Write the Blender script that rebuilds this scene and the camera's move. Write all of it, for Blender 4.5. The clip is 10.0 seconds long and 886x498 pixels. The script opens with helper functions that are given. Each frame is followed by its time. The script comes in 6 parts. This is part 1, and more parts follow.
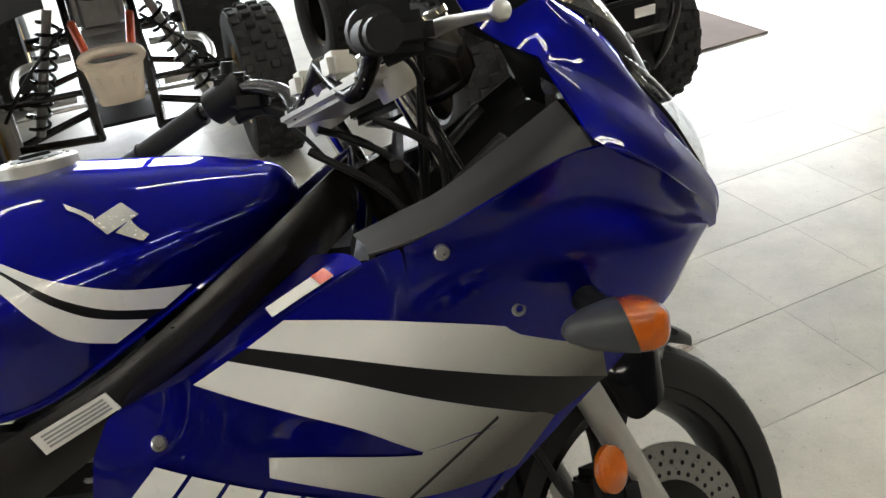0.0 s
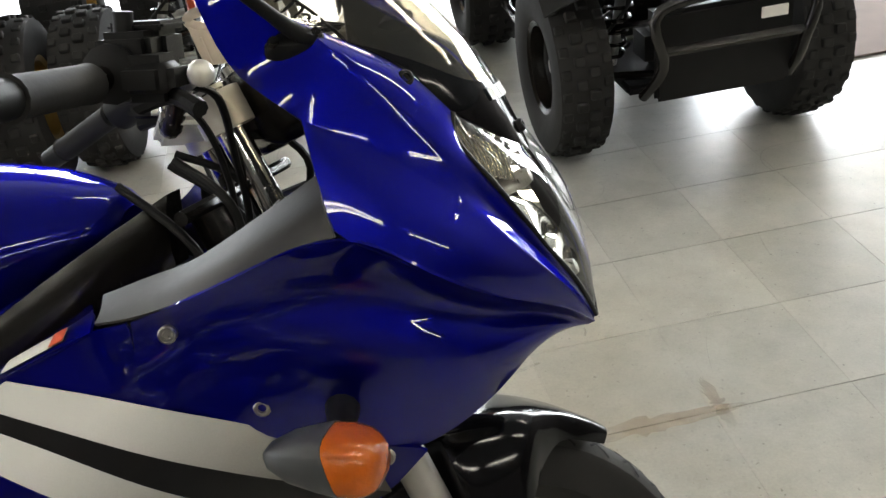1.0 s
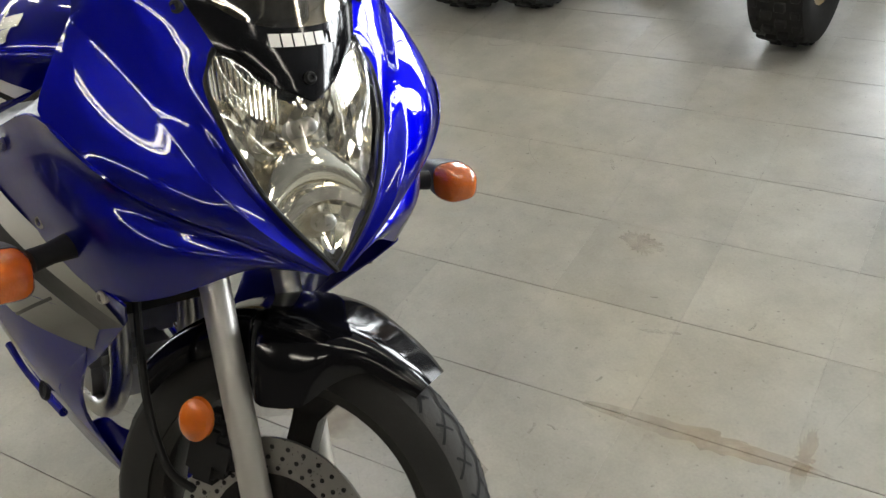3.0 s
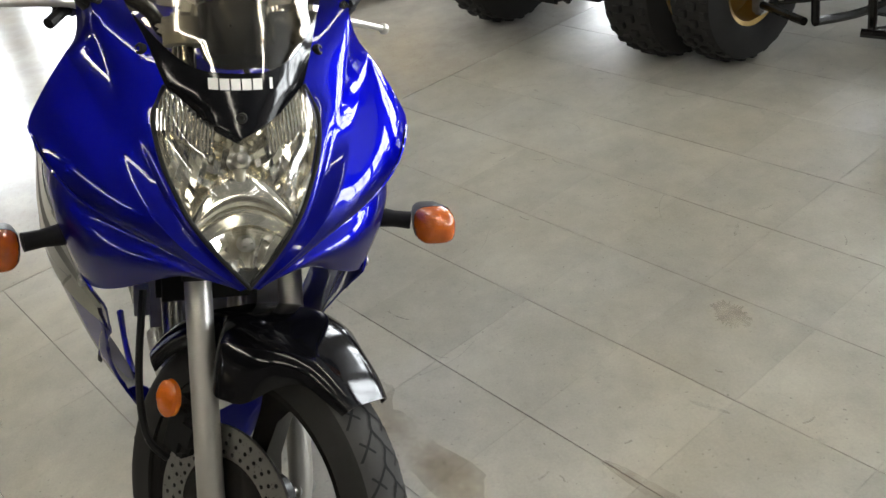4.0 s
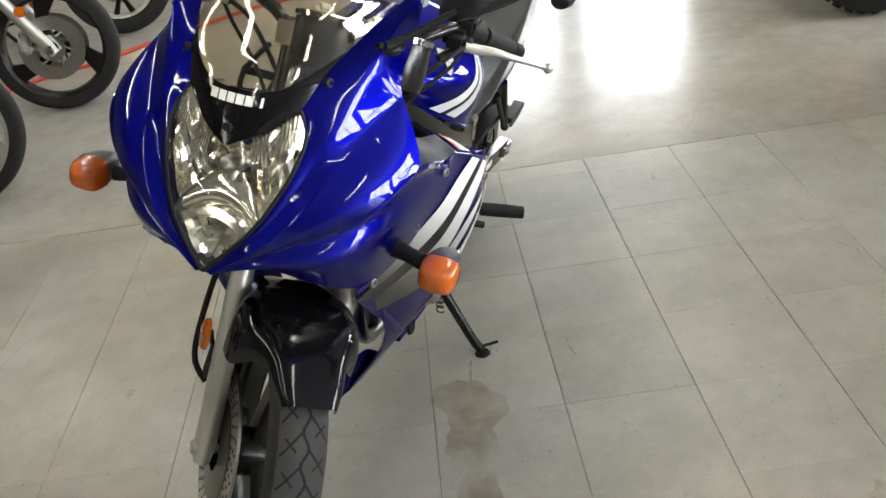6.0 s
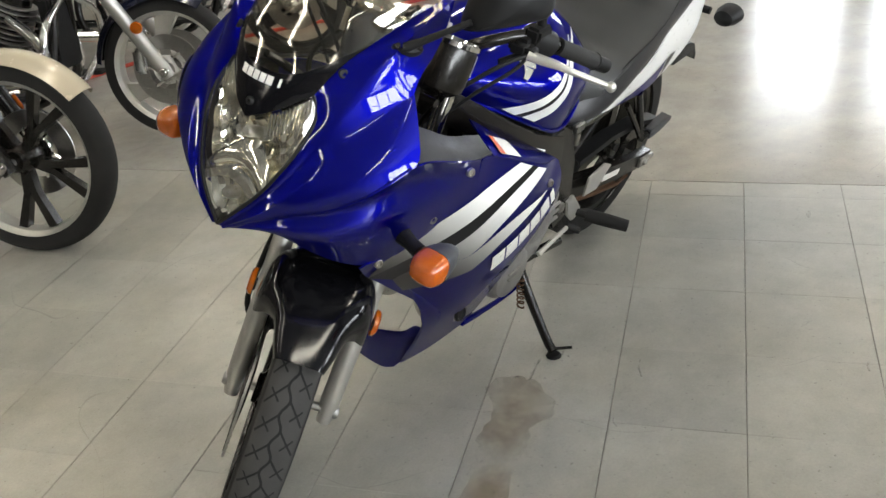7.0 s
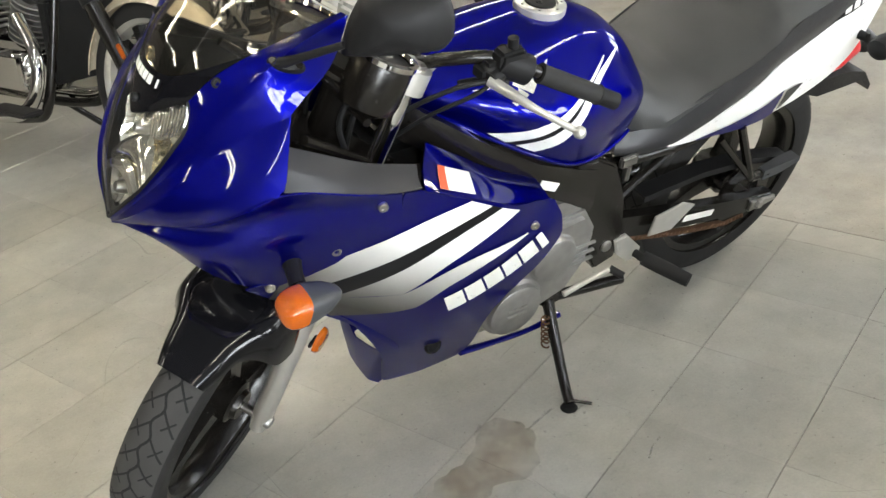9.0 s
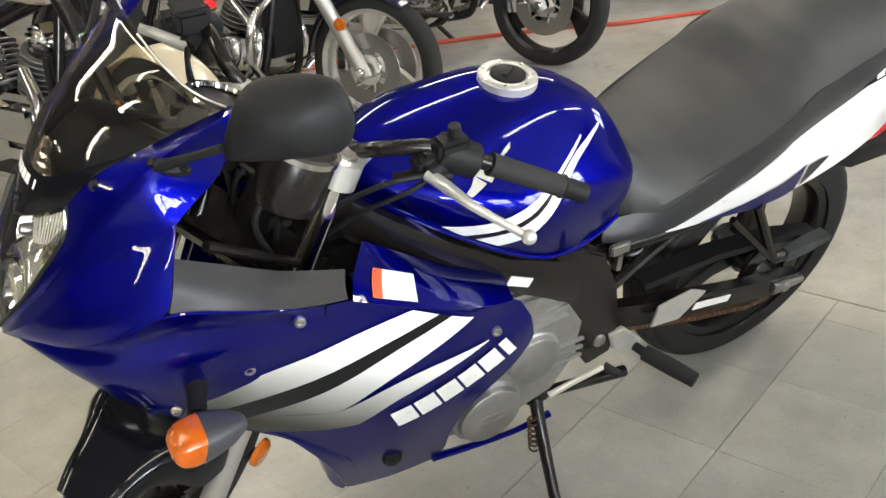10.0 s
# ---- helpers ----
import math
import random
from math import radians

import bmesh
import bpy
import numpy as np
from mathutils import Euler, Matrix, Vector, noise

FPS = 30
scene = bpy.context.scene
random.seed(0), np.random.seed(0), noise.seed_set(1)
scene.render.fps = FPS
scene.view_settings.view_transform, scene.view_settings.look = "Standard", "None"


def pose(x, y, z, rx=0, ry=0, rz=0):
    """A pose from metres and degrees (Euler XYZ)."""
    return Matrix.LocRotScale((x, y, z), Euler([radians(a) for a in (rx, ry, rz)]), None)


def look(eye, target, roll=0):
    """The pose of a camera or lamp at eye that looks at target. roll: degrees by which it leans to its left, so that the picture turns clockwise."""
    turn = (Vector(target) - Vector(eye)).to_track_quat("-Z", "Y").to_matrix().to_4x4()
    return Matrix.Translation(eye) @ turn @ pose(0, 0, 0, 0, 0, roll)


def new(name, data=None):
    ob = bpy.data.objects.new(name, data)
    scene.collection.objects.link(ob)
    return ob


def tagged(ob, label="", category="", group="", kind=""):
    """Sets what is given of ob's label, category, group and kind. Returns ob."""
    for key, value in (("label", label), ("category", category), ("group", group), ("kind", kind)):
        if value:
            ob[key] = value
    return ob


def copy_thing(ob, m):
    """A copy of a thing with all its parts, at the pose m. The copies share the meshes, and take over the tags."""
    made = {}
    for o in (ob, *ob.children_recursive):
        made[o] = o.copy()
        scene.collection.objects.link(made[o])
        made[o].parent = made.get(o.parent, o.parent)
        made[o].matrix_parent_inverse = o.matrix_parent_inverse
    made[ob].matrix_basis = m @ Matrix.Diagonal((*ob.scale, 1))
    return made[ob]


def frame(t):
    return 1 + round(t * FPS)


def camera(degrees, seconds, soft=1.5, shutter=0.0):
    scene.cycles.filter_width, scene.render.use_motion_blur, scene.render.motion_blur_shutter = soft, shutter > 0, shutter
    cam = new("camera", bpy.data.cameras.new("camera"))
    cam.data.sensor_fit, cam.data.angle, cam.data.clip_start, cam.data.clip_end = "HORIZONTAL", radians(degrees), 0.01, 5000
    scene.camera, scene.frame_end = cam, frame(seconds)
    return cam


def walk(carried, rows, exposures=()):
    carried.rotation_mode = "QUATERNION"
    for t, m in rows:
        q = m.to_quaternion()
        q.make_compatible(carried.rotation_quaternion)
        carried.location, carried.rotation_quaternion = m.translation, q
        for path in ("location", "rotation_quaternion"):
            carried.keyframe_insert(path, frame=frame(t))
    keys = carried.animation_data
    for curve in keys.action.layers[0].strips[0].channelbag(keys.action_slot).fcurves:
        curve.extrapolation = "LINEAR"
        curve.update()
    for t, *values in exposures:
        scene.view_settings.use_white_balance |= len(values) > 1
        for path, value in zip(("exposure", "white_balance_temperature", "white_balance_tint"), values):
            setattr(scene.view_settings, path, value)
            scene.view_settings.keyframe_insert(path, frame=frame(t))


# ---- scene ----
cam = camera(49.84, 10.0)
PATH = [
    (0.0, 1.153, -0.867, 1.358, 60.19, 5.80, -4.30),
    (0.5, 1.403, -0.795, 1.365, 58.62, 5.43, 3.73),
    (1.0, 1.587, -0.641, 1.349, 58.79, 6.25, 10.90),
    (1.5, 1.764, -0.523, 1.356, 57.99, 7.69, 19.42),
    (2.0, 2.018, -0.480, 1.376, 56.44, 4.58, 34.15),
    (2.5, 2.178, -0.352, 1.367, 55.53, 6.65, 43.21),
    (2.7, 2.230, -0.282, 1.373, 54.86, 6.84, 46.35),
    (3.8, 2.595, 0.119, 1.394, 56.60, 8.01, 67.60),
    (4.0, 2.614, 0.205, 1.390, 58.28, 9.07, 70.81),
    (4.5, 2.605, 0.400, 1.404, 59.54, 7.33, 80.81),
    (5.0, 2.665, 0.618, 1.405, 59.94, 6.67, 95.08),
    (5.2, 2.699, 0.715, 1.409, 60.16, 5.49, 98.20),
    (6.3, 2.485, 1.116, 1.408, 61.66, 7.93, 113.71),
    (6.5, 2.453, 1.202, 1.414, 62.10, 7.22, 118.70),
    (7.0, 2.399, 1.418, 1.421, 61.74, 5.52, 126.87),
    (7.5, 2.264, 1.511, 1.397, 62.30, 5.62, 131.27),
    (8.0, 2.087, 1.556, 1.405, 61.72, 5.79, 135.44),
    (8.5, 1.913, 1.608, 1.405, 61.07, 4.62, 141.92),
    (9.0, 1.753, 1.675, 1.406, 60.48, 4.78, 147.55),
    (9.5, 1.624, 1.646, 1.386, 60.41, 6.23, 149.06),
    (10.0, 1.452, 1.565, 1.393, 62.58, 6.36, 151.62),
]
LEAN = 15.46
walk(cam, [(t, pose(x, y, z, rx, ry, rz)) for t, x, y, z, rx, ry, rz in PATH],
     [(0.0, 0.15), (1.5, 0.26), (2.0, 0.30), (2.7, 0.22), (4.0, 0.14), (4.6, 0.30), (5.0, 0.36), (6.5, 0.10), (7.4, 0.18), (8.5, 0.46), (10.0, 0.47)])

# the shop's own axes: u along the long tile seams, v across them
TURN = 21.8
ROOM = Matrix.Translation((1.025, 0.963, 0)) @ Matrix.Rotation(radians(TURN), 4, "Z")
U0, U1, V0, V1, CEIL = -9.0, 9.5, -8.0, 6.2, 3.3

# ---- light: daylight through the shop windows, tubes under the ceiling ----
world = bpy.data.worlds.new("world")
scene.world = world
world.use_nodes = True
wn = world.node_tree.nodes
sky = wn.new("ShaderNodeTexSky")
sky.sky_type, sky.sun_disc = "NISHITA", False
sky.sun_elevation, sky.sun_rotation = radians(35), radians(200)
wn["Background"].inputs["Strength"].default_value = 0.12
world.node_tree.links.new(sky.outputs[0], wn["Background"].inputs["Color"])

# windows: wall, start and end along it, sill, head, power
WINDOWS = [("v", -6.2, -4.0, 0.25, 2.3), ("v", -2.75, -0.75, 0.25, 2.3), ("v", -0.2, 1.3, 0.25, 2.6), ("v", 2.2, 5.2, 0.25, 2.6), ("v", 5.6, 9.0, 0.25, 2.6),
           ("u", 0.25, 1.05, 0.1, 2.6), ("u", 1.38, 2.5, 0.1, 2.6)]
for wall, a, b, lo, hi in WINDOWS:
    light = bpy.data.lights.new("window_daylight", "AREA")
    light.shape, light.size, light.size_y = "RECTANGLE", b - a, hi - lo
    light.energy, light.color = (30 if wall == "u" else 86 if a > 2 else 60) * (b - a) * (hi - lo), (0.93, 0.97, 1.0)
    eye = (U0 - 0.02, (a + b) / 2, (lo + hi) / 2) if wall == "u" else ((a + b) / 2, V1 + 0.02, (lo + hi) / 2)
    aim = (0, eye[1], eye[2]) if wall == "u" else (eye[0], 0, eye[2])
    new("window_daylight", light).matrix_world = ROOM @ look(eye, aim)

# ---- materials ----
def shader(name):
    m = bpy.data.materials.new(name)
    m.use_nodes = True
    return m, m.node_tree.nodes, m.node_tree.links, m.node_tree.nodes["Principled BSDF"]


def surface(name, color, rough=0.5, metal=0.0, var=0.12, scale=14.0, grain=0.0, grain_scale=220.0, rough_var=0.08, coat=0.0, island=0.0, spec=0.5):
    """A painted, moulded or metal surface with broad blotches, fine grain and uneven gloss."""
    m, n, l, b = shader(name)
    at = n.new("ShaderNodeTexCoord")
    big = n.new("ShaderNodeTexNoise")
    big.inputs["Scale"].default_value, big.inputs["Detail"].default_value = scale, 6
    l.new(at.outputs["Object"], big.inputs["Vector"])
    mix = n.new("ShaderNodeMix")
    mix.data_type = "RGBA"
    mix.inputs["A"].default_value = (*[c * (1 - var) for c in color], 1)
    mix.inputs["B"].default_value = (*[min(1, c * (1 + var)) for c in color], 1)
    l.new(big.outputs["Fac"], mix.inputs["Factor"])
    out = mix.outputs["Result"]
    if island:
        info = n.new("ShaderNodeObjectInfo")
        hsv = n.new("ShaderNodeHueSaturation")
        rng = n.new("ShaderNodeMapRange")
        rng.inputs["To Min"].default_value, rng.inputs["To Max"].default_value = 1 - island, 1 + island
        l.new(info.outputs["Random"], rng.inputs["Value"])
        l.new(rng.outputs["Result"], hsv.inputs["Value"])
        l.new(out, hsv.inputs["Color"])
        out = hsv.outputs["Color"]
    l.new(out, b.inputs["Base Color"])
    r = n.new("ShaderNodeMapRange")
    r.inputs["To Min"].default_value, r.inputs["To Max"].default_value = max(0.02, rough - rough_var), min(1, rough + rough_var)
    fine = n.new("ShaderNodeTexNoise")
    fine.inputs["Scale"].default_value, fine.inputs["Detail"].default_value = scale * 4, 5
    l.new(at.outputs["Object"], fine.inputs["Vector"])
    l.new(fine.outputs["Fac"], r.inputs["Value"])
    l.new(r.outputs["Result"], b.inputs["Roughness"])
    b.inputs["Metallic"].default_value = metal
    b.inputs["Specular IOR Level"].default_value = spec
    b.inputs["Coat Weight"].default_value, b.inputs["Coat Roughness"].default_value = coat, 0.03
    if grain:
        g = n.new("ShaderNodeTexNoise")
        g.inputs["Scale"].default_value, g.inputs["Detail"].default_value = grain_scale, 3
        l.new(at.outputs["Object"], g.inputs["Vector"])
        bump = n.new("ShaderNodeBump")
        bump.inputs["Strength"].default_value, bump.inputs["Distance"].default_value = grain, 0.002
        l.new(g.outputs["Fac"], bump.inputs["Height"])
        l.new(bump.outputs["Normal"], b.inputs["Normal"])
    return m


BLUE = surface("blue_metallic_paint", (0.0014, 0.0023, 0.175), 0.42, 0.9, 0.06, 30, 0.0, 900, 0.025, 0.8, spec=0.0)
BLUE.node_tree.nodes["Principled BSDF"].inputs["Coat IOR"].default_value = 1.47
BLUE.node_tree.nodes["Principled BSDF"].inputs["Coat Roughness"].default_value = 0.012
BLUE.node_tree.nodes["Principled BSDF"].inputs["Specular Tint"].default_value = (0.04, 0.05, 0.55, 1)
WHITE_PAINT = surface("white_paint", (0.78, 0.78, 0.76), 0.3, 0, 0.03, 20, coat=0.6)
BLACK_GLOSS = surface("black_gloss_paint", (0.004, 0.004, 0.005), 0.10, 0, 0.2, 20, rough_var=0.04, spec=0.35)
BLACK_DECAL = surface("black_decal", (0.008, 0.008, 0.009), 0.35, 0, 0.2, 20, coat=0.12, spec=0.15)
BLACK_FRAME = surface("black_frame_paint", (0.007, 0.006, 0.005), 0.24, 0, 0.3, 18, 0.05, spec=0.45)
BLACK_PLASTIC = surface("black_plastic", (0.009, 0.009, 0.0092), 0.52, 0, 0.2, 25, 0.15, 500, spec=0.18)
GREY_PLASTIC = surface("grey_plastic", (0.05, 0.053, 0.058), 0.45, 0.2, 0.12, 20, 0.08, 600)
GREY_PANEL = surface("dark_grey_panel", (0.022, 0.022, 0.024), 0.40, 0.1, 0.15, 20, 0.08, 500, spec=0.45)
RUBBER = surface("tyre_rubber", (0.022, 0.0215, 0.021), 0.7, 0, 0.3, 12, 0.15, 160, spec=0.2)
VINYL = surface("black_vinyl", (0.040, 0.041, 0.040), 0.44, 0, 0.3, 10, 0.3, 420, spec=0.35)
SILVER = surface("silver_paint", (0.52, 0.51, 0.48), 0.38, 0.75, 0.08, 30, 0.03)
CAST = surface("cast_aluminium", (0.35, 0.345, 0.335), 0.42, 0.85, 0.25, 40, 0.12, 300)
CHROME = surface("chrome", (0.75, 0.74, 0.72), 0.1, 1.0, 0.05, 12, rough_var=0.04)
STEEL = surface("steel", (0.42, 0.41, 0.39), 0.3, 1.0, 0.15, 60)
RUST = surface("rusty_steel", (0.12, 0.06, 0.03), 0.7, 0.4, 0.4, 80, 0.3, 300)
ALU_BARE = surface("worn_aluminium", (0.60, 0.59, 0.55), 0.36, 0.7, 0.12, 40)
ORANGE_PAINT = surface("orange_paint", (0.62, 0.09, 0.03), 0.35, 0, 0.15, 20)
CREAM = surface("cream_paint", (0.62, 0.54, 0.40), 0.25, 0.1, 0.05, 10, coat=0.8)
NAVY = surface("navy_paint", (0.006, 0.008, 0.022), 0.2, 0.1, 0.15, 10, coat=1.0)
GUARD = surface("pale_plastic", (0.55, 0.47, 0.38), 0.5, 0, 0.15, 25, 0.1)
RED = surface("red_plastic", (0.5, 0.01, 0.012), 0.3, 0, 0.1, 30)
GOLD = surface("gold_rim_paint", (0.45, 0.30, 0.10), 0.35, 0.7, 0.15, 30)
LABEL = surface("white_label", (0.76, 0.75, 0.71), 0.5, 0, 0.04, 60)
PRINT = surface("grey_print", (0.25, 0.25, 0.25), 0.6, 0, 0.2, 60)
MAT = surface("brown_mat", (0.19, 0.145, 0.125), 0.9, 0, 0.2, 9, 0.5, 150)
HOSE = surface("red_hose", (0.5, 0.06, 0.03), 0.5, 0, 0.1, 10)
WALL = surface("wall_paint", (0.22, 0.20, 0.175), 0.7, 0, 0.06, 1.5, 0.1, 60)
# for walls out of view: dark so the blue paint reflects less light
DARK_WALL = surface("unseen_dark_wall", (0.055, 0.046, 0.038), 0.7, 0, 0.15, 2, 0.1, 60)
CEILING = surface("ceiling_panel", (0.10, 0.10, 0.098), 0.85, 0, 0.06, 3, 0.2, 80)


def fade(name, near, far, x0, x1):
    """A print that runs from one tone to another, forward and downward."""
    m, n, l, b = shader(name)
    at = n.new("ShaderNodeTexCoord")
    sep = n.new("ShaderNodeSeparateXYZ")
    l.new(at.outputs["Object"], sep.inputs[0])
    rng = n.new("ShaderNodeMapRange")
    rng.inputs["From Min"].default_value, rng.inputs["From Max"].default_value = x0, x1
    drop = n.new("ShaderNodeMath")
    drop.operation, drop.inputs[1].default_value, drop.inputs[2].default_value = "MULTIPLY_ADD", -1.5, 0.975
    l.new(sep.outputs["Z"], drop.inputs[0])
    along = n.new("ShaderNodeMath")
    l.new(sep.outputs["X"], along.inputs[0])
    l.new(drop.outputs[0], along.inputs[1])
    l.new(along.outputs[0], rng.inputs["Value"])
    dots = n.new("ShaderNodeTexNoise")
    dots.inputs["Scale"].default_value = 700
    l.new(at.outputs["Object"], dots.inputs["Vector"])
    add = n.new("ShaderNodeMath")
    add.operation, add.inputs[2].default_value = "MULTIPLY_ADD", -0.06
    add.inputs[1].default_value = 0.12
    l.new(dots.outputs["Fac"], add.inputs[0])
    tot = n.new("ShaderNodeMath")
    l.new(add.outputs[0], tot.inputs[0])
    l.new(rng.outputs["Result"], tot.inputs[1])
    mix = n.new("ShaderNodeMix")
    mix.data_type = "RGBA"
    mix.inputs["A"].default_value, mix.inputs["B"].default_value = (*near, 1), (*far, 1)
    l.new(tot.outputs[0], mix.inputs["Factor"])
    l.new(mix.outputs["Result"], b.inputs["Base Color"])
    l.new(rng.outputs["Result"], b.inputs["Metallic"])
    b.inputs["Roughness"].default_value, b.inputs["Coat Weight"].default_value = 0.42, 0.3
    return m


STRIPE = fade("white_to_grey_print", (0.80, 0.80, 0.78), (0.09, 0.088, 0.085), 0.93, 1.30)


def clear(name, color, rough=0.02, weight=1.0, ior=1.45):
    m, n, l, b = shader(name)
    b.inputs["Base Color"].default_value = (*color, 1)
    b.inputs["Roughness"].default_value, b.inputs["IOR"].default_value = rough, ior
    b.inputs["Transmission Weight"].default_value = weight
    return m


def film(name, tint, gloss=0.03):
    """Thin clear sheet: lets light through with a tint, mirrors more at a glance."""
    m, n, l, b = shader(name)
    tr = n.new("ShaderNodeBsdfTransparent")
    tr.inputs["Color"].default_value = (*tint, 1)
    gl = n.new("ShaderNodeBsdfGlossy")
    gl.inputs["Roughness"].default_value = gloss
    fr = n.new("ShaderNodeLayerWeight")
    fr.inputs["Blend"].default_value = 0.5
    steep = n.new("ShaderNodeMath")
    steep.operation, steep.inputs[1].default_value = "POWER", 4.0
    l.new(fr.outputs["Facing"], steep.inputs[0])
    share = n.new("ShaderNodeMath")
    share.operation, share.inputs[1].default_value, share.inputs[2].default_value = "MULTIPLY_ADD", 0.6, 0.085
    l.new(steep.outputs[0], share.inputs[0])
    mix = n.new("ShaderNodeMixShader")
    l.new(share.outputs[0], mix.inputs[0])
    l.new(tr.outputs[0], mix.inputs[1])
    l.new(gl.outputs[0], mix.inputs[2])
    l.new(mix.outputs[0], n["Material Output"].inputs["Surface"])
    return m


SCREEN = film("smoked_screen", (0.84, 0.80, 0.71))
LENS = film("clear_lens", (0.93, 0.94, 0.93))
AMBER = surface("amber_plastic", (0.62, 0.125, 0.003), 0.16, 0, 0.35, 45, 0.4, 190, coat=0.5)
AMBER.node_tree.nodes["Principled BSDF"].inputs["Transmission Weight"].default_value = 0.3
MIRROR = surface("mirror_reflector", (0.90, 0.88, 0.82), 0.10, 1.0, 0.06, 40, rough_var=0.05)


def emitter(name, color, power):
    m, n, l, b = shader(name)
    b.inputs["Base Color"].default_value = (*color, 1)
    b.inputs["Emission Color"].default_value = (*color, 1)
    b.inputs["Emission Strength"].default_value = power
    return m


TUBE = emitter("lit_tube", (1.0, 0.94, 0.82), 28.5)


def tile_floor(name, base, rough):
    """Old vinyl tile: mottled, scuffed, waxed unevenly."""
    m, n, l, b = shader(name)
    geo = n.new("ShaderNodeNewGeometry")
    def noise_at(scale, detail=6, rgh=0.6):
        t = n.new("ShaderNodeTexNoise")
        t.inputs["Scale"].default_value, t.inputs["Detail"].default_value, t.inputs["Roughness"].default_value = scale, detail, rgh
        l.new(geo.outputs["Position"], t.inputs["Vector"])
        return t.outputs["Fac"]
    def ramp(src, lo, hi, a, c):
        r = n.new("ShaderNodeMapRange")
        r.inputs["From Min"].default_value, r.inputs["From Max"].default_value = lo, hi
        r.inputs["To Min"].default_value, r.inputs["To Max"].default_value = a, c
        l.new(src, r.inputs["Value"])
        return r.outputs["Result"]
    def times(x, y):
        q = n.new("ShaderNodeMath")
        q.operation = "MULTIPLY"
        l.new(x, q.inputs[0])
        l.new(y, q.inputs[1])
        return q.outputs[0]
    info = n.new("ShaderNodeObjectInfo")
    v = ramp(noise_at(1.3), 0.3, 0.7, 0.82, 1.11)
    v = times(v, ramp(noise_at(4.0, 7, 0.7), 0.35, 0.75, 1.06, 0.80))
    v = times(v, ramp(noise_at(11), 0.3, 0.7, 0.94, 1.05))
    v = times(v, ramp(noise_at(75, 2, 0.5), 0.68, 0.76, 1.0, 0.62))
    v = times(v, ramp(noise_at(160, 3), 0.35, 0.65, 0.95, 1.03))
    v = times(v, ramp(noise_at(34, 8, 0.75), 0.56, 0.78, 1.0, 0.78))
    far_apart = ramp(noise_at(2.6, 2), 0.52, 0.60, 0, 1)
    line = noise_at(1.5, 1, 0.3)
    edge = n.new("ShaderNodeMath")
    edge.operation = "COMPARE"
    edge.inputs[1].default_value, edge.inputs[2].default_value = 0.47, 0.0009
    l.new(line, edge.inputs[0])
    v = times(v, ramp(times(edge.outputs[0], far_apart), 0, 1, 1.0, 0.80))
    v = times(v, ramp(info.outputs["Random"], 0, 1, 0.93, 1.05))
    tone = n.new("ShaderNodeMix")
    tone.data_type, tone.blend_type = "RGBA", "MULTIPLY"
    tone.inputs["Factor"].default_value = 1.0
    hue = n.new("ShaderNodeMix")
    hue.data_type = "RGBA"
    hue.inputs["A"].default_value = (*base, 1)
    hue.inputs["B"].default_value = (base[0] * 0.99, base[1] * 0.93, base[2] * 0.82, 1)
    l.new(ramp(noise_at(0.8, 5), 0.40, 0.66, 0, 1), hue.inputs["Factor"])
    l.new(hue.outputs["Result"], tone.inputs["A"])
    cc = n.new("ShaderNodeCombineColor")
    for k in range(3):
        l.new(v, cc.inputs[k])
    l.new(cc.outputs[0], tone.inputs["B"])
    l.new(tone.outputs["Result"], b.inputs["Base Color"])
    l.new(ramp(times(noise_at(2.0, 5), ramp(noise_at(30, 4), 0.3, 0.7, 0.92, 1.08)), 0.25, 0.75, rough - 0.02, rough + 0.06), b.inputs["Roughness"])
    bump = n.new("ShaderNodeBump")
    bump.inputs["Strength"].default_value, bump.inputs["Distance"].default_value = 0.16, 0.004
    l.new(noise_at(9, 5), bump.inputs["Height"])
    l.new(bump.outputs["Normal"], b.inputs["Normal"])
    b.inputs["Specular IOR Level"].default_value = 0.5
    return m


TILE = tile_floor("vinyl_tile", (0.465, 0.466, 0.433), 0.32)
TILE_WAXED = tile_floor("waxed_vinyl_tile", (0.50, 0.49, 0.46), 0.20)
SEAM = surface("dirty_seam", (0.285, 0.265, 0.235), 0.8, 0, 0.7, 4)


def blot(name, color, edge, strength):
    """A stain with its own ragged outline, lying on the floor."""
    m, n, l, b = shader(name)
    b.inputs["Base Color"].default_value = (*color, 1)
    b.inputs["Roughness"].default_value = 0.4
    geo = n.new("ShaderNodeNewGeometry")
    t = n.new("ShaderNodeTexNoise")
    t.inputs["Scale"].default_value, t.inputs["Detail"].default_value, t.inputs["Roughness"].default_value = edge, 6, 0.65
    l.new(geo.outputs["Position"], t.inputs["Vector"])
    r = n.new("ShaderNodeMapRange")
    r.inputs["From Min"].default_value, r.inputs["From Max"].default_value = 0.36, 0.70
    r.inputs["To Max"].default_value = strength
    l.new(t.outputs["Fac"], r.inputs["Value"])
    l.new(r.outputs["Result"], b.inputs["Alpha"])
    return m


EMBLEM = surface("emblem_metal", (0.86, 0.85, 0.80), 0.25, 0.6, 0.05, 60)
REFLECTOR = surface("lamp_reflector", (0.96, 0.91, 0.80), 0.10, 0.92, 0.05, 60, rough_var=0.05)
TREAD = surface("worn_tread_rubber", (0.048, 0.047, 0.045), 0.75, 0, 0.25, 20, 0.2, 200, spec=0.2)

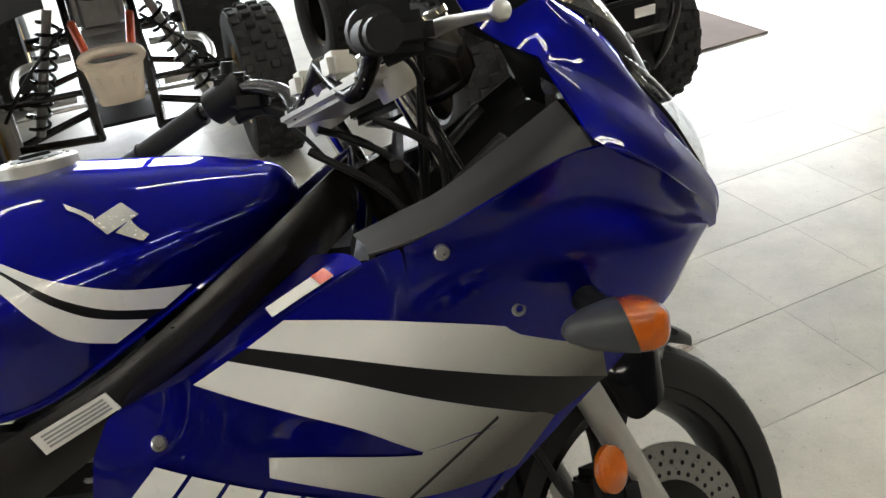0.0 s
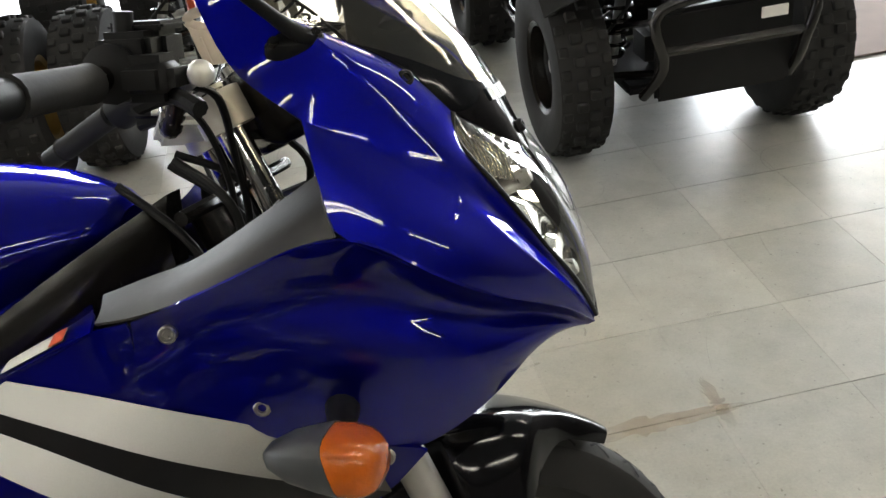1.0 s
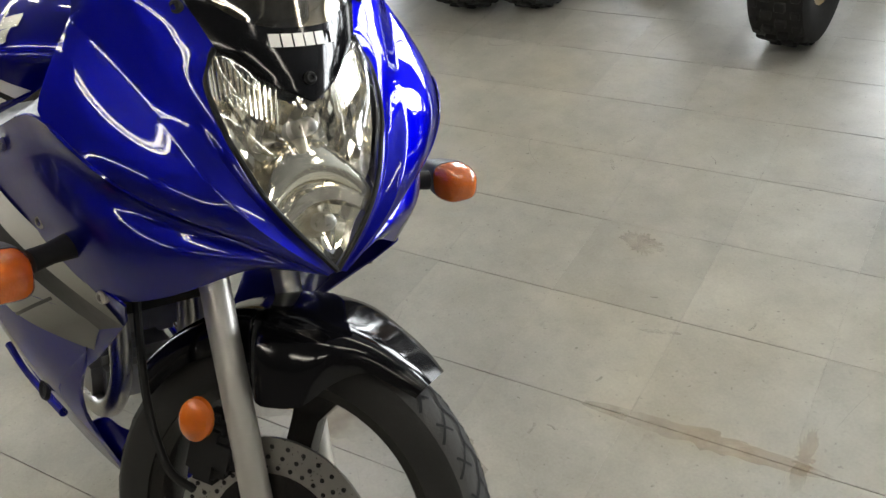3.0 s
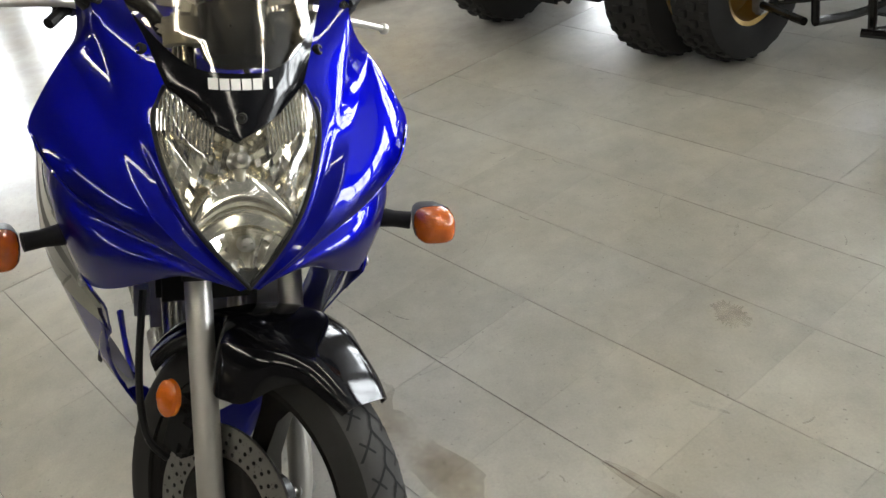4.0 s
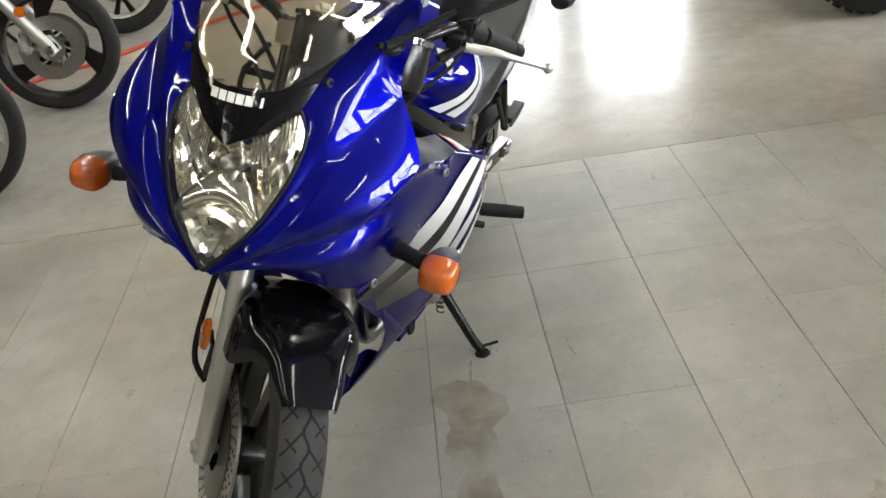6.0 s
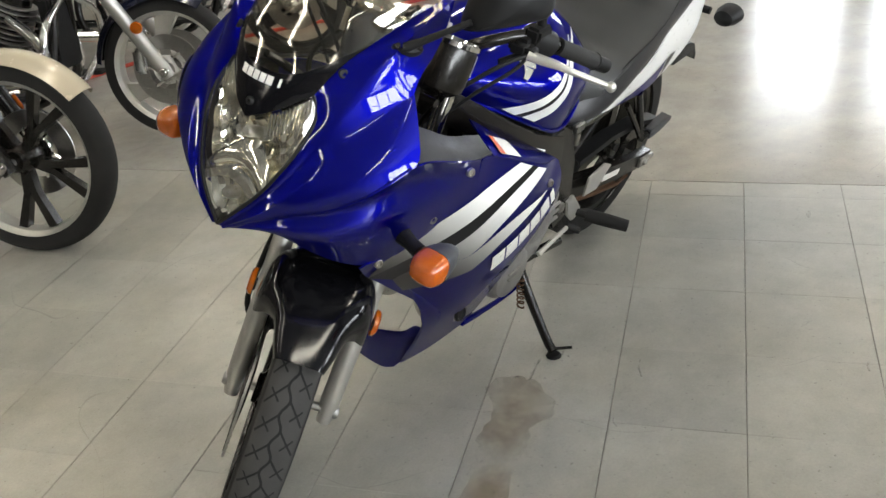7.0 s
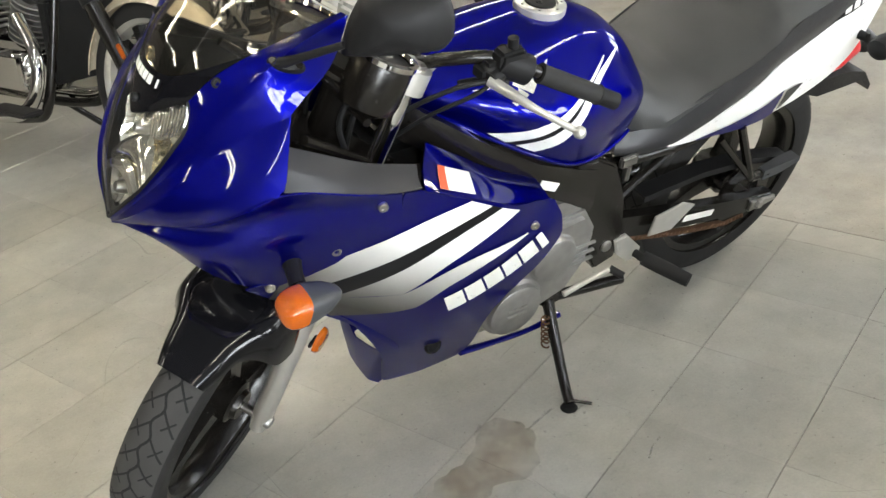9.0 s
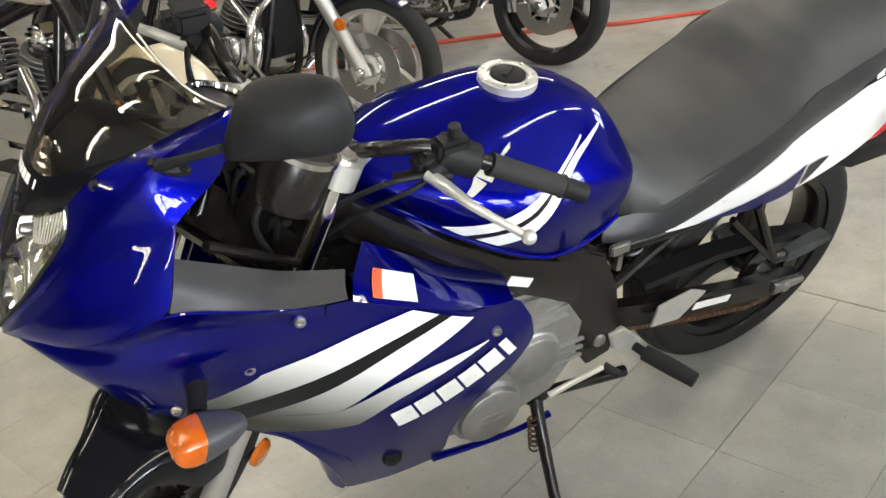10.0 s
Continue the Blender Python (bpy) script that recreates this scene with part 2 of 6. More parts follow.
# ---- shaping ----
def part(name, bm, material, parent=None, label="", sharp=38):
    bmesh.ops.recalc_face_normals(bm, faces=bm.faces)
    me = bpy.data.meshes.new(name)
    bm.to_mesh(me)
    bm.free()
    me.materials.append(material)
    if max((p.material_index for p in me.polygons), default=0):
        me.materials.append(BLACK_PLASTIC if material in (BLUE, WHITE_PAINT) else material)
    me.polygons.foreach_set("use_smooth", [True] * len(me.polygons))
    me.set_sharp_from_angle(angle=radians(sharp))
    ob = new(name, me)
    if parent:
        ob.parent = parent
    if label:
        ob["label"] = label
    return ob


def thing(name, label, category, m=Matrix(), group="", kind=""):
    ob = new(name)
    ob.matrix_world = m
    return tagged(ob, label, category, group, kind)


def smooth_line(pts, n):
    """n points along a smooth line through pts."""
    P = np.array(pts, float)
    if len(P) == 2:
        return [Vector(P[0] + (P[1] - P[0]) * k / (n - 1)) for k in range(n)]
    d = np.r_[0, np.cumsum(np.sqrt(np.maximum(np.linalg.norm(np.diff(P, axis=0), axis=1), 1e-6)))]
    out = []
    for s in np.linspace(0, d[-1], n):
        i = min(max(int(np.searchsorted(d, s)) - 1, 0), len(P) - 2)
        f = (s - d[i]) / (d[i + 1] - d[i])
        a, b, c, e = P[max(i - 1, 0)], P[i], P[i + 1], P[min(i + 2, len(P) - 1)]
        out.append(Vector(0.5 * (2 * b + (c - a) * f + (2 * a - 5 * b + 4 * c - e) * f * f + (3 * b - a - 3 * c + e) * f ** 3)))
    return out


def grid(P, bm=None, close_u=False, close_v=False, flip=False):
    bm = bm or bmesh.new()
    V = [[bm.verts.new(p) for p in row] for row in P]
    nu, nv = len(V), len(V[0])
    for i in range(nu if close_u else nu - 1):
        for j in range(nv if close_v else nv - 1):
            q = [V[i][j], V[(i + 1) % nu][j], V[(i + 1) % nu][(j + 1) % nv], V[i][(j + 1) % nv]]
            try:
                bm.faces.new(q[::-1] if flip else q)
            except ValueError:
                pass
    return bm


def patch(rows, nu=24, nv=16):
    """Smooth sheet through rows of control points."""
    R = [smooth_line(r, nu) for r in rows]
    cols = [smooth_line([r[k] for r in R], nv) for k in range(nu)]
    return grid(cols)


def fair(P, w=0.01, keep=None):
    """Smooths a net of points: least bending, borders held, the rest loosely; keep weights single rows."""
    nu, nv = len(P), len(P[0])
    X = np.array([[list(p) for p in row] for row in P]).reshape(-1, 3)
    idx = np.arange(nu * nv).reshape(nu, nv)
    rows = []
    for a, b, c in list(zip(idx[:-2].ravel(), idx[1:-1].ravel(), idx[2:].ravel())) + list(zip(idx[:, :-2].ravel(), idx[:, 1:-1].ravel(), idx[:, 2:].ravel())):
        rows.append((a, b, c))
    N = nu * nv
    A = np.zeros((N, N))
    for a, b, c in rows:
        for i, x in ((a, 1), (b, -2), (c, 1)):
            for j, y in ((a, 1), (b, -2), (c, 1)):
                A[i, j] += x * y
    wt = np.full((nu, nv), float(w))
    if keep:
        for j, k in keep.items():
            wt[:, j] = k
    wt[0], wt[-1], wt[:, 0], wt[:, -1] = 1e4, 1e4, 1e4, 1e4
    wt = wt.ravel()
    Y = np.linalg.solve(A + np.diag(wt), wt[:, None] * X).reshape(nu, nv, 3)
    return [[Vector(p) for p in row] for row in Y]


def shell(bm, t=0.003):
    """Gives a sheet its thickness, inward: towards the machine's middle."""
    t = abs(t)
    bmesh.ops.remove_doubles(bm, verts=bm.verts, dist=1e-5)
    bmesh.ops.recalc_face_normals(bm, faces=bm.faces)
    bm.normal_update()
    mid = sum((v.co for v in bm.verts), Vector()) / len(bm.verts)
    core = Vector((mid.x, 0, mid.z)) if abs(mid.y) > 0.02 else mid - Vector((0.3, 0, 0.3))
    if sum(f.normal.dot(f.calc_center_median() - core) * f.calc_area() for f in bm.faces) < 0:
        bmesh.ops.reverse_faces(bm, faces=bm.faces)
        bm.normal_update()
    rim = [e for e in bm.edges if len(e.link_faces) == 1]
    twin = {v: bm.verts.new(v.co - v.normal * t) for v in list(bm.verts)}
    for f in list(bm.faces):
        bm.faces.new([twin[v] for v in reversed(f.verts)]).material_index = 1
    for e in rim:
        a, b = e.verts
        try:
            bm.faces.new((a, b, twin[b], twin[a]))
        except ValueError:
            pass
    return bm


def one_tone(bm):
    """The same paint inside and out."""
    for f in bm.faces:
        f.material_index = 0
    return bm


def mirrored(bm):
    other = bm.copy()
    for v in other.verts:
        v.co.y = -v.co.y
    bmesh.ops.reverse_faces(other, faces=other.faces)
    return other


def moved(bm, m):
    bmesh.ops.transform(bm, matrix=m, verts=bm.verts)
    return bm


def tube(pts, r=0.01, seg=10, n=0, bm=None, cap=True):
    """A pipe along pts; r a number or one for each point."""
    pts = [Vector(p) for p in pts]
    if n:
        rr = r if isinstance(r, (list, tuple)) else [r] * len(pts)
        r = list(np.interp(np.linspace(0, len(pts) - 1, n), range(len(pts)), rr))
        pts = smooth_line(pts, n)
    rr = r if isinstance(r, (list, tuple)) else [r] * len(pts)
    bm = bm or bmesh.new()
    rings, side = [], None
    for i, p in enumerate(pts):
        d = (pts[min(i + 1, len(pts) - 1)] - pts[max(i - 1, 0)]).normalized()
        if side is None:
            side = d.orthogonal().normalized()
        side = (side - d * side.dot(d)).normalized()
        up = d.cross(side)
        rings.append([p + (side * math.cos(a) + up * math.sin(a)) * rr[i] for a in (2 * math.pi * k / seg for k in range(seg))])
    first = len(bm.verts)
    grid(rings, bm, close_v=True)
    bm.verts.ensure_lookup_table()
    if cap:
        bm.faces.new([bm.verts[first + k] for k in range(seg)][::-1])
        bm.faces.new([bm.verts[first + (len(pts) - 1) * seg + k] for k in range(seg)])
    return bm


def lathe(profile, seg=40, m=Matrix(), bm=None):
    """Turns (radius, height) about z; both ends closed where the radius is 0."""
    bm = bm or bmesh.new()
    rings = [[m @ Vector((r * math.cos(a), r * math.sin(a), h)) for a in (2 * math.pi * k / seg for k in range(seg))] for r, h in profile]
    grid(rings, bm, close_v=True)
    bmesh.ops.remove_doubles(bm, verts=bm.verts, dist=1e-5)
    return bm


def block(size, at=(0, 0, 0), bevel=0.004, m=Matrix(), segs=2):
    bm = bmesh.new()
    bmesh.ops.create_cube(bm, size=1)
    moved(bm, Matrix.Diagonal((*size, 1)))
    if bevel:
        bmesh.ops.bevel(bm, geom=list(bm.edges), offset=bevel, segments=segs, affect="EDGES")
    return moved(bm, m @ Matrix.Translation(at))


def plate(outline, t, m=Matrix(), bevel=0.0):
    """A flat plate: outline in x, z, thickness along y, centred on y = 0."""
    bm = bmesh.new()
    vs = [bm.verts.new((x, -t / 2, z)) for x, z in outline]
    f = bm.faces.new(vs)
    ext = bmesh.ops.extrude_face_region(bm, geom=[f])
    bmesh.ops.translate(bm, vec=(0, t, 0), verts=[g for g in ext["geom"] if isinstance(g, bmesh.types.BMVert)])
    if bevel:
        rim = [e for e in bm.edges if all(abs(abs(v.co.y) - t / 2) < 1e-6 for v in e.verts) and abs(e.verts[0].co.y - e.verts[1].co.y) < 1e-6]
        bmesh.ops.bevel(bm, geom=rim, offset=bevel, segments=2, affect="EDGES")
    return moved(bm, m)


def merge(*bms):
    out = bmesh.new()
    for b in bms:
        me = bpy.data.meshes.new("join")
        b.to_mesh(me)
        b.free()
        out.from_mesh(me)
        bpy.data.meshes.remove(me)
    return out


def loft(rings, cap=True):
    bm = grid(rings, close_v=True)
    if cap:
        bm.verts.ensure_lookup_table()
        n = len(rings[0])
        bm.faces.new([bm.verts[k] for k in range(n)])
        bm.faces.new([bm.verts[(len(rings) - 1) * n + k] for k in range(n)][::-1])
    return bm


def bolt(at, normal, r=0.008, h=0.004):
    """A round screw head with a socket in it."""
    q = Vector(normal).to_track_quat("Z", "Y").to_matrix().to_4x4()
    return lathe([(0, h * 0.3), (r * 0.45, h * 0.3), (r * 0.5, h), (r * 0.8, h), (r, h * 0.5), (r, -h)], 14, Matrix.Translation(at) @ q)

# ---- the shop ----
def room_box(name, lo, hi, material, label, category="wall", m=ROOM, bevel=0.0):
    lo, hi = Vector(lo), Vector(hi)
    ob = part(name, block(hi - lo, (lo + hi) / 2, bevel), material)
    ob.matrix_world = m
    return tagged(ob, label, category, kind="structure")


T = 0.2
ceiling = room_box("ceiling", (U0 - T, V0 - T, CEIL), (U1 + T, V1 + T, CEIL + 0.15), CEILING, "dark panelled ceiling of the shop", "ceiling")
# east and south walls are unseen, added dark to deepen the flank's reflections
room_box("wall_east", (U1, V0 - T, -0.1), (U1 + T, V1 + T, CEIL), DARK_WALL, "unseen shop wall, added dark to keep reflections in the paint low")
room_box("wall_south", (U0, V0 - T, -0.1), (U1, V0, CEIL), DARK_WALL, "unseen wall behind the parked motorcycles, added dark to keep reflections low")


def window_wall(name, axis, start, stop, at, label):
    """A wall with its windows cut through: piers, sills and heads."""
    cuts = sorted(w[1:] for w in WINDOWS if w[0] == axis)
    bits, x = [], start
    for a, b, lo, hi in cuts:
        bits += [(x, a, -0.1, CEIL), (a, b, -0.1, lo), (a, b, hi, CEIL)]
        x = b
    bits.append((x, stop, -0.1, CEIL))
    bms = []
    for a, b, lo, hi in bits:
        if axis == "v":
            bms.append(block((b - a, T, hi - lo), ((a + b) / 2, at + T / 2, (lo + hi) / 2), 0))
        else:
            bms.append(block((T, b - a, hi - lo), (at - T / 2, (a + b) / 2, (lo + hi) / 2), 0))
    ob = part(name, merge(*bms), WALL)
    ob.matrix_world = ROOM
    return tagged(ob, label, "wall", kind="structure")


window_wall("wall_north", "v", U0 - T, U1, V1, "pale wall with large shop windows behind the quads")
window_wall("wall_west", "u", V0 - T, V1, U0, "pale wall with glazed doors onto the aisle")

for k, (wall, a, b, lo, hi) in enumerate(WINDOWS):
    w = thing(f"window_{k + 1}", "large shop window with dark metal glazing bars", "window", ROOM, kind="structure")
    def bar(name, c0, c1, z0, z1, depth=0.06):
        size = (c1 - c0, depth, z1 - z0) if wall == "v" else (depth, c1 - c0, z1 - z0)
        at = ((c0 + c1) / 2, V1 - 0.05, (z0 + z1) / 2) if wall == "v" else (U0 + 0.05, (c0 + c1) / 2, (z0 + z1) / 2)
        part(name, block(size, at, 0.004), GREY_PLASTIC, w)
    bar("window_sill", a, b, lo - 0.05, lo)
    bar("window_head", a, b, hi, hi + 0.05)
    panes = 3 if b - a > 1.8 else 2
    for i in range(panes + 1):
        x = a + (b - a) * i / panes
        bar("window_mullion", x - 0.03, x + 0.03, lo, hi, 0.055)
    bar("window_transom", a, b, (lo + hi) / 2 + 0.3, (lo + hi) / 2 + 0.36, 0.05)

# strip lamps under the ceiling
lamp = thing("ceiling_light", "long white strip lamp with two lit tubes", "ceiling light", ROOM @ Matrix.Translation((-5.5, -4.6, CEIL)), "strip lamps")
part("housing", block((2.4, 0.16, 0.06), (0, 0, -0.03), 0.01), WHITE_PAINT, lamp)
for s in (-1, 1):
    part("tube", tube([(-1.17, 0.05 * s, -0.085), (1.17, 0.05 * s, -0.085)], 0.016, 10), TUBE, lamp, "lit fluorescent tube")
for s in (-1, 1):
    part("end_cap", block((0.03, 0.15, 0.075), (1.185 * s, 0, -0.078), 0.005), WHITE_PAINT, lamp)
for i in range(4):
    for j in range(3):
        if i + j:
            copy_thing(lamp, ROOM @ Matrix.Translation((-5.5 + 3.2 * i, -4.6 + 2.9 * j, CEIL)))

# floor: a slab, a waxed aisle, and vinyl tiles with dirty seams
TS, EDGE = 0.3048, -1.63
floor = part("floor", block((U1 - U0 + 2 * T, V1 - V0 + 2 * T, 0.1), ((U0 + U1) / 2, (V0 + V1) / 2, -0.0532), 0), SEAM)
floor.matrix_world = ROOM
tagged(floor, "grey vinyl tiled shop floor with dirty seams", "floor", kind="structure")
aisle = part("floor_aisle", block((EDGE - U0 - 0.004, V1 - V0, 0.0024), ((U0 + EDGE) / 2 - 0.002, (V0 + V1) / 2, -0.0014), 0), TILE_WAXED)
aisle.matrix_world = ROOM
tagged(aisle, "shiny waxed grey floor of the aisle", "floor", kind="structure")


def tile_mesh(w, d, bm=None, at=(0, 0)):
    bm = bm or bmesh.new()
    gu, gv, c, x, y = 0.00022, 0.0008, 0.0005, at[0], at[1]
    top = [bm.verts.new((x + sx * (w / 2 - gu - 0.0001), y + sy * (d / 2 - gv - c), 0)) for sx, sy in ((-1, -1), (1, -1), (1, 1), (-1, 1))]
    low = [bm.verts.new((x + sx * (w / 2 - gu), y + sy * (d / 2 - gv), -0.0028)) for sx, sy in ((-1, -1), (1, -1), (1, 1), (-1, 1))]
    bm.faces.new(top)
    for k in range(4):
        bm.faces.new((low[k], low[(k + 1) % 4], top[(k + 1) % 4], top[k]))
    return bm


def mesh_of(bm, name, material):
    me = bpy.data.meshes.new(name)
    bm.to_mesh(me)
    bm.free()
    me.materials.append(material)
    return me

# ---- the blue motorcycle: x forward, y to its left, z up, leaning on its side stand ----
BIKE = Matrix.Rotation(-radians(LEAN), 4, "X") @ Matrix.Diagonal((1.0085, 1.0127, 1.0137, 1))
bike = thing("motorcycle", "blue and white sport motorcycle leaning on its side stand", "motorcycle", BIKE)
RAKE, STEER, TRAIL = radians(24.5), radians(35), 0.085
AXIS = Vector((-math.sin(RAKE), 0, math.cos(RAKE)))
PIV = Vector((1.405 + TRAIL, 0, 0))
STEERED = Matrix.Translation((-.009, .013, 0)) @ Matrix.Translation(PIV) @ Matrix.Rotation(STEER, 4, AXIS) @ Matrix.Translation(-PIV)
HEAD = PIV + AXIS * 0.98


def both(name, bm, material, label="", parent=None, sharp=38):
    """A part on the left and its twin on the right."""
    other = mirrored(bm)
    return part(name, bm, material, parent or bike, label, sharp), part(name, other, material, parent or bike, label, sharp)


# curves of the upper fairing, left half
LAMP_EDGE = [(1.512, 0, 0.760), (1.500, 0.037, 0.801), (1.488, 0.059, 0.828), (1.473, 0.075, 0.852), (1.457, 0.087, 0.878), (1.440, 0.098, 0.905),
             (1.420, 0.104, 0.932), (1.400, 0.105, 0.955), (1.388, 0.098, 0.972), (1.386, 0.088, 0.990)]
SCREEN_EDGE = [(1.386, 0.088, 0.990), (1.368, 0.097, 1.012), (1.350, 0.105, 1.033), (1.314, 0.117, 1.054), (1.276, 0.130, 1.072), (1.238, 0.143, 1.092), (1.182, 0.172, 1.125)]
CREASE = [(1.512, 0.012, 0.756), (1.497, 0.064, 0.786), (1.473, 0.112, 0.811), (1.450, 0.152, 0.827), (1.430, 0.184, 0.842), (1.407, 0.209, 0.860),
          (1.385, 0.233, 0.880), (1.355, 0.247, 0.898), (1.319, 0.258, 0.917)]
REAR_EDGE = [(1.319, 0.258, 0.917), (1.301, 0.234, 0.958), (1.284, 0.210, 0.991), (1.254, 0.190, 1.014), (1.216, 0.187, 1.042), (1.196, 0.194, 1.084), (1.181, 0.192, 1.129)]


def soft_edge(pts, n, times=6):
    """A border line, evened out; both ends stay."""
    L = smooth_line(pts, n)
    for _ in range(times):
        L = [L[0]] + [a * 0.25 + b * 0.5 + c * 0.25 for a, b, c in zip(L, L[1:], L[2:])] + [L[-1]]
    return L


# two lines run up the cheek: the rim of the strip beside lamp and screen, and the shoulder of the outer plate
STRIP_RIM = [(1.511, 0.006, 0.758), (1.500, 0.047, 0.798), (1.482, 0.076, 0.832), (1.460, 0.097, 0.864), (1.438, 0.112, 0.892), (1.415, 0.125, 0.923), (1.388, 0.138, 0.960),
             (1.352, 0.151, 0.999), (1.318, 0.163, 1.040), (1.280, 0.172, 1.076), (1.232, 0.182, 1.106), (1.181, 0.188, 1.128)]
SHOULDER = [(1.511, 0.009, 0.757), (1.501, 0.060, 0.797), (1.483, 0.094, 0.828), (1.461, 0.116, 0.856), (1.438, 0.131, 0.882), (1.412, 0.143, 0.910), (1.376, 0.158, 0.941), (1.332, 0.177, 0.975), (1.279, 0.203, 1.003)]
SHOULDER_TOP = [(1.279, 0.203, 1.003), (1.252, 0.190, 1.016), (1.216, 0.188, 1.043), (1.196, 0.192, 1.084), (1.181, 0.191, 1.129)]
PLATE_REAR = [(1.319, 0.258, 0.917), (1.301, 0.236, 0.957), (1.279, 0.203, 1.003)]


def between(left, right, m, bulge):
    """Rows from one line to another, bowed outward by bulge(along, across, width)."""
    n, cols = len(left), []
    for k, (a, b) in enumerate(zip(left, right)):
        side = b - a
        nrm = Vector((0.45, 0.78, 0.30)).normalized()
        if side.length > 1e-6:
            nrm = (nrm - side.normalized() * nrm.dot(side.normalized())).normalized()
        cols.append([a.lerp(b, j / (m - 1)) + nrm * bulge(k / (n - 1), j / (m - 1), side.length) for j in range(m)])
    return cols


def cheek():
    """The upper fairing half: strip beside lamp and screen, a hollow step, and the full outer plate."""
    inner = soft_edge(LAMP_EDGE, 24)[:-1] + soft_edge(SCREEN_EDGE, 18)
    rim = soft_edge(STRIP_RIM, 41, 3)
    low = soft_edge(SHOULDER, 30, 3)
    step = low[:-1] + soft_edge(SHOULDER_TOP, 12, 1)
    outer = soft_edge(soft_edge(CREASE, 22)[:-1] + soft_edge(PLATE_REAR, 9, 1), 30, 1)
    out = Vector((0.47, 0.82, 0.31))
    rim = [p - out * (0.0016 * math.sin(math.pi * k / 40)) for k, p in enumerate(rim)]
    low = [p + out * (0.0055 * math.sin(math.pi * k / 29) ** 0.7) for k, p in enumerate(low)]
    step = low[:-1] + step[29:]
    ends = lambda f: min(1, 5 * f) * min(1, 5 * (1 - f))
    bm = grid(between(inner, rim, 7, lambda f, g, w: 0.0020 * ends(f) * math.sin(math.pi * g)))
    grid(between(rim, step, 6, lambda f, g, w: -0.0006 * ends(f) * math.sin(math.pi * g)), bm)
    plate_cols = between(low, outer, 20, lambda f, g, w: 0.12 * w * (1 - 0.6 * f) * math.sin(math.pi * g ** 1.35))
    grid(fair(plate_cols, 0.05), bm)
    return shell(bm, -0.003)


both("upper_fairing", cheek(), BLUE, sharp=40)

# the flank: one smooth side surface, y as a function of x and z
FLANK = np.array([(1.156, .826, .255), (1.229, .751, .236), (1.332, .691, .205), (.957, .762, .266), (.894, .733, .270), (.841, .663, .262), (.797, .633, .260),
                  (1.017, .523, .252), (1.119, .629, .254), (.803, .698, .246), (1.071, .82, .250), (.76, .6, .250), (1.334, .654, .184), (1.24, .583, .188),
                  (1.2, .5, .165), (1.06, .40, .198), (.9, .42, .222), (1.02, .32, .168), (1.05, .14, .072), (.85, .25, .155), (.62, .22, .15)])


def thin_plate(P):
    X, y = P[:, :2], P[:, 2]
    d = np.linalg.norm(X[:, None] - X[None], axis=2)
    K = np.where(d > 0, d * d * np.log(d + 1e-12), 0) + np.eye(len(P)) * 2e-4
    A = np.block([[K, np.c_[np.ones(len(P)), X]], [np.c_[np.ones(len(P)), X].T, np.zeros((3, 3))]])
    w = np.linalg.solve(A, np.r_[y, 0, 0, 0])
    def at(x, z):
        r = np.hypot(X[:, 0] - x, X[:, 1] - z)
        return float((w[:-3] * np.where(r > 0, r * r * np.log(r + 1e-12), 0)).sum() + w[-3] + w[-2] * x + w[-1] * z)
    return at


flank_y = thin_plate(FLANK)


def on_flank(top, low, n=20, m=8, off=0.0, y_of=None):
    """A sheet between two lines drawn on the side, lying on its surface."""
    y_of = y_of or flank_y
    a = smooth_line([(x, 0, z) for x, z in top], n)
    b = smooth_line([(x, 0, z) for x, z in low], n)
    cols = []
    for p, q in zip(a, b):
        pts = [p.lerp(q, k / (m - 1)) for k in range(m)]
        cols.append([Vector((v.x, y_of(v.x, v.z) + off, v.z)) for v in pts])
    return grid(cols)


def side_pts(xs, zs):
    return [(x, flank_y(x, z), z) for x, z in zip(xs, zs)]


# below the crease: a hollow, a second ridge, then the lower lip of the nose
NOSE_ROWS = [
    [(1.512, 0.012, 0.756), (1.497, 0.064, 0.786), (1.473, 0.112, 0.811), (1.430, 0.184, 0.842), (1.385, 0.233, 0.880), (1.319, 0.258, 0.917), (1.20, 0.260, 0.867), (1.118, 0.250, 0.834)],
    [(1.506, 0.012, 0.753), (1.486, 0.056, 0.776), (1.460, 0.094, 0.795), (1.414, 0.160, 0.817), (1.366, 0.207, 0.845), (1.300, 0.234, 0.868), (1.20, 0.250, 0.838), (1.118, 0.250, 0.815)],
    [(1.502, 0.012, 0.752), (1.489, 0.060, 0.768), (1.470, 0.101, 0.778), (1.432, 0.171, 0.786), (1.378, 0.217, 0.798), (1.306, 0.241, 0.813), (1.20, 0.250, 0.804), (1.118, 0.252, 0.795)],
    [(1.492, 0.010, 0.750), (1.480, 0.052, 0.758), (1.462, 0.086, 0.760), (1.424, 0.143, 0.726), (1.366, 0.190, 0.696), (1.300, 0.214, 0.694), (1.20, 0.240, 0.732), (1.118, 0.254, 0.752)]]
lines = [soft_edge(r, 34, 4) for r in NOSE_ROWS]
both("nose_flank", shell(grid(fair([smooth_line([r[k] for r in lines], 22) for k in range(34)], 0.05, {7: 12.0, 14: 12.0})), -0.003), BLUE)

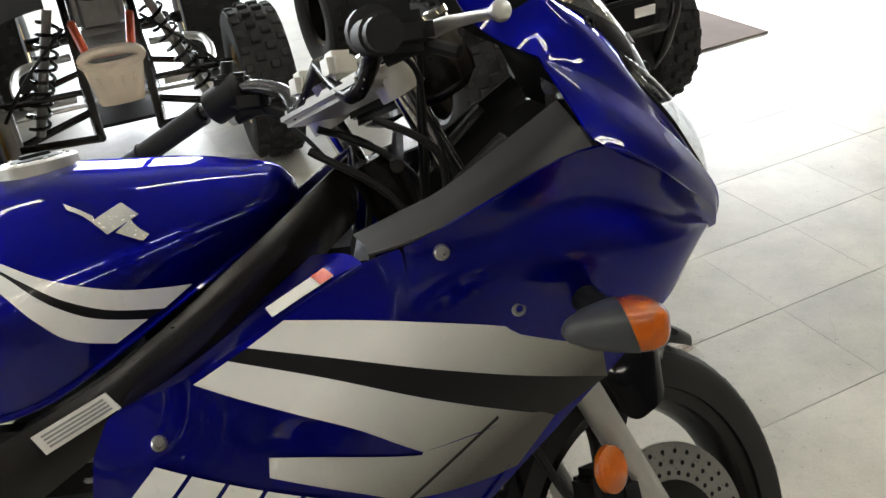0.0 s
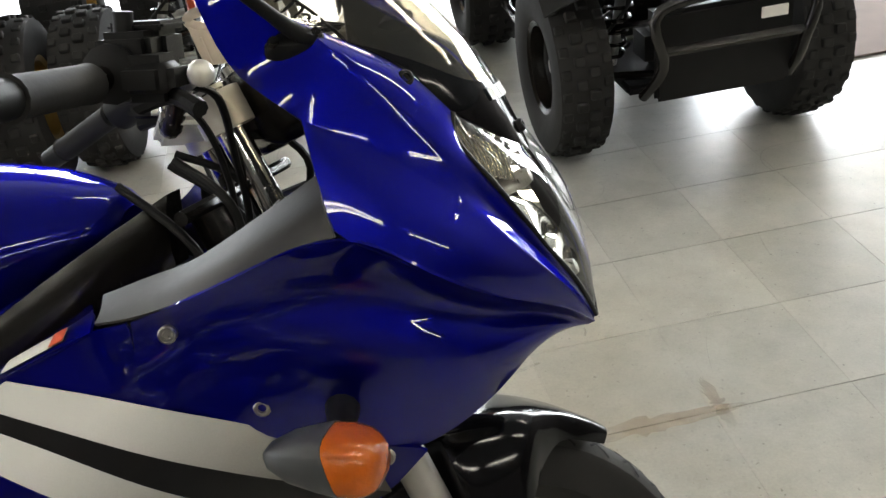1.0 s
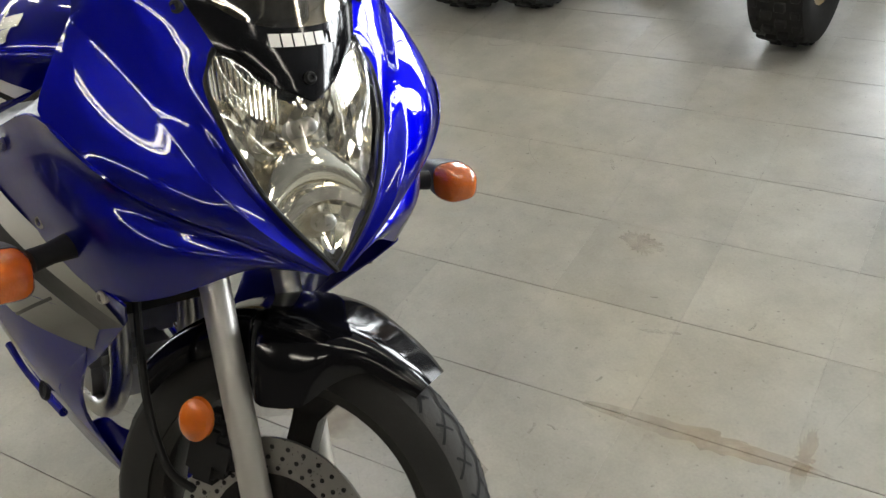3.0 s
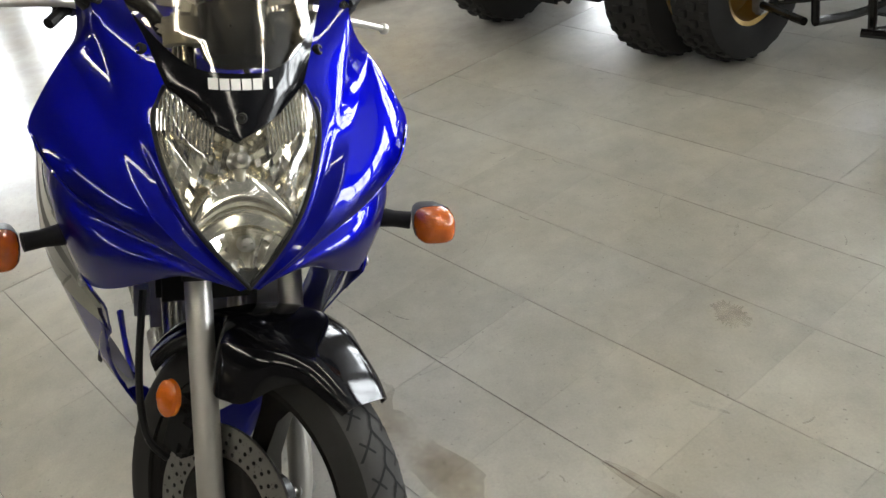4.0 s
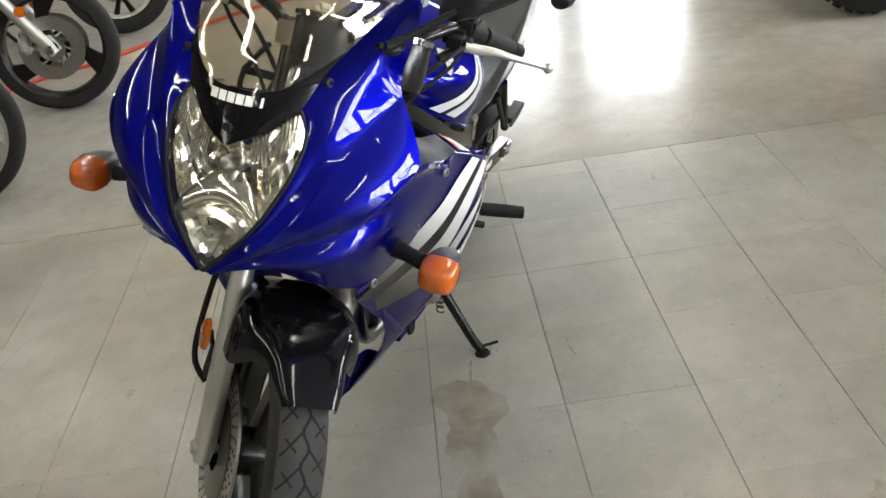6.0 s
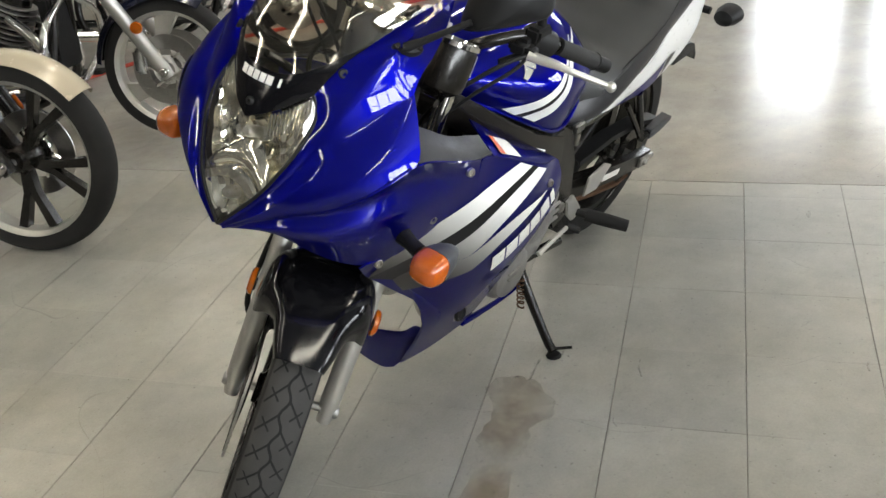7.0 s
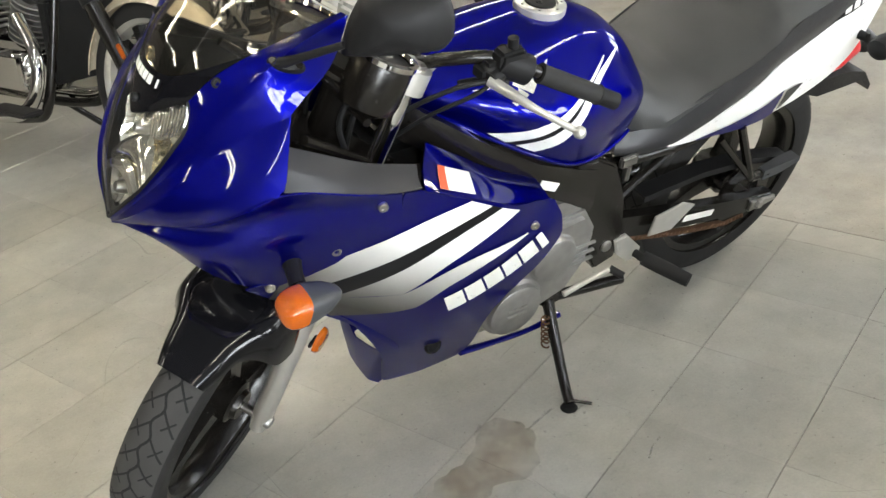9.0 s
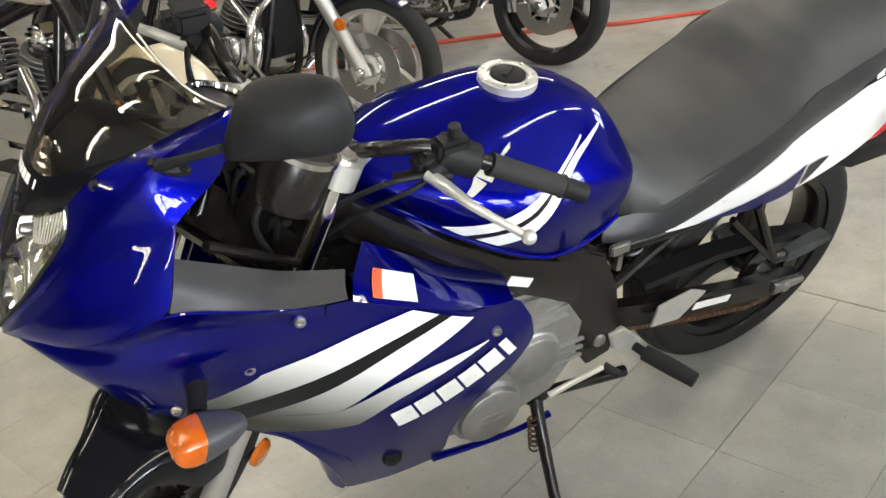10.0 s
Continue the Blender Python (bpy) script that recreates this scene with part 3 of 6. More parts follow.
PANEL_TOP = [(.755, .604), (.765, .650), (.785, .688), (.803, .699), (.90, .737), (.984, .781), (1.05, .815), (1.085, .826), (1.116, .834), (1.121, .757), (1.20, .744), (1.30, .710), (1.335, .702), (1.362, .697)]
PANEL_LOW = [(.757, .590), (.775, .566), (.800, .540), (.835, .512), (.862, .480), (.878, .430), (.880, .36), (.868, .27), (.874, .205), (.955, .160), (1.040, .150), (1.045, .300), (1.075, .405), (1.215, .535)]


def side_fairing():
    top = [(x, 0, z) for x, z in PANEL_TOP] + [(1.368, 0, .692)]
    low = [(x, 0, z) for x, z in PANEL_LOW] + [(1.334, 0, .650)]
    n = 72
    A, B = np.array(top), np.array(low)
    s = np.linspace(0, len(A) - 1, n)
    k = np.arange(len(A))
    cols = []
    for f in s:
        p = Vector([np.interp(f, k, A[:, c]) for c in range(3)])
        q = Vector([np.interp(f, k, B[:, c]) for c in range(3)])
        cols.append([Vector((v.x, flank_y(v.x, v.z) - 0.002, v.z)) for v in (p.lerp(q, j / 25) for j in range(26))])
    return one_tone(shell(grid(cols), -0.003))


both("side_fairing", side_fairing(), BLUE)

# prints on the flank
W1_TOP, W1_LOW = [(.989, .778), (1.103, .760), (1.195, .739), (1.260, .716), (1.318, .692)], [(.949, .756), (1.057, .726), (1.151, .697), (1.236, .668), (1.327, .640)]
W2_TOP, W2_LOW = [(.928, .7455), (1.03, .711), (1.128, .670), (1.195, .638), (1.262, .604)], [(.889, .725), (.938, .703), (.99, .680), (1.05, .652), (1.111, .611)]
LEFT_W3 = [(.858, .657), (.93, .660), (.985, .656), (1.044, .641), (1.111, .611)], [(.858, .655), (.93, .637), (.989, .618), (1.034, .597), (1.078, .556)]
RIGHT_W3 = [(.953, .638), (1.0, .631), (1.045, .622), (1.08, .614), (1.111, .607)], [(.950, .615), (.985, .601), (1.018, .587), (1.05, .572), (1.082, .553)]


def sided(name, make, material, label):
    """A print on the left and its own twin on the right, which may differ."""
    for s in (1, -1):
        bm = make(s)
        if bm:
            part(name, bm if s > 0 else mirrored(bm), material, bike, label)


sided("stripe", lambda s: on_flank(W1_TOP, W1_LOW, 30, 8, 0.0012), STRIPE, "white stripe fading to grey")
sided("stripe", lambda s: on_flank(W1_LOW, W2_TOP, 30, 8, 0.0010), BLACK_DECAL, "black stripe")
sided("stripe", lambda s: on_flank(W2_TOP[:4] + [(1.235, .618)], W2_LOW + [], 30, 8, 0.0012), STRIPE, "white stripe fading to grey")
sided("stripe", lambda s: on_flank(*(LEFT_W3 if s > 0 else RIGHT_W3), 24, 6, 0.0012), STRIPE, "white stripe fading to grey")
sided("stripe", lambda s: on_flank([(1.111, .611), (1.17, .613), (1.235, .618), (1.262, .604)], [(1.078, .556), (1.12, .546), (1.18, .541), (1.214, .545)], 16, 8, 0.0012), STRIPE, "white stripe fading to grey")
sided("panel_line", lambda s: on_flank([(1.281, .704), (1.257, .722), (1.232, .739)], [(1.283, .701), (1.259, .719), (1.233, .736)], 8, 2, 0.002) if s > 0 else on_flank([(1.086, .553), (1.14, .591), (1.195, .629)], [(1.088, .549), (1.142, .587), (1.197, .625)], 8, 2, 0.002), BLACK_DECAL, "thin dark line")

# the maker's word on the flank stays plain slanted blocks
def word_cell(k, s):
    c0, c1 = (k * 0.182, k * 0.182 + 0.160) if k < 5 else (0.925, 1.0)
    if s < 0:
        c0, c1 = 1 - c1, 1 - c0
    low = lambda f: (1.010 - 0.213 * f, 0.519 + 0.083 * f)
    top = lambda f: (1.030 - 0.207 * f, 0.570 + 0.072 * f)
    lean = 0.0 if s > 0 else -0.045
    return on_flank([top(c0 + lean), top(c1 + lean)], [low(c0), low(c1)], 6, 5, 0.0018)


for k in range(6):
    sided("word_block", lambda s: word_cell(k, s), WHITE_PAINT, "white block of the maker's word")

# the sloping upper strip between flank and frame, and its warning label
UPPER = [[(1.075, 0.250, 0.823), (0.984, 0.262, 0.780), (0.90, 0.262, 0.737), (0.800, 0.246, 0.698)],
         [(1.055, 0.210, 0.833), (0.965, 0.212, 0.788), (0.885, 0.218, 0.741), (0.790, 0.212, 0.693)],
         [(1.013, 0.150, 0.832), (0.950, 0.158, 0.789), (0.877, 0.164, 0.738), (0.772, 0.168, 0.680)]]
# the right one dips further under the frame
UPPER_RIGHT = [[(x, y, z - d) for x, y, z in row] for row, d in zip(UPPER, (0, 0.007, 0.018))]
sided("side_fairing_shoulder", lambda s: shell(patch(UPPER if s > 0 else UPPER_RIGHT, 20, 10), -0.003), BLUE, "")


def on_shoulder(s, s0, s1, t0, t1, lift):
    """A sheet lying on the shoulder strip, by its shares along and across."""
    up_lines = [smooth_line(r, 41) for r in (UPPER if s > 0 else UPPER_RIGHT)]
    rows = []
    for k in range(int(s0 * 40), int(s1 * 40) + 1):
        cross = smooth_line([r[k] for r in up_lines], 41)
        rows.append([cross[int(q * 40)] + Vector((0.1, 0.5, 0.85)) * lift for q in np.linspace(t0, t1, 7)])
    return grid(rows)


sided("warning_label", lambda s: on_shoulder(s, 0.13, 0.36, 0.14, 0.58 if s > 0 else 0.42, 0.0022), LABEL, "white warning label with an orange end")
sided("label_band", lambda s: on_shoulder(s, 0.13, 0.18, 0.14, 0.58 if s > 0 else 0.42, 0.0032), ORANGE_PAINT, "orange band of the warning label")

# inlet panels behind the cheeks
both("inlet_panel", shell(patch([
    [(1.317, 0.252, 0.914), (1.26, 0.255, 0.888), (1.20, 0.256, 0.866), (1.130, 0.252, 0.842), (1.082, 0.250, 0.832)],
    [(1.304, 0.238, 0.938), (1.25, 0.236, 0.908), (1.19, 0.234, 0.879), (1.130, 0.234, 0.853), (1.078, 0.232, 0.838)],
    [(1.292, 0.208, 0.958), (1.235, 0.204, 0.922), (1.165, 0.202, 0.880), (1.115, 0.206, 0.862), (1.066, 0.206, 0.844)]], 24, 12), -0.003), GREY_PANEL, "dark grey inlet panel")

# screws
for x, z in ((1.156, .826), (1.229, .751), (1.332, .691), (.841, .663)):
    both("screw", bolt((x, flank_y(x, z) + 0.001, z), (0.25, 1, 0.1), 0.0085), STEEL)

# belly pan: chin and rail
both("belly_chin", one_tone(shell(patch([
    [(1.043, flank_y(1.043, 0.298) - 0.001, 0.298), (1.060, 0.122, 0.312), (1.063, 0.085, 0.275), (1.064, 0.0, 0.232)],
    [(1.041, flank_y(1.041, 0.225) - 0.001, 0.225), (1.060, 0.086, 0.222), (1.064, 0.056, 0.205), (1.065, 0.0, 0.185)],
    [(1.045, 0.070, 0.142), (1.055, 0.049, 0.134), (1.058, 0.030, 0.132), (1.059, 0.0, 0.131)]], 20, 14), -0.003)), BLUE)
both("belly_rail", tube([(.880, .135, .215), (.80, .140, .205), (.70, .146, .200), (.615, .150, .213)], [.009, .007, .006, .008], 8, 14), BLUE)
both("intake_grommet", lathe([(0, 0), (.012, 0), (.016, .004), (.020, -.002)], 18, Matrix.Translation((.992, flank_y(.992, .352) + .002, .352)) @ Matrix.Rotation(radians(-75), 4, "X")), BLACK_PLASTIC)

# head lamp
low_edge = smooth_line(LAMP_EDGE, 26)
TOP_EDGE = [(1.447, 0, 0.938), (1.438, 0.025, 0.949), (1.420, 0.050, 0.962), (1.403, 0.070, 0.977), (1.386, 0.088, 0.990)]
top_edge = smooth_line(TOP_EDGE, 26)


def lamp_sheet(depth, shrink=1.0, bulge=0.016):
    """The lamp's face, from its lower border up to the foot of the screen."""
    cols = []
    for k in range(26):
        a, b = low_edge[k].copy(), top_edge[k].copy()
        row = []
        for j in range(13):
            f = j / 12
            p = a.lerp(b, f)
            p += Vector((0.9, 0, 0.42)) * (bulge * math.sin(math.pi * f) * (1 - k / 25) ** 0.5 * (1.2 if f < 0.9 else 1) - depth)
            p.y *= shrink
            row.append(p)
        cols.append(row)
    bm = grid(cols)
    other = mirrored(bm)
    bm = merge(bm, other)
    bmesh.ops.remove_doubles(bm, verts=bm.verts, dist=1e-4)
    return bm


def lamp_point(k, f, depth):
    """A point behind the lens: k along its border, f from border to screen."""
    a = Vector([np.interp(k, range(26), [p[c] for p in low_edge]) for c in range(3)])
    b = Vector([np.interp(k, range(26), [p[c] for p in top_edge]) for c in range(3)])
    return a.lerp(b, f) - Vector((0.9, 0, 0.42)) * depth


lamp_unit = part("head_lamp", lamp_sheet(0.075, 0.94, 0.0), REFLECTOR, bike, "clear head lamp with faceted reflector")
part("lens", lamp_sheet(0.0), LENS, lamp_unit, "clear lens")
# black border of the lamp
rim = tube([(x, y, z) for x, y, z in LAMP_EDGE], 0.0032, 8, 40)
both("lamp_border", rim, BLACK_PLASTIC, "black border", lamp_unit)
both("lamp_chin", patch([[(1.506, 0.0, 0.764), (1.502, 0.014, 0.778)], [(1.500, 0.0, 0.776), (1.497, 0.010, 0.783)]], 8, 6), BLACK_PLASTIC, "", lamp_unit)
# main reflector: flat facets, deepest in the middle
rnd = random.Random(4)
for side in (1, -1):
    facets = []
    for k in np.linspace(0, 25, 19):
        row = []
        f0 = max(0.03, 0.42 * (1 - k / 9))
        for f in np.linspace(f0, 0.97, 13):
            out = k / 25
            g = (f - f0) / (0.97 - f0)
            deep = 0.050 * (1 - out ** 1.5) * (1 - (2 * g - 1) ** 4 * 0.75) + 0.012 + rnd.uniform(-0.0035, 0.0035) * (0 if k == 0 else 1)
            p = lamp_point(k, f, deep)
            p.y *= side
            row.append(p)
        facets.append(row)
    part("reflector", grid(facets), REFLECTOR, lamp_unit, "faceted mirror reflector", 3)


def behind_lens(y, z, depth):
    """A point inside the lamp, so far behind its sloping face."""
    return Vector((1.515 - 0.354 * (z - 0.757) - depth, y, z))


def arch(centre, end, width, depth, end_depth, n=17):
    """A line arching across the lamp from one border to the other."""
    return [behind_lens(width * t, end + (centre - end) * math.cos(math.pi / 2 * t) ** 0.8, depth + (end_depth - depth) * t * t) for t in np.linspace(-1, 1, n)]


part("lower_dome", grid([arch(*q) for q in ((.889, .838, .066, .046, .024), (.883, .836, .067, .030, .020), (.872, .832, .067, .022, .017), (.858, .826, .066, .020, .016), (.846, .819, .064, .026, .018))]), REFLECTOR, lamp_unit, "arched mirror dome over the lower bulb")
part("lamp_brow", shell(grid([arch(*q) for q in ((.849, .820, .064, .020, .014), (.847, .817, .064, .011, .009), (.834, .806, .058, .009, .008))]), 0.002), REFLECTOR, lamp_unit, "pale brow across the lower lamp")
for side in (1, -1):
    fan = []
    for i, z in enumerate(np.linspace(.832, .779, 6)):
        w = float(np.interp(z, [p[2] for p in LAMP_EDGE[:4]], [p[1] for p in LAMP_EDGE[:4]])) * 0.86
        fan.append([behind_lens(side * w * t, z - (0.018 * t * t if i == 0 else 0.006 * t * t), 0.011 + 0.024 * (1 - t ** 2) * (1 - (i / 2.5 - 1) ** 2 * .8) + rnd.uniform(-.0025, .0025) * (t > 0)) for t in np.linspace(0, 1, 6)])
    part("low_reflector", grid(fan), REFLECTOR, lamp_unit, "fan-shaped lower mirror", 3)
AX = Vector((0.90, 0, 0.43))
for c, r in (((1.430, 0, 0.904), 0.010), ((1.476, 0, 0.806), 0.011)):
    q = Matrix.Translation(c) @ AX.to_track_quat("Z", "Y").to_matrix().to_4x4()
    part("bulb", lathe([(0, 0.020), (r * 0.7, 0.018), (r, 0.010), (r, -0.015), (r * 1.5, -0.018), (r * 1.5, -0.03)], 16, q), STEEL, lamp_unit, "bulb with metal cap")
# ribbed upper corners: upright strips close behind the lens
ty0, tz0, tx0 = [p.y for p in top_edge], [p.z for p in top_edge], [p.x for p in top_edge]
ly0, lz0, lx0 = [p.y for p in low_edge[:22]], [p.z for p in low_edge[:22]], [p.x for p in low_edge[:22]]
for s in (-1, 1):
    for k in range(15):
        y = 0.034 + 0.066 * k / 14
        zt, xt = float(np.interp(y, ty0, tz0)) - 0.003, float(np.interp(y, ty0, tx0))
        zb, xb = float(np.interp(y, ly0, lz0)), float(np.interp(y, ly0, lx0))
        low = max(zb + 0.006, zt - 0.034 - 0.014 * k / 14)
        line = []
        for f in (0, 0.5, 1):
            z = zt + (low - zt) * f
            x = xt + (xb - xt) * (zt - z) / max(0.01, zt - zb)
            line.append((x - 0.009 - 0.004 * f, s * (y + 0.004 * f), z - 0.003))
        part("rib", tube(line, 0.0019, 6), REFLECTOR, lamp_unit, "ribbed mirror strip")

# screen
edge = smooth_line(TOP_EDGE, 14)[:-1] + smooth_line(SCREEN_EDGE, 18)


def screen_x(z):
    return float(np.interp(z, (0.938, 0.97, 1.00, 1.05, 1.10, 1.152, 1.20, 1.245), (1.447, 1.432, 1.417, 1.385, 1.335, 1.268, 1.195, 1.12)))


SCREEN_TOP = 1.169


def screen_point(z, t):
    """A point of the screen at height z, t from -1 to 1 across it."""
    zs = [p.z for p in edge]
    we, xe = float(np.interp(z, zs, [p.y for p in edge])), float(np.interp(z, zs, [p.x for p in edge]))
    if z > 1.122:
        f = (z - 1.122) / (SCREEN_TOP + 0.0005 - 1.122)
        we = 0.171 * math.sqrt(max(0.0, 1 - f ** 4.5))
        xe = 1.186 + 0.062 * f
    xc = max(screen_x(z), xe)
    return Vector((xe + (xc - xe) * (1 - abs(t) ** 2.2), we * t, z))


def screen_sheet(low, high, n):
    """The screen between two borders, each a height for every t."""
    return shell(grid([[screen_point(low(t) + (high(t) - low(t)) * k / (n - 1), t) for t in (j / 14 for j in range(-14, 15))] for k in range(n)]), 0.0025)


band = lambda t: 1.012 + 0.050 * abs(t) ** 4
part("screen_base", screen_sheet(lambda t: 0.939, band, 18), BLACK_GLOSS, bike, "black lower band of the screen")
part("windscreen", screen_sheet(band, lambda t: SCREEN_TOP, 34), SCREEN, bike, "lightly smoked clear windscreen")
crest = [tuple(screen_point(SCREEN_TOP - (SCREEN_TOP - 1.124) * (1 - k / 22) ** 2, 1)) for k in range(23)]
both("screen_edge", tube(crest, 0.0012, 6), ALU_BARE, "bright edge of the screen")
for k in range(6):
    w = 0.0118 if k < 5 else 0.004
    y0 = 0.0385 - 0.0137 * (5 - k) - (0.008 if k < 5 else -0.0)
    def sx(y, z):
        zs = [p.z for p in edge]
        we, xe = float(np.interp(z, zs, [p.y for p in edge])), float(np.interp(z, zs, [p.x for p in edge]))
        return xe + (max(screen_x(z), xe) - xe) * (1 - abs(y / we) ** 2.2) + 0.0022
    part("word_block", patch([[(sx(y, z), y, z + 0.001) for y in (y0, y0 + w)] for z in (0.9935, 1.006)], 4, 4), LABEL, bike, "white block of the maker's word")
both("screen_bolt", bolt((1.349, 0.114, 1.026), (0.5, 0.75, 0.4), 0.008), BLACK_PLASTIC)
part("screen_bolt", bolt((1.4375, 0, 0.963), (0.9, 0, 0.45), 0.007), BLACK_PLASTIC, bike)

# front turn signals
def turn_signal(s):
    base, mid = Vector((1.30, 0.222, 0.750)), Vector((1.326, 0.312, 0.746))
    stem = tube([base, base.lerp(mid, 0.35), base.lerp(mid, 0.62)], [.017, .013, .014], 12)
    def ring(x, sy, sz, n=20):
        out = []
        for k in range(n):
            a = 2 * math.pi * k / n
            c, d = math.cos(a), math.sin(a)
            out.append(Vector((x, mid.y + sy * abs(c) ** 0.6 * math.copysign(1, c), mid.z + sz * abs(d) ** 0.6 * math.copysign(1, d))))
        return out
    slant = lambda pts, k: [Vector((p.x - k * (p.z - mid.z), p.y, p.z)) for p in pts]
    body = loft([ring(1.262, .005, .004), ring(1.267, .012, .010), slant(ring(1.286, .023, .018), .1), slant(ring(1.308, .029, .0225), .2), slant(ring(1.326, .032, .0255), .3)])
    glass = loft([slant(ring(1.326, .0312, .0247), .3), slant(ring(1.340, .0315, .0250), .2), slant(ring(1.353, .028, .0222), .15), slant(ring(1.360, .0225, .0178), .1), ring(1.3645, .015, .012), ring(1.366, .007, .0055), ring(1.3662, .001, .001)])
    if s < 0:
        stem, body, glass = mirrored(stem), mirrored(body), mirrored(glass)
    sig = part("turn_signal", stem, BLACK_PLASTIC, bike, "grey turn signal with amber lens")
    part("signal_body", body, GREY_PLASTIC, sig, "grey plastic body")
    part("amber_lens", glass, AMBER, sig, "amber lens")


turn_signal(1)
turn_signal(-1)

# mirrors
def rear_mirror(s):
    base, end, c = Vector((1.285, 0.178, 1.078)), Vector((1.220, 0.252, 1.126)), Vector((1.156, 0.278, 1.156))
    if s < 0:
        end, c = end + Vector((0, 0, 0.014)), c + Vector((0, 0, 0.022))
    n1, d1 = Vector((0.30, 0.62, 0.72)).normalized(), Vector((-0.74, 0.52, -0.10))
    d1 = (d1 - n1 * d1.dot(n1)).normalized()
    e1 = n1.cross(d1)
    at = Vector((1.268, 0.172, 1.066))
    foot = merge(loft([[at + n1 * h + d1 * (0.027 * w * math.cos(a)) + e1 * (0.011 * w * math.sin(a)) for a in (2 * math.pi * k / 20 for k in range(20))] for w, h in ((1, -.010), (1, .001), (.8, .006), (.4, .008))]),
                 tube([at + n1 * .006 - d1 * .012, at + n1 * .012, end], [.010, .0058, .0050], 10, 10))
    ax = Vector((-0.80, 0.50, 0.12)).normalized()
    up = Vector((0.05, -0.10, 1)).normalized()
    fw = ax.cross(up).normalized()
    # outline: flat foot, sloping inner shoulder, rounded outer corner
    form = soft_edge([(-.086, -.040, 0), (-.050, -.044, 0), (.040, -.043, 0), (.074, -.038, 0), (.084, -.014, 0), (.080, .016, 0), (.064, .038, 0), (.030, .046, 0), (-.010, .046, 0), (-.044, .038, 0), (-.068, .008, 0), (-.084, -.028, 0), (-.086, -.040, 0)], 45, 1)[:-1]
    ring = lambda f, k: [c + fw * f + ax * (p.x * k * 0.90) + up * (p.y * k) for p in form]
    house = loft([ring(f, k) for f, k in ((-0.024, 0.97), (-0.018, 1.0), (-0.004, 1.0), (0.012, 0.92), (0.026, 0.74), (0.036, 0.46), (0.040, 0.14))])
    glass = loft([ring(f, 0.92) for f in (-0.0255, -0.0245)])
    if s < 0:
        foot, house, glass = mirrored(foot), mirrored(house), mirrored(glass)
    mir = part("rear_view_mirror", house, BLACK_PLASTIC, bike, "black rear-view mirror on a short stem")
    part("mirror_stem", foot, BLACK_PLASTIC, mir)
    for k in (-1, 1):
        head = lathe([(0, .005), (.0045, .005), (.0055, .003), (.0055, -.004)], 12, Matrix.Translation(at + d1 * (.019 * k) + n1 * .003) @ n1.to_track_quat("Z", "Y").to_matrix().to_4x4())
        part("bolt", head if s > 0 else mirrored(head), BLACK_FRAME, mir)
    part("mirror_glass", glass, MIRROR, mir, "mirror glass")


rear_mirror(1)
rear_mirror(-1)

# tank: sections from front to back
TANK_X = [0.985, 0.965, 0.93, 0.86, 0.78, 0.70, 0.63, 0.56, 0.505, 0.480]
TANK_TOP = [0.880, 0.900, 0.909, 0.922, 0.929, 0.934, 0.927, 0.901, 0.862, 0.825]
TANK_LOW = [0.838, 0.826, 0.812, 0.777, 0.731, 0.689, 0.670, 0.669, 0.680, 0.706]
TANK_W = [0.040, 0.068, 0.100, 0.156, 0.188, 0.195, 0.184, 0.165, 0.144, 0.120]


TANK_FORM = [(0.0, 1.0), (0.25, 0.971), (0.48, 0.904), (0.68, 0.785), (0.84, 0.670), (0.95, 0.566), (1.0, 0.46), (0.985, 0.30), (0.93, 0.14), (0.88, 0.0)]


tank_form = smooth_line([(a, b, 0) for a, b in TANK_FORM], 24)
tank_prof = smooth_line([(x, t, l) for x, t, l in zip(TANK_X, TANK_TOP, TANK_LOW)], 46)
tank_wid = smooth_line([(x, w, 0) for x, w in zip(TANK_X, TANK_W)], 46)


def tank_at(x):
    """Top, foot and half width of the tank at x."""
    px, wx = [-p.x for p in tank_prof], [-p.x for p in tank_wid]
    return float(np.interp(-x, px, [p.y for p in tank_prof])), float(np.interp(-x, px, [p.z for p in tank_prof])), float(np.interp(-x, wx, [p.y for p in tank_wid]))


def tank_mesh():
    rows = []
    for p in tank_prof:
        t, l, w = tank_at(p.x)
        half = [Vector((p.x, w * f.x, l + (t - l) * f.y)) for f in tank_form]
        rows.append([Vector((v.x, -v.y, v.z)) for v in half[::-1]] + half[1:])
    bm = grid(rows)
    bm.verts.ensure_lookup_table()
    n = len(rows[0])
    bm.faces.new([bm.verts[k] for k in range(n)])
    bm.faces.new([bm.verts[(len(rows) - 1) * n + k] for k in range(n)])
    return bm


def tank_y(x, z):
    t, l, w = tank_at(x)
    f = min(max((z - l) / (t - l), 0.0), 1.0)
    return w * float(np.interp(f, [q.y for q in tank_form][::-1], [q.x for q in tank_form][::-1]))


tank = part("fuel_tank", tank_mesh(), BLUE, bike, "blue fuel tank with white stripes")
A_TOP, A_LOW = [(.873, .795), (.812, .808), (.768, .822), (.722, .836), (.679, .851), (.640, .863), (.606, .872)], [(.841, .775), (.792, .789), (.752, .808), (.715, .828), (.668, .849), (.635, .860), (.604, .870)]
B_TOP, B_LOW = [(.823, .767), (.775, .783), (.740, .803), (.690, .836), (.638, .857), (.590, .864), (.552, .866)], [(.787, .747), (.745, .762), (.717, .789), (.687, .819), (.640, .846), (.590, .858), (.550, .863)]
both("tank_stripe", on_flank(A_TOP, A_LOW, 30, 6, 0.0016, tank_y), WHITE_PAINT, "white stripe", tank)
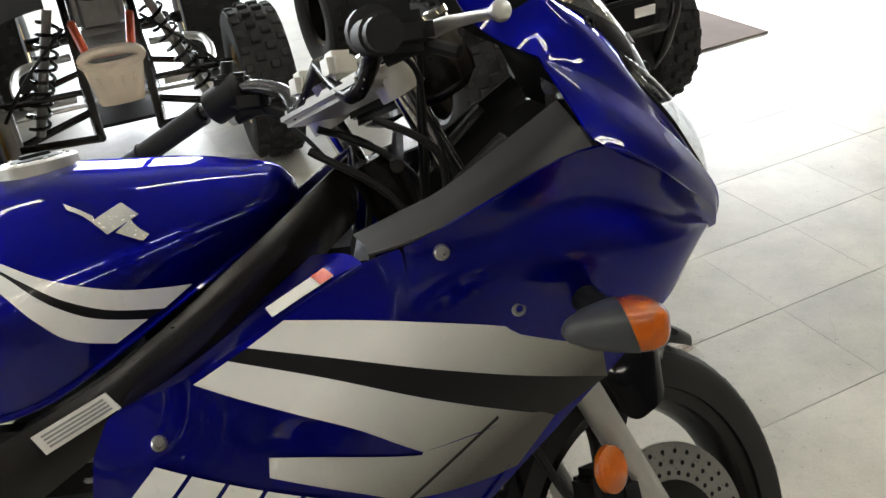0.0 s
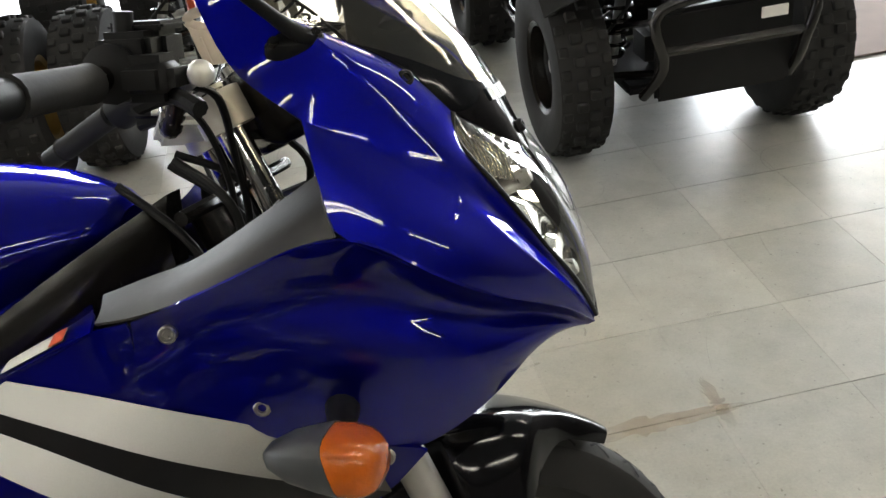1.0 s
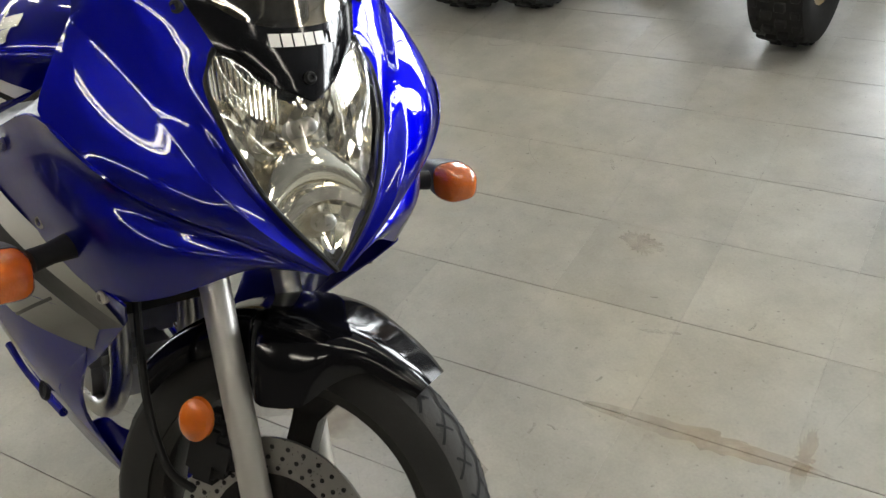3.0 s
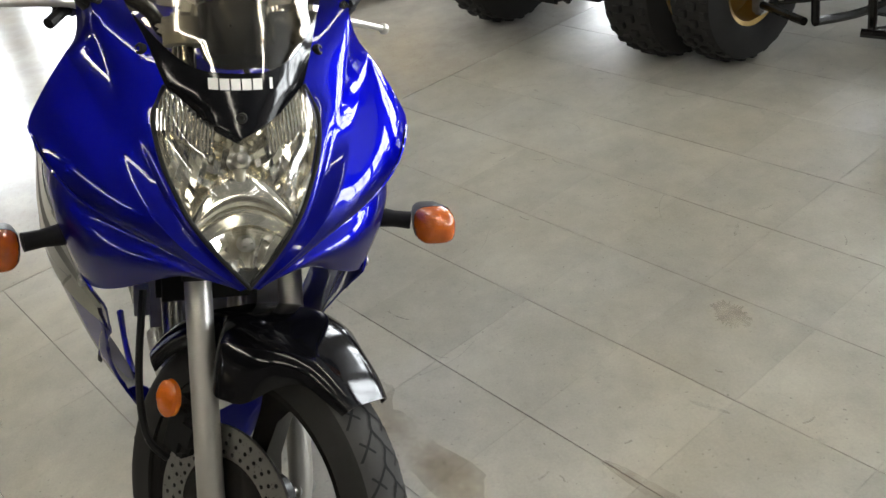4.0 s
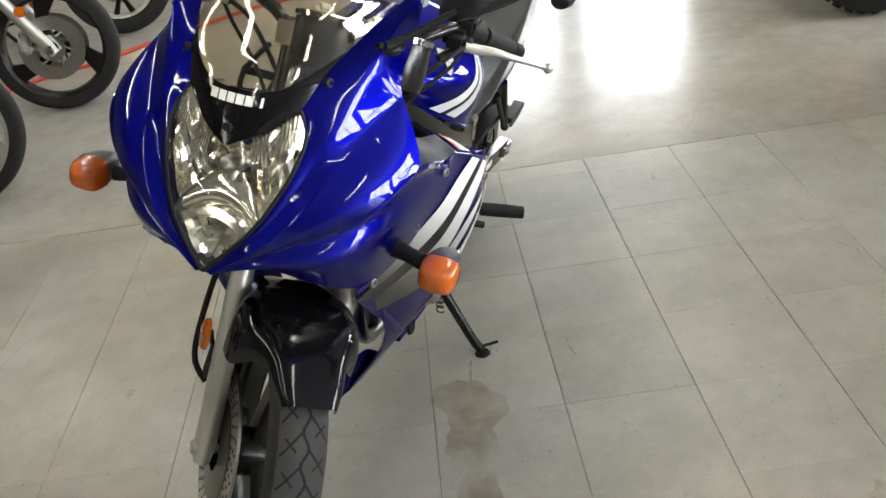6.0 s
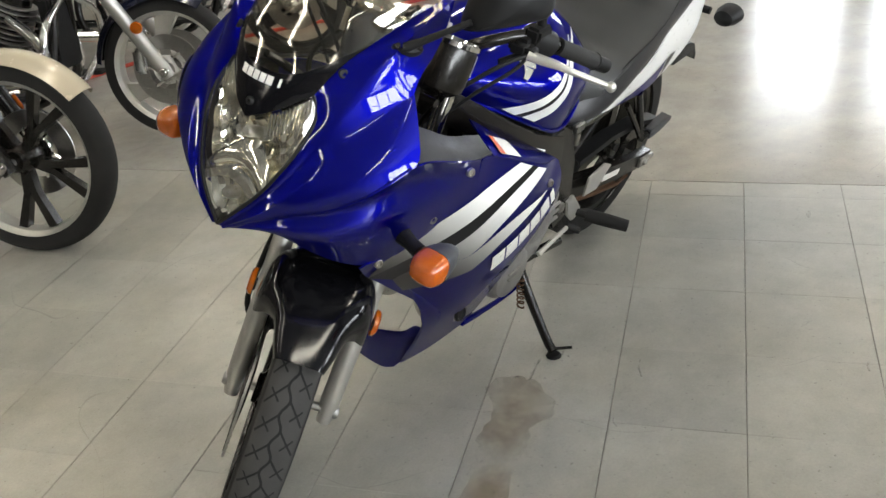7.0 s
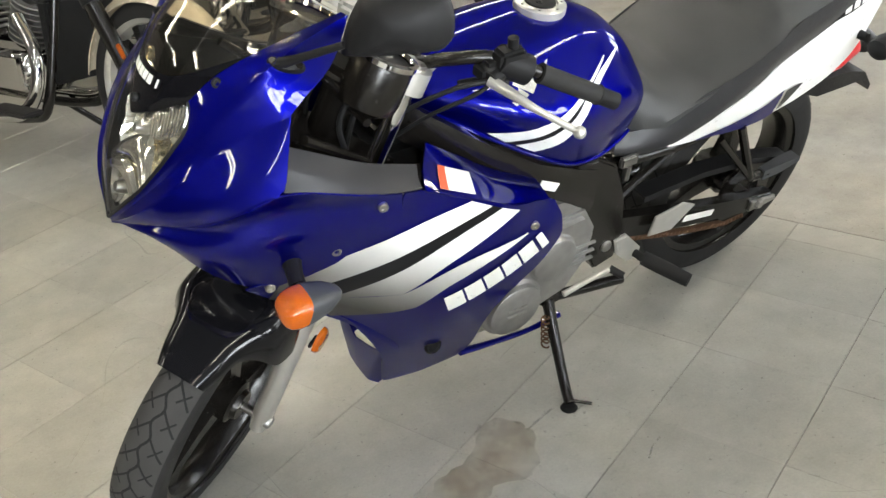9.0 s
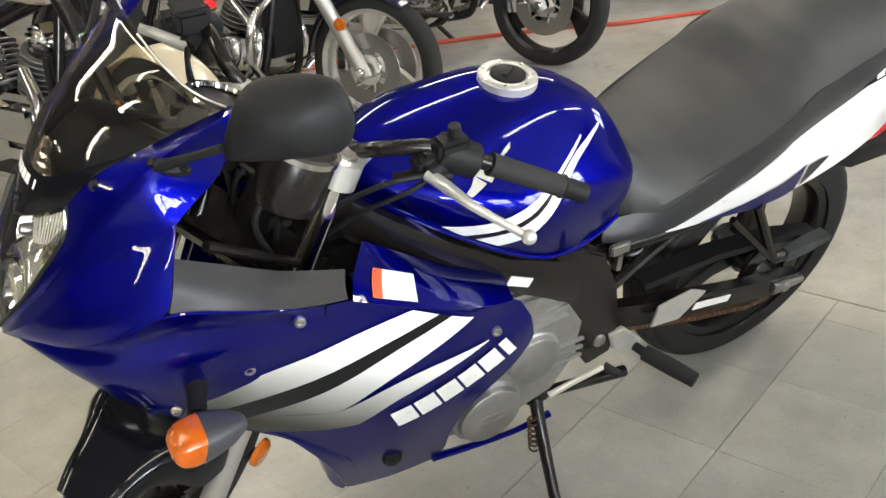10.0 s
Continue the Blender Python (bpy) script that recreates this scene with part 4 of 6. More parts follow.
both("tank_stripe", on_flank(B_TOP, B_LOW, 30, 6, 0.0016, tank_y), WHITE_PAINT, "white stripe", tank)
both("tank_stripe_gap", on_flank(A_LOW[:5], B_TOP[:5], 24, 4, 0.0010, tank_y), BLACK_DECAL, "black gap between stripes", tank)
both("tank_emblem", merge(on_flank([(.777, .880), (.790, .887), (.806, .894)], [(.797, .867), (.812, .874), (.828, .881)], 8, 8, 0.003, tank_y),
                          on_flank([(.741, .900), (.760, .893), (.778, .885)], [(.747, .894), (.765, .887), (.783, .877)], 8, 4, 0.0040, tank_y),
                          on_flank([(.820, .878), (.830, .869), (.842, .862)], [(.806, .868), (.822, .862), (.836, .857)], 8, 4, 0.0050, tank_y)), EMBLEM, "bright plain emblem", tank)
# tank edge seam
both("tank_seam", tube([(x, tank_at(x)[2] * 0.885 + 0.002, tank_at(x)[1] + 0.002) for x in (.975, .93, .86, .78, .70, .63, .56, .51)], 0.004, 8, 30), BLUE, "", tank)
# filler cap
CAPM = Matrix.Translation((0.677, 0, 0.934)) @ Matrix.Rotation(radians(-4), 4, "Y")
capring = part("filler_cap", lathe([(0, .006), (.030, .006), (.031, .004), (.033, .004), (.034, .008), (.046, .008), (.050, .005), (.050, -.01)], 44, CAPM), ALU_BARE, tank, "silver filler cap with black centre")
part("cap_centre", lathe([(0, .0105), (.026, .0105), (.0295, .009), (.030, .004)], 36, CAPM), BLACK_PLASTIC, capring, "black centre")
part("key_flap", block((.040, .012, .005), (0, 0, .012), .002, CAPM @ Matrix.Rotation(radians(40), 4, "Z")), BLACK_PLASTIC, capring)
for k in range(7):
    a = 2 * math.pi * k / 7
    part("cap_screw", lathe([(0, .010), (.0028, .010), (.0032, .007)], 10, CAPM @ Matrix.Translation((.0415 * math.cos(a), .0415 * math.sin(a), 0))), STEEL, capring)

# seat: sections (x, crown height, half width at the rim, rim height)
SEAT = [(.505, .795, .092, .676), (.470, .776, .130, .664), (.42, .748, .150, .682), (.33, .750, .163, .722), (.24, .775, .166, .762), (.165, .815, .168, .796), (.125, .866, .166, .822), (.07, .894, .162, .846), (-.05, .906, .152, .872), (-.18, .916, .128, .894), (-.30, .920, .088, .908), (-.335, .912, .036, .906)]


def seat_mesh():
    rows = []
    for x, top, w, rim in [tuple(v) for v in zip(*[np.interp(np.linspace(0, len(SEAT) - 1, 60), range(len(SEAT)), [s[k] for s in SEAT]) for k in range(4)])]:
        row = []
        for j in range(-9, 10):
            f = j / 9
            a = abs(f)
            row.append(Vector((x, w * f * (1 + 0.05 * (1 - a)), rim + (top - rim) * (1 - a ** 3.2))))
        row = [Vector((x, -w * 0.97, rim - .04))] + row + [Vector((x, w * 0.97, rim - .04))]
        rows.append(row)
    return shell(grid(rows), 0.004)


part("seat", seat_mesh(), VINYL, bike, "black vinyl dual seat, shiny with wear")

# tail panels: grey strip under the seat, white panel with blue flash
both("seat_side_panel", shell(patch([
    [(.520, .118, .668), (.470, .130, .666), (.40, .146, .690), (.33, .160, .728), (.24, .168, .764), (.16, .168, .800), (.10, .164, .838), (-.05, .152, .872), (-.20, .124, .898), (-.32, .070, .910)],
    [(.540, .136, .640), (.480, .148, .632), (.41, .156, .640), (.33, .166, .674), (.24, .170, .712), (.16, .168, .750), (.10, .164, .782), (-.05, .152, .828), (-.20, .124, .864), (-.32, .076, .888)],
    [(.530, .130, .620), (.470, .142, .610), (.406, .156, .619), (.33, .160, .640), (.24, .158, .668), (.16, .156, .704), (.10, .152, .735), (-.05, .142, .785), (-.20, .120, .828), (-.32, .078, .862)]], 44, 12), -0.003), GREY_PANEL, "dark grey panel under the seat")
WT = [(.408, .620), (.33, .642), (.24, .670), (.16, .706), (.10, .737), (-.05, .787), (-.20, .830), (-.33, .864)]
WL = [(.404, .617), (.33, .600), (.24, .584), (.16, .578), (.10, .580), (-.05, .606), (-.20, .668), (-.32, .745)]
tail_y = thin_plate(np.array([(.405, .618, .157), (.24, .668, .162), (.24, .584, .140), (.10, .737, .154), (.10, .58, .140), (-.05, .785, .144), (-.05, .606, .138), (-.20, .828, .122), (-.20, .668, .124), (-.33, .862, .078), (-.32, .745, .080), (.1, .66, .158), (-.1, .71, .146)]))
both("tail_panel", shell(on_flank(WT, WL, 40, 14, 0.0, tail_y), -0.003), WHITE_PAINT, "white tail panel")
both("tail_flash", on_flank([(.317, .600), (.221, .601), (.131, .622), (.090, .642), (.062, .657)], [(.300, .594), (.21, .577), (.131, .572), (.090, .574), (.060, .584)], 26, 6, 0.0014, tail_y), BLUE, "blue flash")
both("tail_flash_edge", on_flank([(.054, .650), (.02, .655), (-.006, .653)], [(.052, .592), (.03, .610), (.0, .645)], 12, 4, 0.0022, tail_y), GREY_PANEL, "grey flash tip")
both("tail_badge", on_flank([(.003, .814), (-.06, .826), (-.12, .836), (-.17, .842)], [(.012, .784), (-.06, .793), (-.13, .803), (-.19, .815)], 14, 5, 0.0014, tail_y), BLACK_DECAL, "black badge ground")
for k in range(3):
    both("badge_block", on_flank([(-.075 - .030 * k, .822 + .005 * k), (-.096 - .030 * k, .8255 + .005 * k)], [(-.079 - .030 * k, .802 + .004 * k), (-.100 - .030 * k, .805 + .004 * k)], 4, 3, 0.0026, tail_y), LABEL, "pale block of the badge")
part("tail_lamp", loft([[Vector((x, w * math.cos(a), z + h * math.sin(a))) for a in (2 * math.pi * k / 24 for k in range(24))] for x, w, z, h in ((-.16, .100, .600, .030), (-.22, .104, .612, .040), (-.29, .092, .628, .038), (-.31, .07, .636, .026))]), RED, bike, "red tail lamp")
part("tail_hugger", loft([[Vector((x, w * c, z + h * d)) for c, d in ((-1, -1), (1, -1), (1, 1), (-1, 1))] for x, w, z, h in ((.10, .09, .60, .02), (-.08, .085, .59, .022), (-.17, .098, .558, .024), (-.30, .085, .540, .022), (-.40, .066, .51, .012), (-.46, .060, .455, .009))]), BLACK_PLASTIC, bike, "black rear mudguard")
part("tail_stay", tube([(-.20, 0, .68), (-.36, 0, .62), (-.46, 0, .56)], .030, 12, 10), BLACK_PLASTIC, bike)
for s in (-1, 1):
    rs = part("rear_turn_signal", tube([(-.19, .085 * s, .715), (-.195, .150 * s, .717)], .011, 10), BLACK_PLASTIC, bike, "black rear turn signal")
    part("signal_body", loft([[Vector((-.200 + x, (.200 + .036 * w * math.cos(a)) * s, .719 + .028 * w * math.sin(a))) for a in (2 * math.pi * k / 18 for k in range(18))] for x, w in ((.045, .3), (.035, .75), (0, 1), (-.03, 1))]), BLACK_PLASTIC, rs)
    part("amber_lens", loft([[Vector((-.230 + x, (.200 + .028 * w * math.cos(a)) * s, .719 + .021 * w * math.sin(a))) for a in (2 * math.pi * k / 18 for k in range(18))] for x, w in ((0, 1), (-.016, .95), (-.024, .4))]), AMBER, rs)

# frame: two spars, cradle, rear loop
both("frame_spar", loft([[Vector((x, y + dy, z + dz)) for dy, dz in ((-.016, -h), (.014, -h), (.020, -h * .5), (.020, h * .5), (.014, h), (-.016, h))]
                         for x, y, z, h in ((1.06, .040, .865, .040), (1.02, .080, .838, .040), (.95, .118, .795, .036), (.86, .142, .735, .034), (.76, .152, .668, .036), (.66, .150, .612, .044), (.60, .146, .575, .055))]), BLACK_FRAME, "black box-section frame spar")
both("frame_plate", plate([(.70, .650), (.60, .655), (.545, .620), (.500, .520), (.480, .420), (.490, .345), (.545, .330), (.585, .40), (.600, .50), (.640, .565)], .034, Matrix.Translation((0, .142, 0)), .005), BLACK_FRAME, "black frame side plate")
both("pivot_bolt", lathe([(0, .006), (.010, .006), (.014, .003), (.016, -.01)], 20, Matrix.Translation((.525, .160, .392)) @ Matrix.Rotation(radians(-90), 4, "X")), STEEL)
part("frame_label", plate([(.758, .672), (.712, .648), (.722, .632), (.768, .656)], .002, Matrix.Translation((0, .1735, 0))), LABEL, bike, "white frame label")
plate_label = part("frame_label", plate([(.764, .693), (.778, .673), (.684, .628), (.671, .651)], .002, Matrix.Translation((0, -.1735, 0))), LABEL, bike, "large white frame label with small print")
for k in range(4):
    f = (k + .9) / 5.4
    a, b = (.764 + .014 * f, .693 - .020 * f), (.671 + .013 * f, .651 - .023 * f)
    at = lambda g: (a[0] + (b[0] - a[0]) * g, a[1] + (b[1] - a[1]) * g)
    part("print_line", plate([at(.07), (at(.07)[0] + .0012, at(.07)[1] - .0020), (at(.9)[0] + .0012, at(.9)[1] - .0020), at(.9)], .0008, Matrix.Translation((0, -.1749, 0))), PRINT, plate_label)
both("seat_bracket", merge(block((.045, .014, .026), (.505, .148, .612), .004), tube([(.505, .15, .600), (.505, .15, .565)], .008, 8)), STEEL, "bright seat bracket")
both("subframe_tube", tube([(.56, .125, .60), (.30, .120, .575), (.05, .110, .62), (-.20, .095, .70)], .013, 10, 20), BLACK_FRAME)
both("subframe_strut", tube([(.50, .120, .47), (.34, .118, .56), (.20, .115, .58)], .010, 8, 12), BLACK_FRAME)
part("steering_head", tube([PIV + AXIS * .80, PIV + AXIS * .98], .034, 16), BLACK_FRAME, bike)

# engine
eng = part("engine", merge(block((.30, .25, .22), (.70, 0, .40), .03), block((.20, .24, .20), (.80, 0, .58), .02)), CAST, bike, "silver parallel twin engine")
for k in range(7):
    part("cooling_fin", block((.215, .30, .007), (.815, 0, .500 + .026 * k), .002), CAST, eng, "cooling fin")
def case_ring(c, r, d):
    return lathe([(0, d), (r * .80, d), (r * .86, d * .9), (r * .9, d * .55), (r, d * .4), (r * 1.03, 0), (r * 1.03, -.05)], 36, Matrix.Translation(c) @ Matrix.Rotation(radians(-90), 4, "X"))
part("alternator_cover", case_ring((.790, .168, .352), .074, .030), CAST, eng, "round cast cover with worn lettering")
part("clutch_cover", case_ring((.700, .168, .452), .062, .026), CAST, eng, "round cast cover")
part("sprocket_cover", plate([(.690, .535), (.620, .540), (.585, .480), (.595, .40), (.640, .33), (.74, .30), (.80, .40), (.76, .50)], .05, Matrix.Translation((0, .155, 0)), .012), CAST, eng, "cast side cover")
part("upper_cover", plate([(.800, .60), (.640, .585), (.610, .54), (.70, .50), (.80, .52)], .045, Matrix.Translation((0, .14, 0)), .01), CAST, eng)
for k in range(3):
    part("cover_rib", block((.085, .010, .007), (.628, .182, .452 - .022 * k), .003, Matrix.Rotation(radians(0), 4, "Y")), CAST, eng)
for k in range(2):
    part("cover_mark", block((.05, .004, .006), (.79, .200, .362 - .016 * k), .001), STEEL, eng, "raised worn lettering as plain bars")
part("carburettor_cover", block((.14, .22, .10), (.66, 0, .585), .02), BLACK_PLASTIC, eng)
part("radiator_block", block((.04, .18, .16), (.985, 0, .53), .01), BLACK_PLASTIC, bike, "dark oil cooler")
both("exhaust_header", tube([(.90, .060, .55), (.955, .062, .47), (.965, .06, .32), (.90, .07, .215), (.70, .08, .20)], .019, 12, 26), STEEL)
part("sump", block((.26, .16, .10), (.76, 0, .25), .02), CAST, bike)
part("carb_block", block((.18, .20, .16), (.88, 0, .70), .02), BLACK_PLASTIC, bike)
# black block added as the shade inside the fairing, not a real part
part("shadow_block", block((.10, .18, .10), (1.02, 0, .75), .02), BLACK_PLASTIC, bike)

# gear lever, foot pegs, stand
both("peg_bracket", plate([(.505, .40), (.470, .405), (.415, .345), (.420, .320), (.450, .315), (.490, .355)], .012, Matrix.Translation((0, .160, 0)), .003), ALU_BARE, "bare aluminium peg bracket")
both("foot_peg", merge(tube([(.432, .165, .336), (.425, .190, .335)], .010, 10), tube([(.425, .188, .335), (.404, .235, .333), (.380, .292, .331)], [.017, .018, .016], 14, 8)), RUBBER, "black rubber foot peg")
part("gear_lever", tube([(.655, .188, .330), (.60, .192, .345), (.535, .192, .352)], [.007, .006, .006], 8, 10), ALU_BARE, bike, "silver gear lever")
part("gear_lever_rubber", tube([(.530, .190, .352), (.512, .218, .344)], .009, 10), RUBBER, bike)
stand = part("side_stand", tube([(.645, .135, .262), (.652, .170, .218), (.672, .270, .112), (.678, .300, .092)], [.015, .013, .012, .012], 12, 12), BLACK_FRAME, bike, "black side stand set down")
part("stand_foot", lathe([(0, .008), (.016, .006), (.020, 0), (.018, -.006), (0, -.006)], 20, Matrix.Translation((.684, .305, .086)) @ Matrix.Rotation(radians(LEAN), 4, "X")), BLACK_PLASTIC, stand)
part("stand_tang", tube([(.674, .298, .098), (.640, .330, .100)], .004, 8), BLACK_FRAME, stand)
part("stand_bracket", block((.05, .03, .06), (.642, .130, .280), .006), BLACK_FRAME, stand)
spring = [(.668 + .0085 * math.cos(a), .160 + .018 * a / 40 * 6 / 6 + .0085 * math.sin(a), .245 - .0021 * a) for a in np.linspace(0, 40, 160)]
part("stand_spring", tube(spring, .0022, 5), RUST, stand, "coil spring")
both("centre_stand_leg", tube([(.60, .11, .23), (.40, .12, .20)], .013, 10), BLACK_FRAME)

# rear wheel, swing arm, chain
def wheel_parts(parent, centre, m, R, width, rim, spokes, tyre_mat, rim_mat, tread=True, style="blade", disc=None):
    """A cast wheel: axis along y, built at the origin and carried by m."""
    M = m @ Matrix.Translation(centre) @ Matrix.Rotation(radians(-90), 4, "X")
    w = width / 2
    prof = []
    for k in range(15):
        a = math.pi * k / 14
        prof.append((rim + 0.004 + (R - rim - 0.004) * math.sin(a) ** 0.62, -w * math.cos(a) * (0.80 + 0.20 * math.sin(a))))
    ty = part("tyre", lathe(prof, 72, M), RUBBER, parent, "black treaded tyre")
    if tread:
        part("tread", lathe([(r + 0.0005, h) for r, h in prof[3:12]], 72, M), tyre_mat, ty, "worn grey tread")
    rm = part("rim", lathe([(rim + .006, -w * .80), (rim + .004, -w * .70), (rim - .014, -w * .62), (rim - .026, -w * .25), (rim - .026, w * .25), (rim - .014, w * .62), (rim + .004, w * .70), (rim + .006, w * .80), (rim + .010, w * .7), (rim - .004, w * .5), (rim - .004, -w * .5), (rim + .010, -w * .7), (rim + .006, -w * .80)], 64, M), rim_mat, parent)
    part("hub", lathe([(0, -.055), (.030, -.055), (.034, -.045), (.045, -.04), (.045, .04), (.034, .045), (.030, .055), (0, .055)], 28, M), rim_mat, parent)
    for k in range(spokes):
        a = 2 * math.pi * k / spokes + 0.35
        def sp(rad, ang, half, dep):
            c, d = math.cos(ang), math.sin(ang)
            return [M @ Vector((rad * c - d * q, rad * d + c * q, h)) for q, h in ((-half, -dep), (half, -dep), (half * 1.1, 0), (half, dep), (-half, dep), (-half * 1.1, 0))]
        if style == "blade":
            part("spoke", loft([sp(.036, a - .10, .026, .022), sp(.09, a - .04, .019, .019), sp(rim * .72, a + .06, .020, .016), sp(rim - .020, a + .14, .034, .018)]), rim_mat, parent)
        else:
            for s in (-1, 1):
                part("spoke", loft([sp(.036, a, .010, .016), sp(.10, a + .02 * s, .009, .012), sp(rim * .66, a + .05 * s, .008, .012), sp(rim - .018, a + .17 * s, .012, .014)]), rim_mat, parent)
    if tread:
        # tread: a wavy groove round the crown and slanting ones to both sides
        def crown(ang, f):
            th = math.asin(max(-1, min(1, f)))
            rad = rim + 0.004 + (R - rim - 0.004) * math.cos(th) ** 0.62 + 0.0014
            return M @ Vector((rad * math.cos(ang), rad * math.sin(ang), w * math.sin(th) * (0.80 + 0.20 * math.cos(th))))
        gap = 34
        def ribbon(path, half):
            rows = []
            for q, (a, f) in enumerate(path):
                a2, f2 = path[min(q + 1, len(path) - 1)]
                a1, f1 = path[max(q - 1, 0)]
                da, df = (a2 - a1) * R, (f2 - f1) * w
                ln = math.hypot(da, df) or 1
                rows.append([crown(a - df / ln * half * e / R, f + da / ln * half * e / w) for e in (-1, 1)])
            return grid(rows)
        for k in range(gap):
            a0 = 2 * math.pi * k / gap
            st = 2 * math.pi / gap
            part("tread_groove", ribbon([(a0 + st * e / 8, 0.10 * math.sin(2 * math.pi * e / 8)) for e in range(9)], 0.0024), GROOVE, ty)
            for s, sh in ((1, 0.25), (-1, 0.75)):
                part("tread_groove", ribbon([(a0 + st * (sh + 0.75 * e / 7), s * (0.10 + 0.62 * e / 7)) for e in range(8)], 0.0020), GROOVE, ty)
                part("tread_groove", ribbon([(a0 + st * (sh + 0.62 - 0.40 * e / 5), s * (0.26 + 0.34 * e / 5)) for e in range(6)], 0.0018), GROOVE, ty)
    return ty


GROOVE = surface("tyre_groove", (0.006, 0.006, 0.006), 0.9, 0, 0.2, 30)
rear = part("rear_wheel", tube([(0, -.155, .302), (0, .150, .302)], .011, 12), STEEL, bike, "black cast rear wheel with road tyre")
wheel_parts(rear, (0, 0, .302), Matrix(), .306, .135, .222, 3, TREAD, BLACK_FRAME)
part("axle_nut", lathe([(0, .012), (.010, .012), (.014, .008), (.016, 0)], 6, Matrix.Translation((0, .150, .302)) @ Matrix.Rotation(radians(-90), 4, "X")), STEEL, rear)
part("sprocket", lathe([(.05, -.003), (.092, -.003), (.092, .003), (.05, .003), (.05, -.003)], 48, Matrix.Translation((0, .098, .302)) @ Matrix.Rotation(radians(-90), 4, "X")), BLACK_FRAME, rear, "dark oily sprocket")
both("swing_arm", loft([[Vector((x, y + a, z + b)) for a, b in ((-.014, -h), (.014, -h), (.014, h), (-.014, h))] for x, y, z, h in ((.53, .095, .395, .030), (.38, .118, .372, .030), (.16, .130, .330, .026), (.03, .132, .305, .024), (-.05, .132, .296, .020))]), BLACK_FRAME, "black swing arm")
both("chain_adjuster", plate([(.030, .318), (-.060, .306), (-.064, .292), (.028, .286)], .010, Matrix.Translation((0, .150, 0)), .002), STEEL)
part("swing_arm_label", plate([(.262, .362), (.160, .342), (.166, .326), (.268, .345)], .002, Matrix.Translation((0, .146, 0))), LABEL, bike, "white warning label on the swing arm")
ch = part("drive_chain", loft([[Vector((x, .098 + a, z + b)) for a, b in ((-.006, -.006), (.006, -.006), (.006, .006), (-.006, .006))] for x, z in ((.50, .352), (.36, .300), (.20, .250), (.04, .212), (-.03, .214))]), RUST, bike, "rusty drive chain")
for k in range(40):
    f = k / 39
    x = .495 - .52 * f
    part("chain_link", block((.0105, .019, .012), (x, .098, float(np.interp(x, (-.03, .04, .20, .36, .50), (.214, .212, .250, .300, .352)))), .003, segs=1), RUST, ch)
part("chain_guard", loft([[Vector((x, .108 + a, z + b)) for a, b in ((-.022, 0), (.020, 0), (.022, -.014), (.019, -.014), (.017, -.003), (-.022, -.003))] for x, z in ((.40, .458), (.22, .462), (.04, .440), (-.10, .398))]), BLACK_PLASTIC, bike, "black chain guard")
both("heel_plate", plate([(.385, .356), (.376, .410), (.292, .420), (.250, .398), (.312, .346)], .005, Matrix.Translation((0, .152, 0)), .001), ALU_BARE, "bare aluminium heel plate")
both("pillion_bracket", merge(tube([(.150, .138, .575), (.060, .145, .400)], .011, 8), tube([(.210, .138, .560), (.060, .145, .400)], .008, 8), tube([(.060, .145, .400), (.010, .150, .405)], .012, 8)), BLACK_FRAME)
both("pillion_peg", loft([[Vector((x, .150 + w * a, z + h * b)) for a, b in ((-1, -1), (1, -1), (1, 1), (-1, 1))] for x, w, z, h in ((.030, .010, .405, .014), (-.03, .014, .412, .014), (-.085, .016, .420, .006))]), GREY_PLASTIC, "folded pillion peg")
part("rear_shock", merge(tube([(.36, 0, .36), (.32, 0, .62)], .022, 12), tube([(.355 - .04 * f / 50 + .032 * math.cos(f), .032 * math.sin(f), .39 + .20 * f / 50) for f in np.linspace(0, 50, 160)], .006, 6)), BLACK_FRAME, bike, "rear shock absorber")

# ---- front end, turned to the left ----
S = STEERED


def steer_both(name, bm, material, label="", parent=None):
    other = mirrored(bm)
    return part(name, moved(bm, S), material, parent or bike, label), part(name, moved(other, S), material, parent or bike, label)


FA = Vector((1.405, 0, .288))
front = part("front_wheel", moved(tube([FA + Vector((0, -.114, 0)), FA + Vector((0, .114, 0))], .009, 12), S), STEEL, bike, "black cast front wheel with road tyre")
wheel_parts(front, FA, S, .292, .112, .222, 3, TREAD, BLACK_FRAME)
foot = FA + AXIS * -.028
leg = [Vector((0, .098, 0)) + foot + AXIS * d for d in (0, .03, .05, .40, .415)]
steer_both("fork_slider", tube(leg, [.015, .019, .021, .0205, .018], 20), SILVER, "silver fork slider")
steer_both("fork_tube", tube([leg[3], Vector((0, .098, 0)) + foot + AXIS * .80], .0165, 18), CHROME, "chrome fork tube")
steer_both("fork_seal", tube([leg[4] - AXIS * .01, leg[4] + AXIS * .012], .0235, 18), BLACK_PLASTIC)
steer_both("axle_clamp", merge(lathe([(0, .010), (.011, .010), (.014, .006), (.014, -.03)], 16, Matrix.Translation(FA + Vector((0, .112, 0))) @ Matrix.Rotation(radians(-90), 4, "X")), block((.03, .03, .04), FA + Vector((.002, .098, -.012)), .006)), CAST)
for s, at in ((1, (1.206, .119, .415)), (-1, (1.338, -.096, .478))):
    turn = Matrix.Translation(at) @ S.to_3x3().to_4x4()
    disc_at = turn @ Matrix.Rotation(radians(-90 * s), 4, "X") @ Matrix.Diagonal((1, 1.25, 1, 1))
    part("reflector_disc", lathe([(0, .008), (.020, .007), (.0245, .003), (.0255, -.004)], 24, disc_at), AMBER, bike, "round amber reflector")
    part("reflector_bracket", block((.030, .006, .012), (.016, -.008 * s, .01), .002, turn), BLACK_PLASTIC, bike)
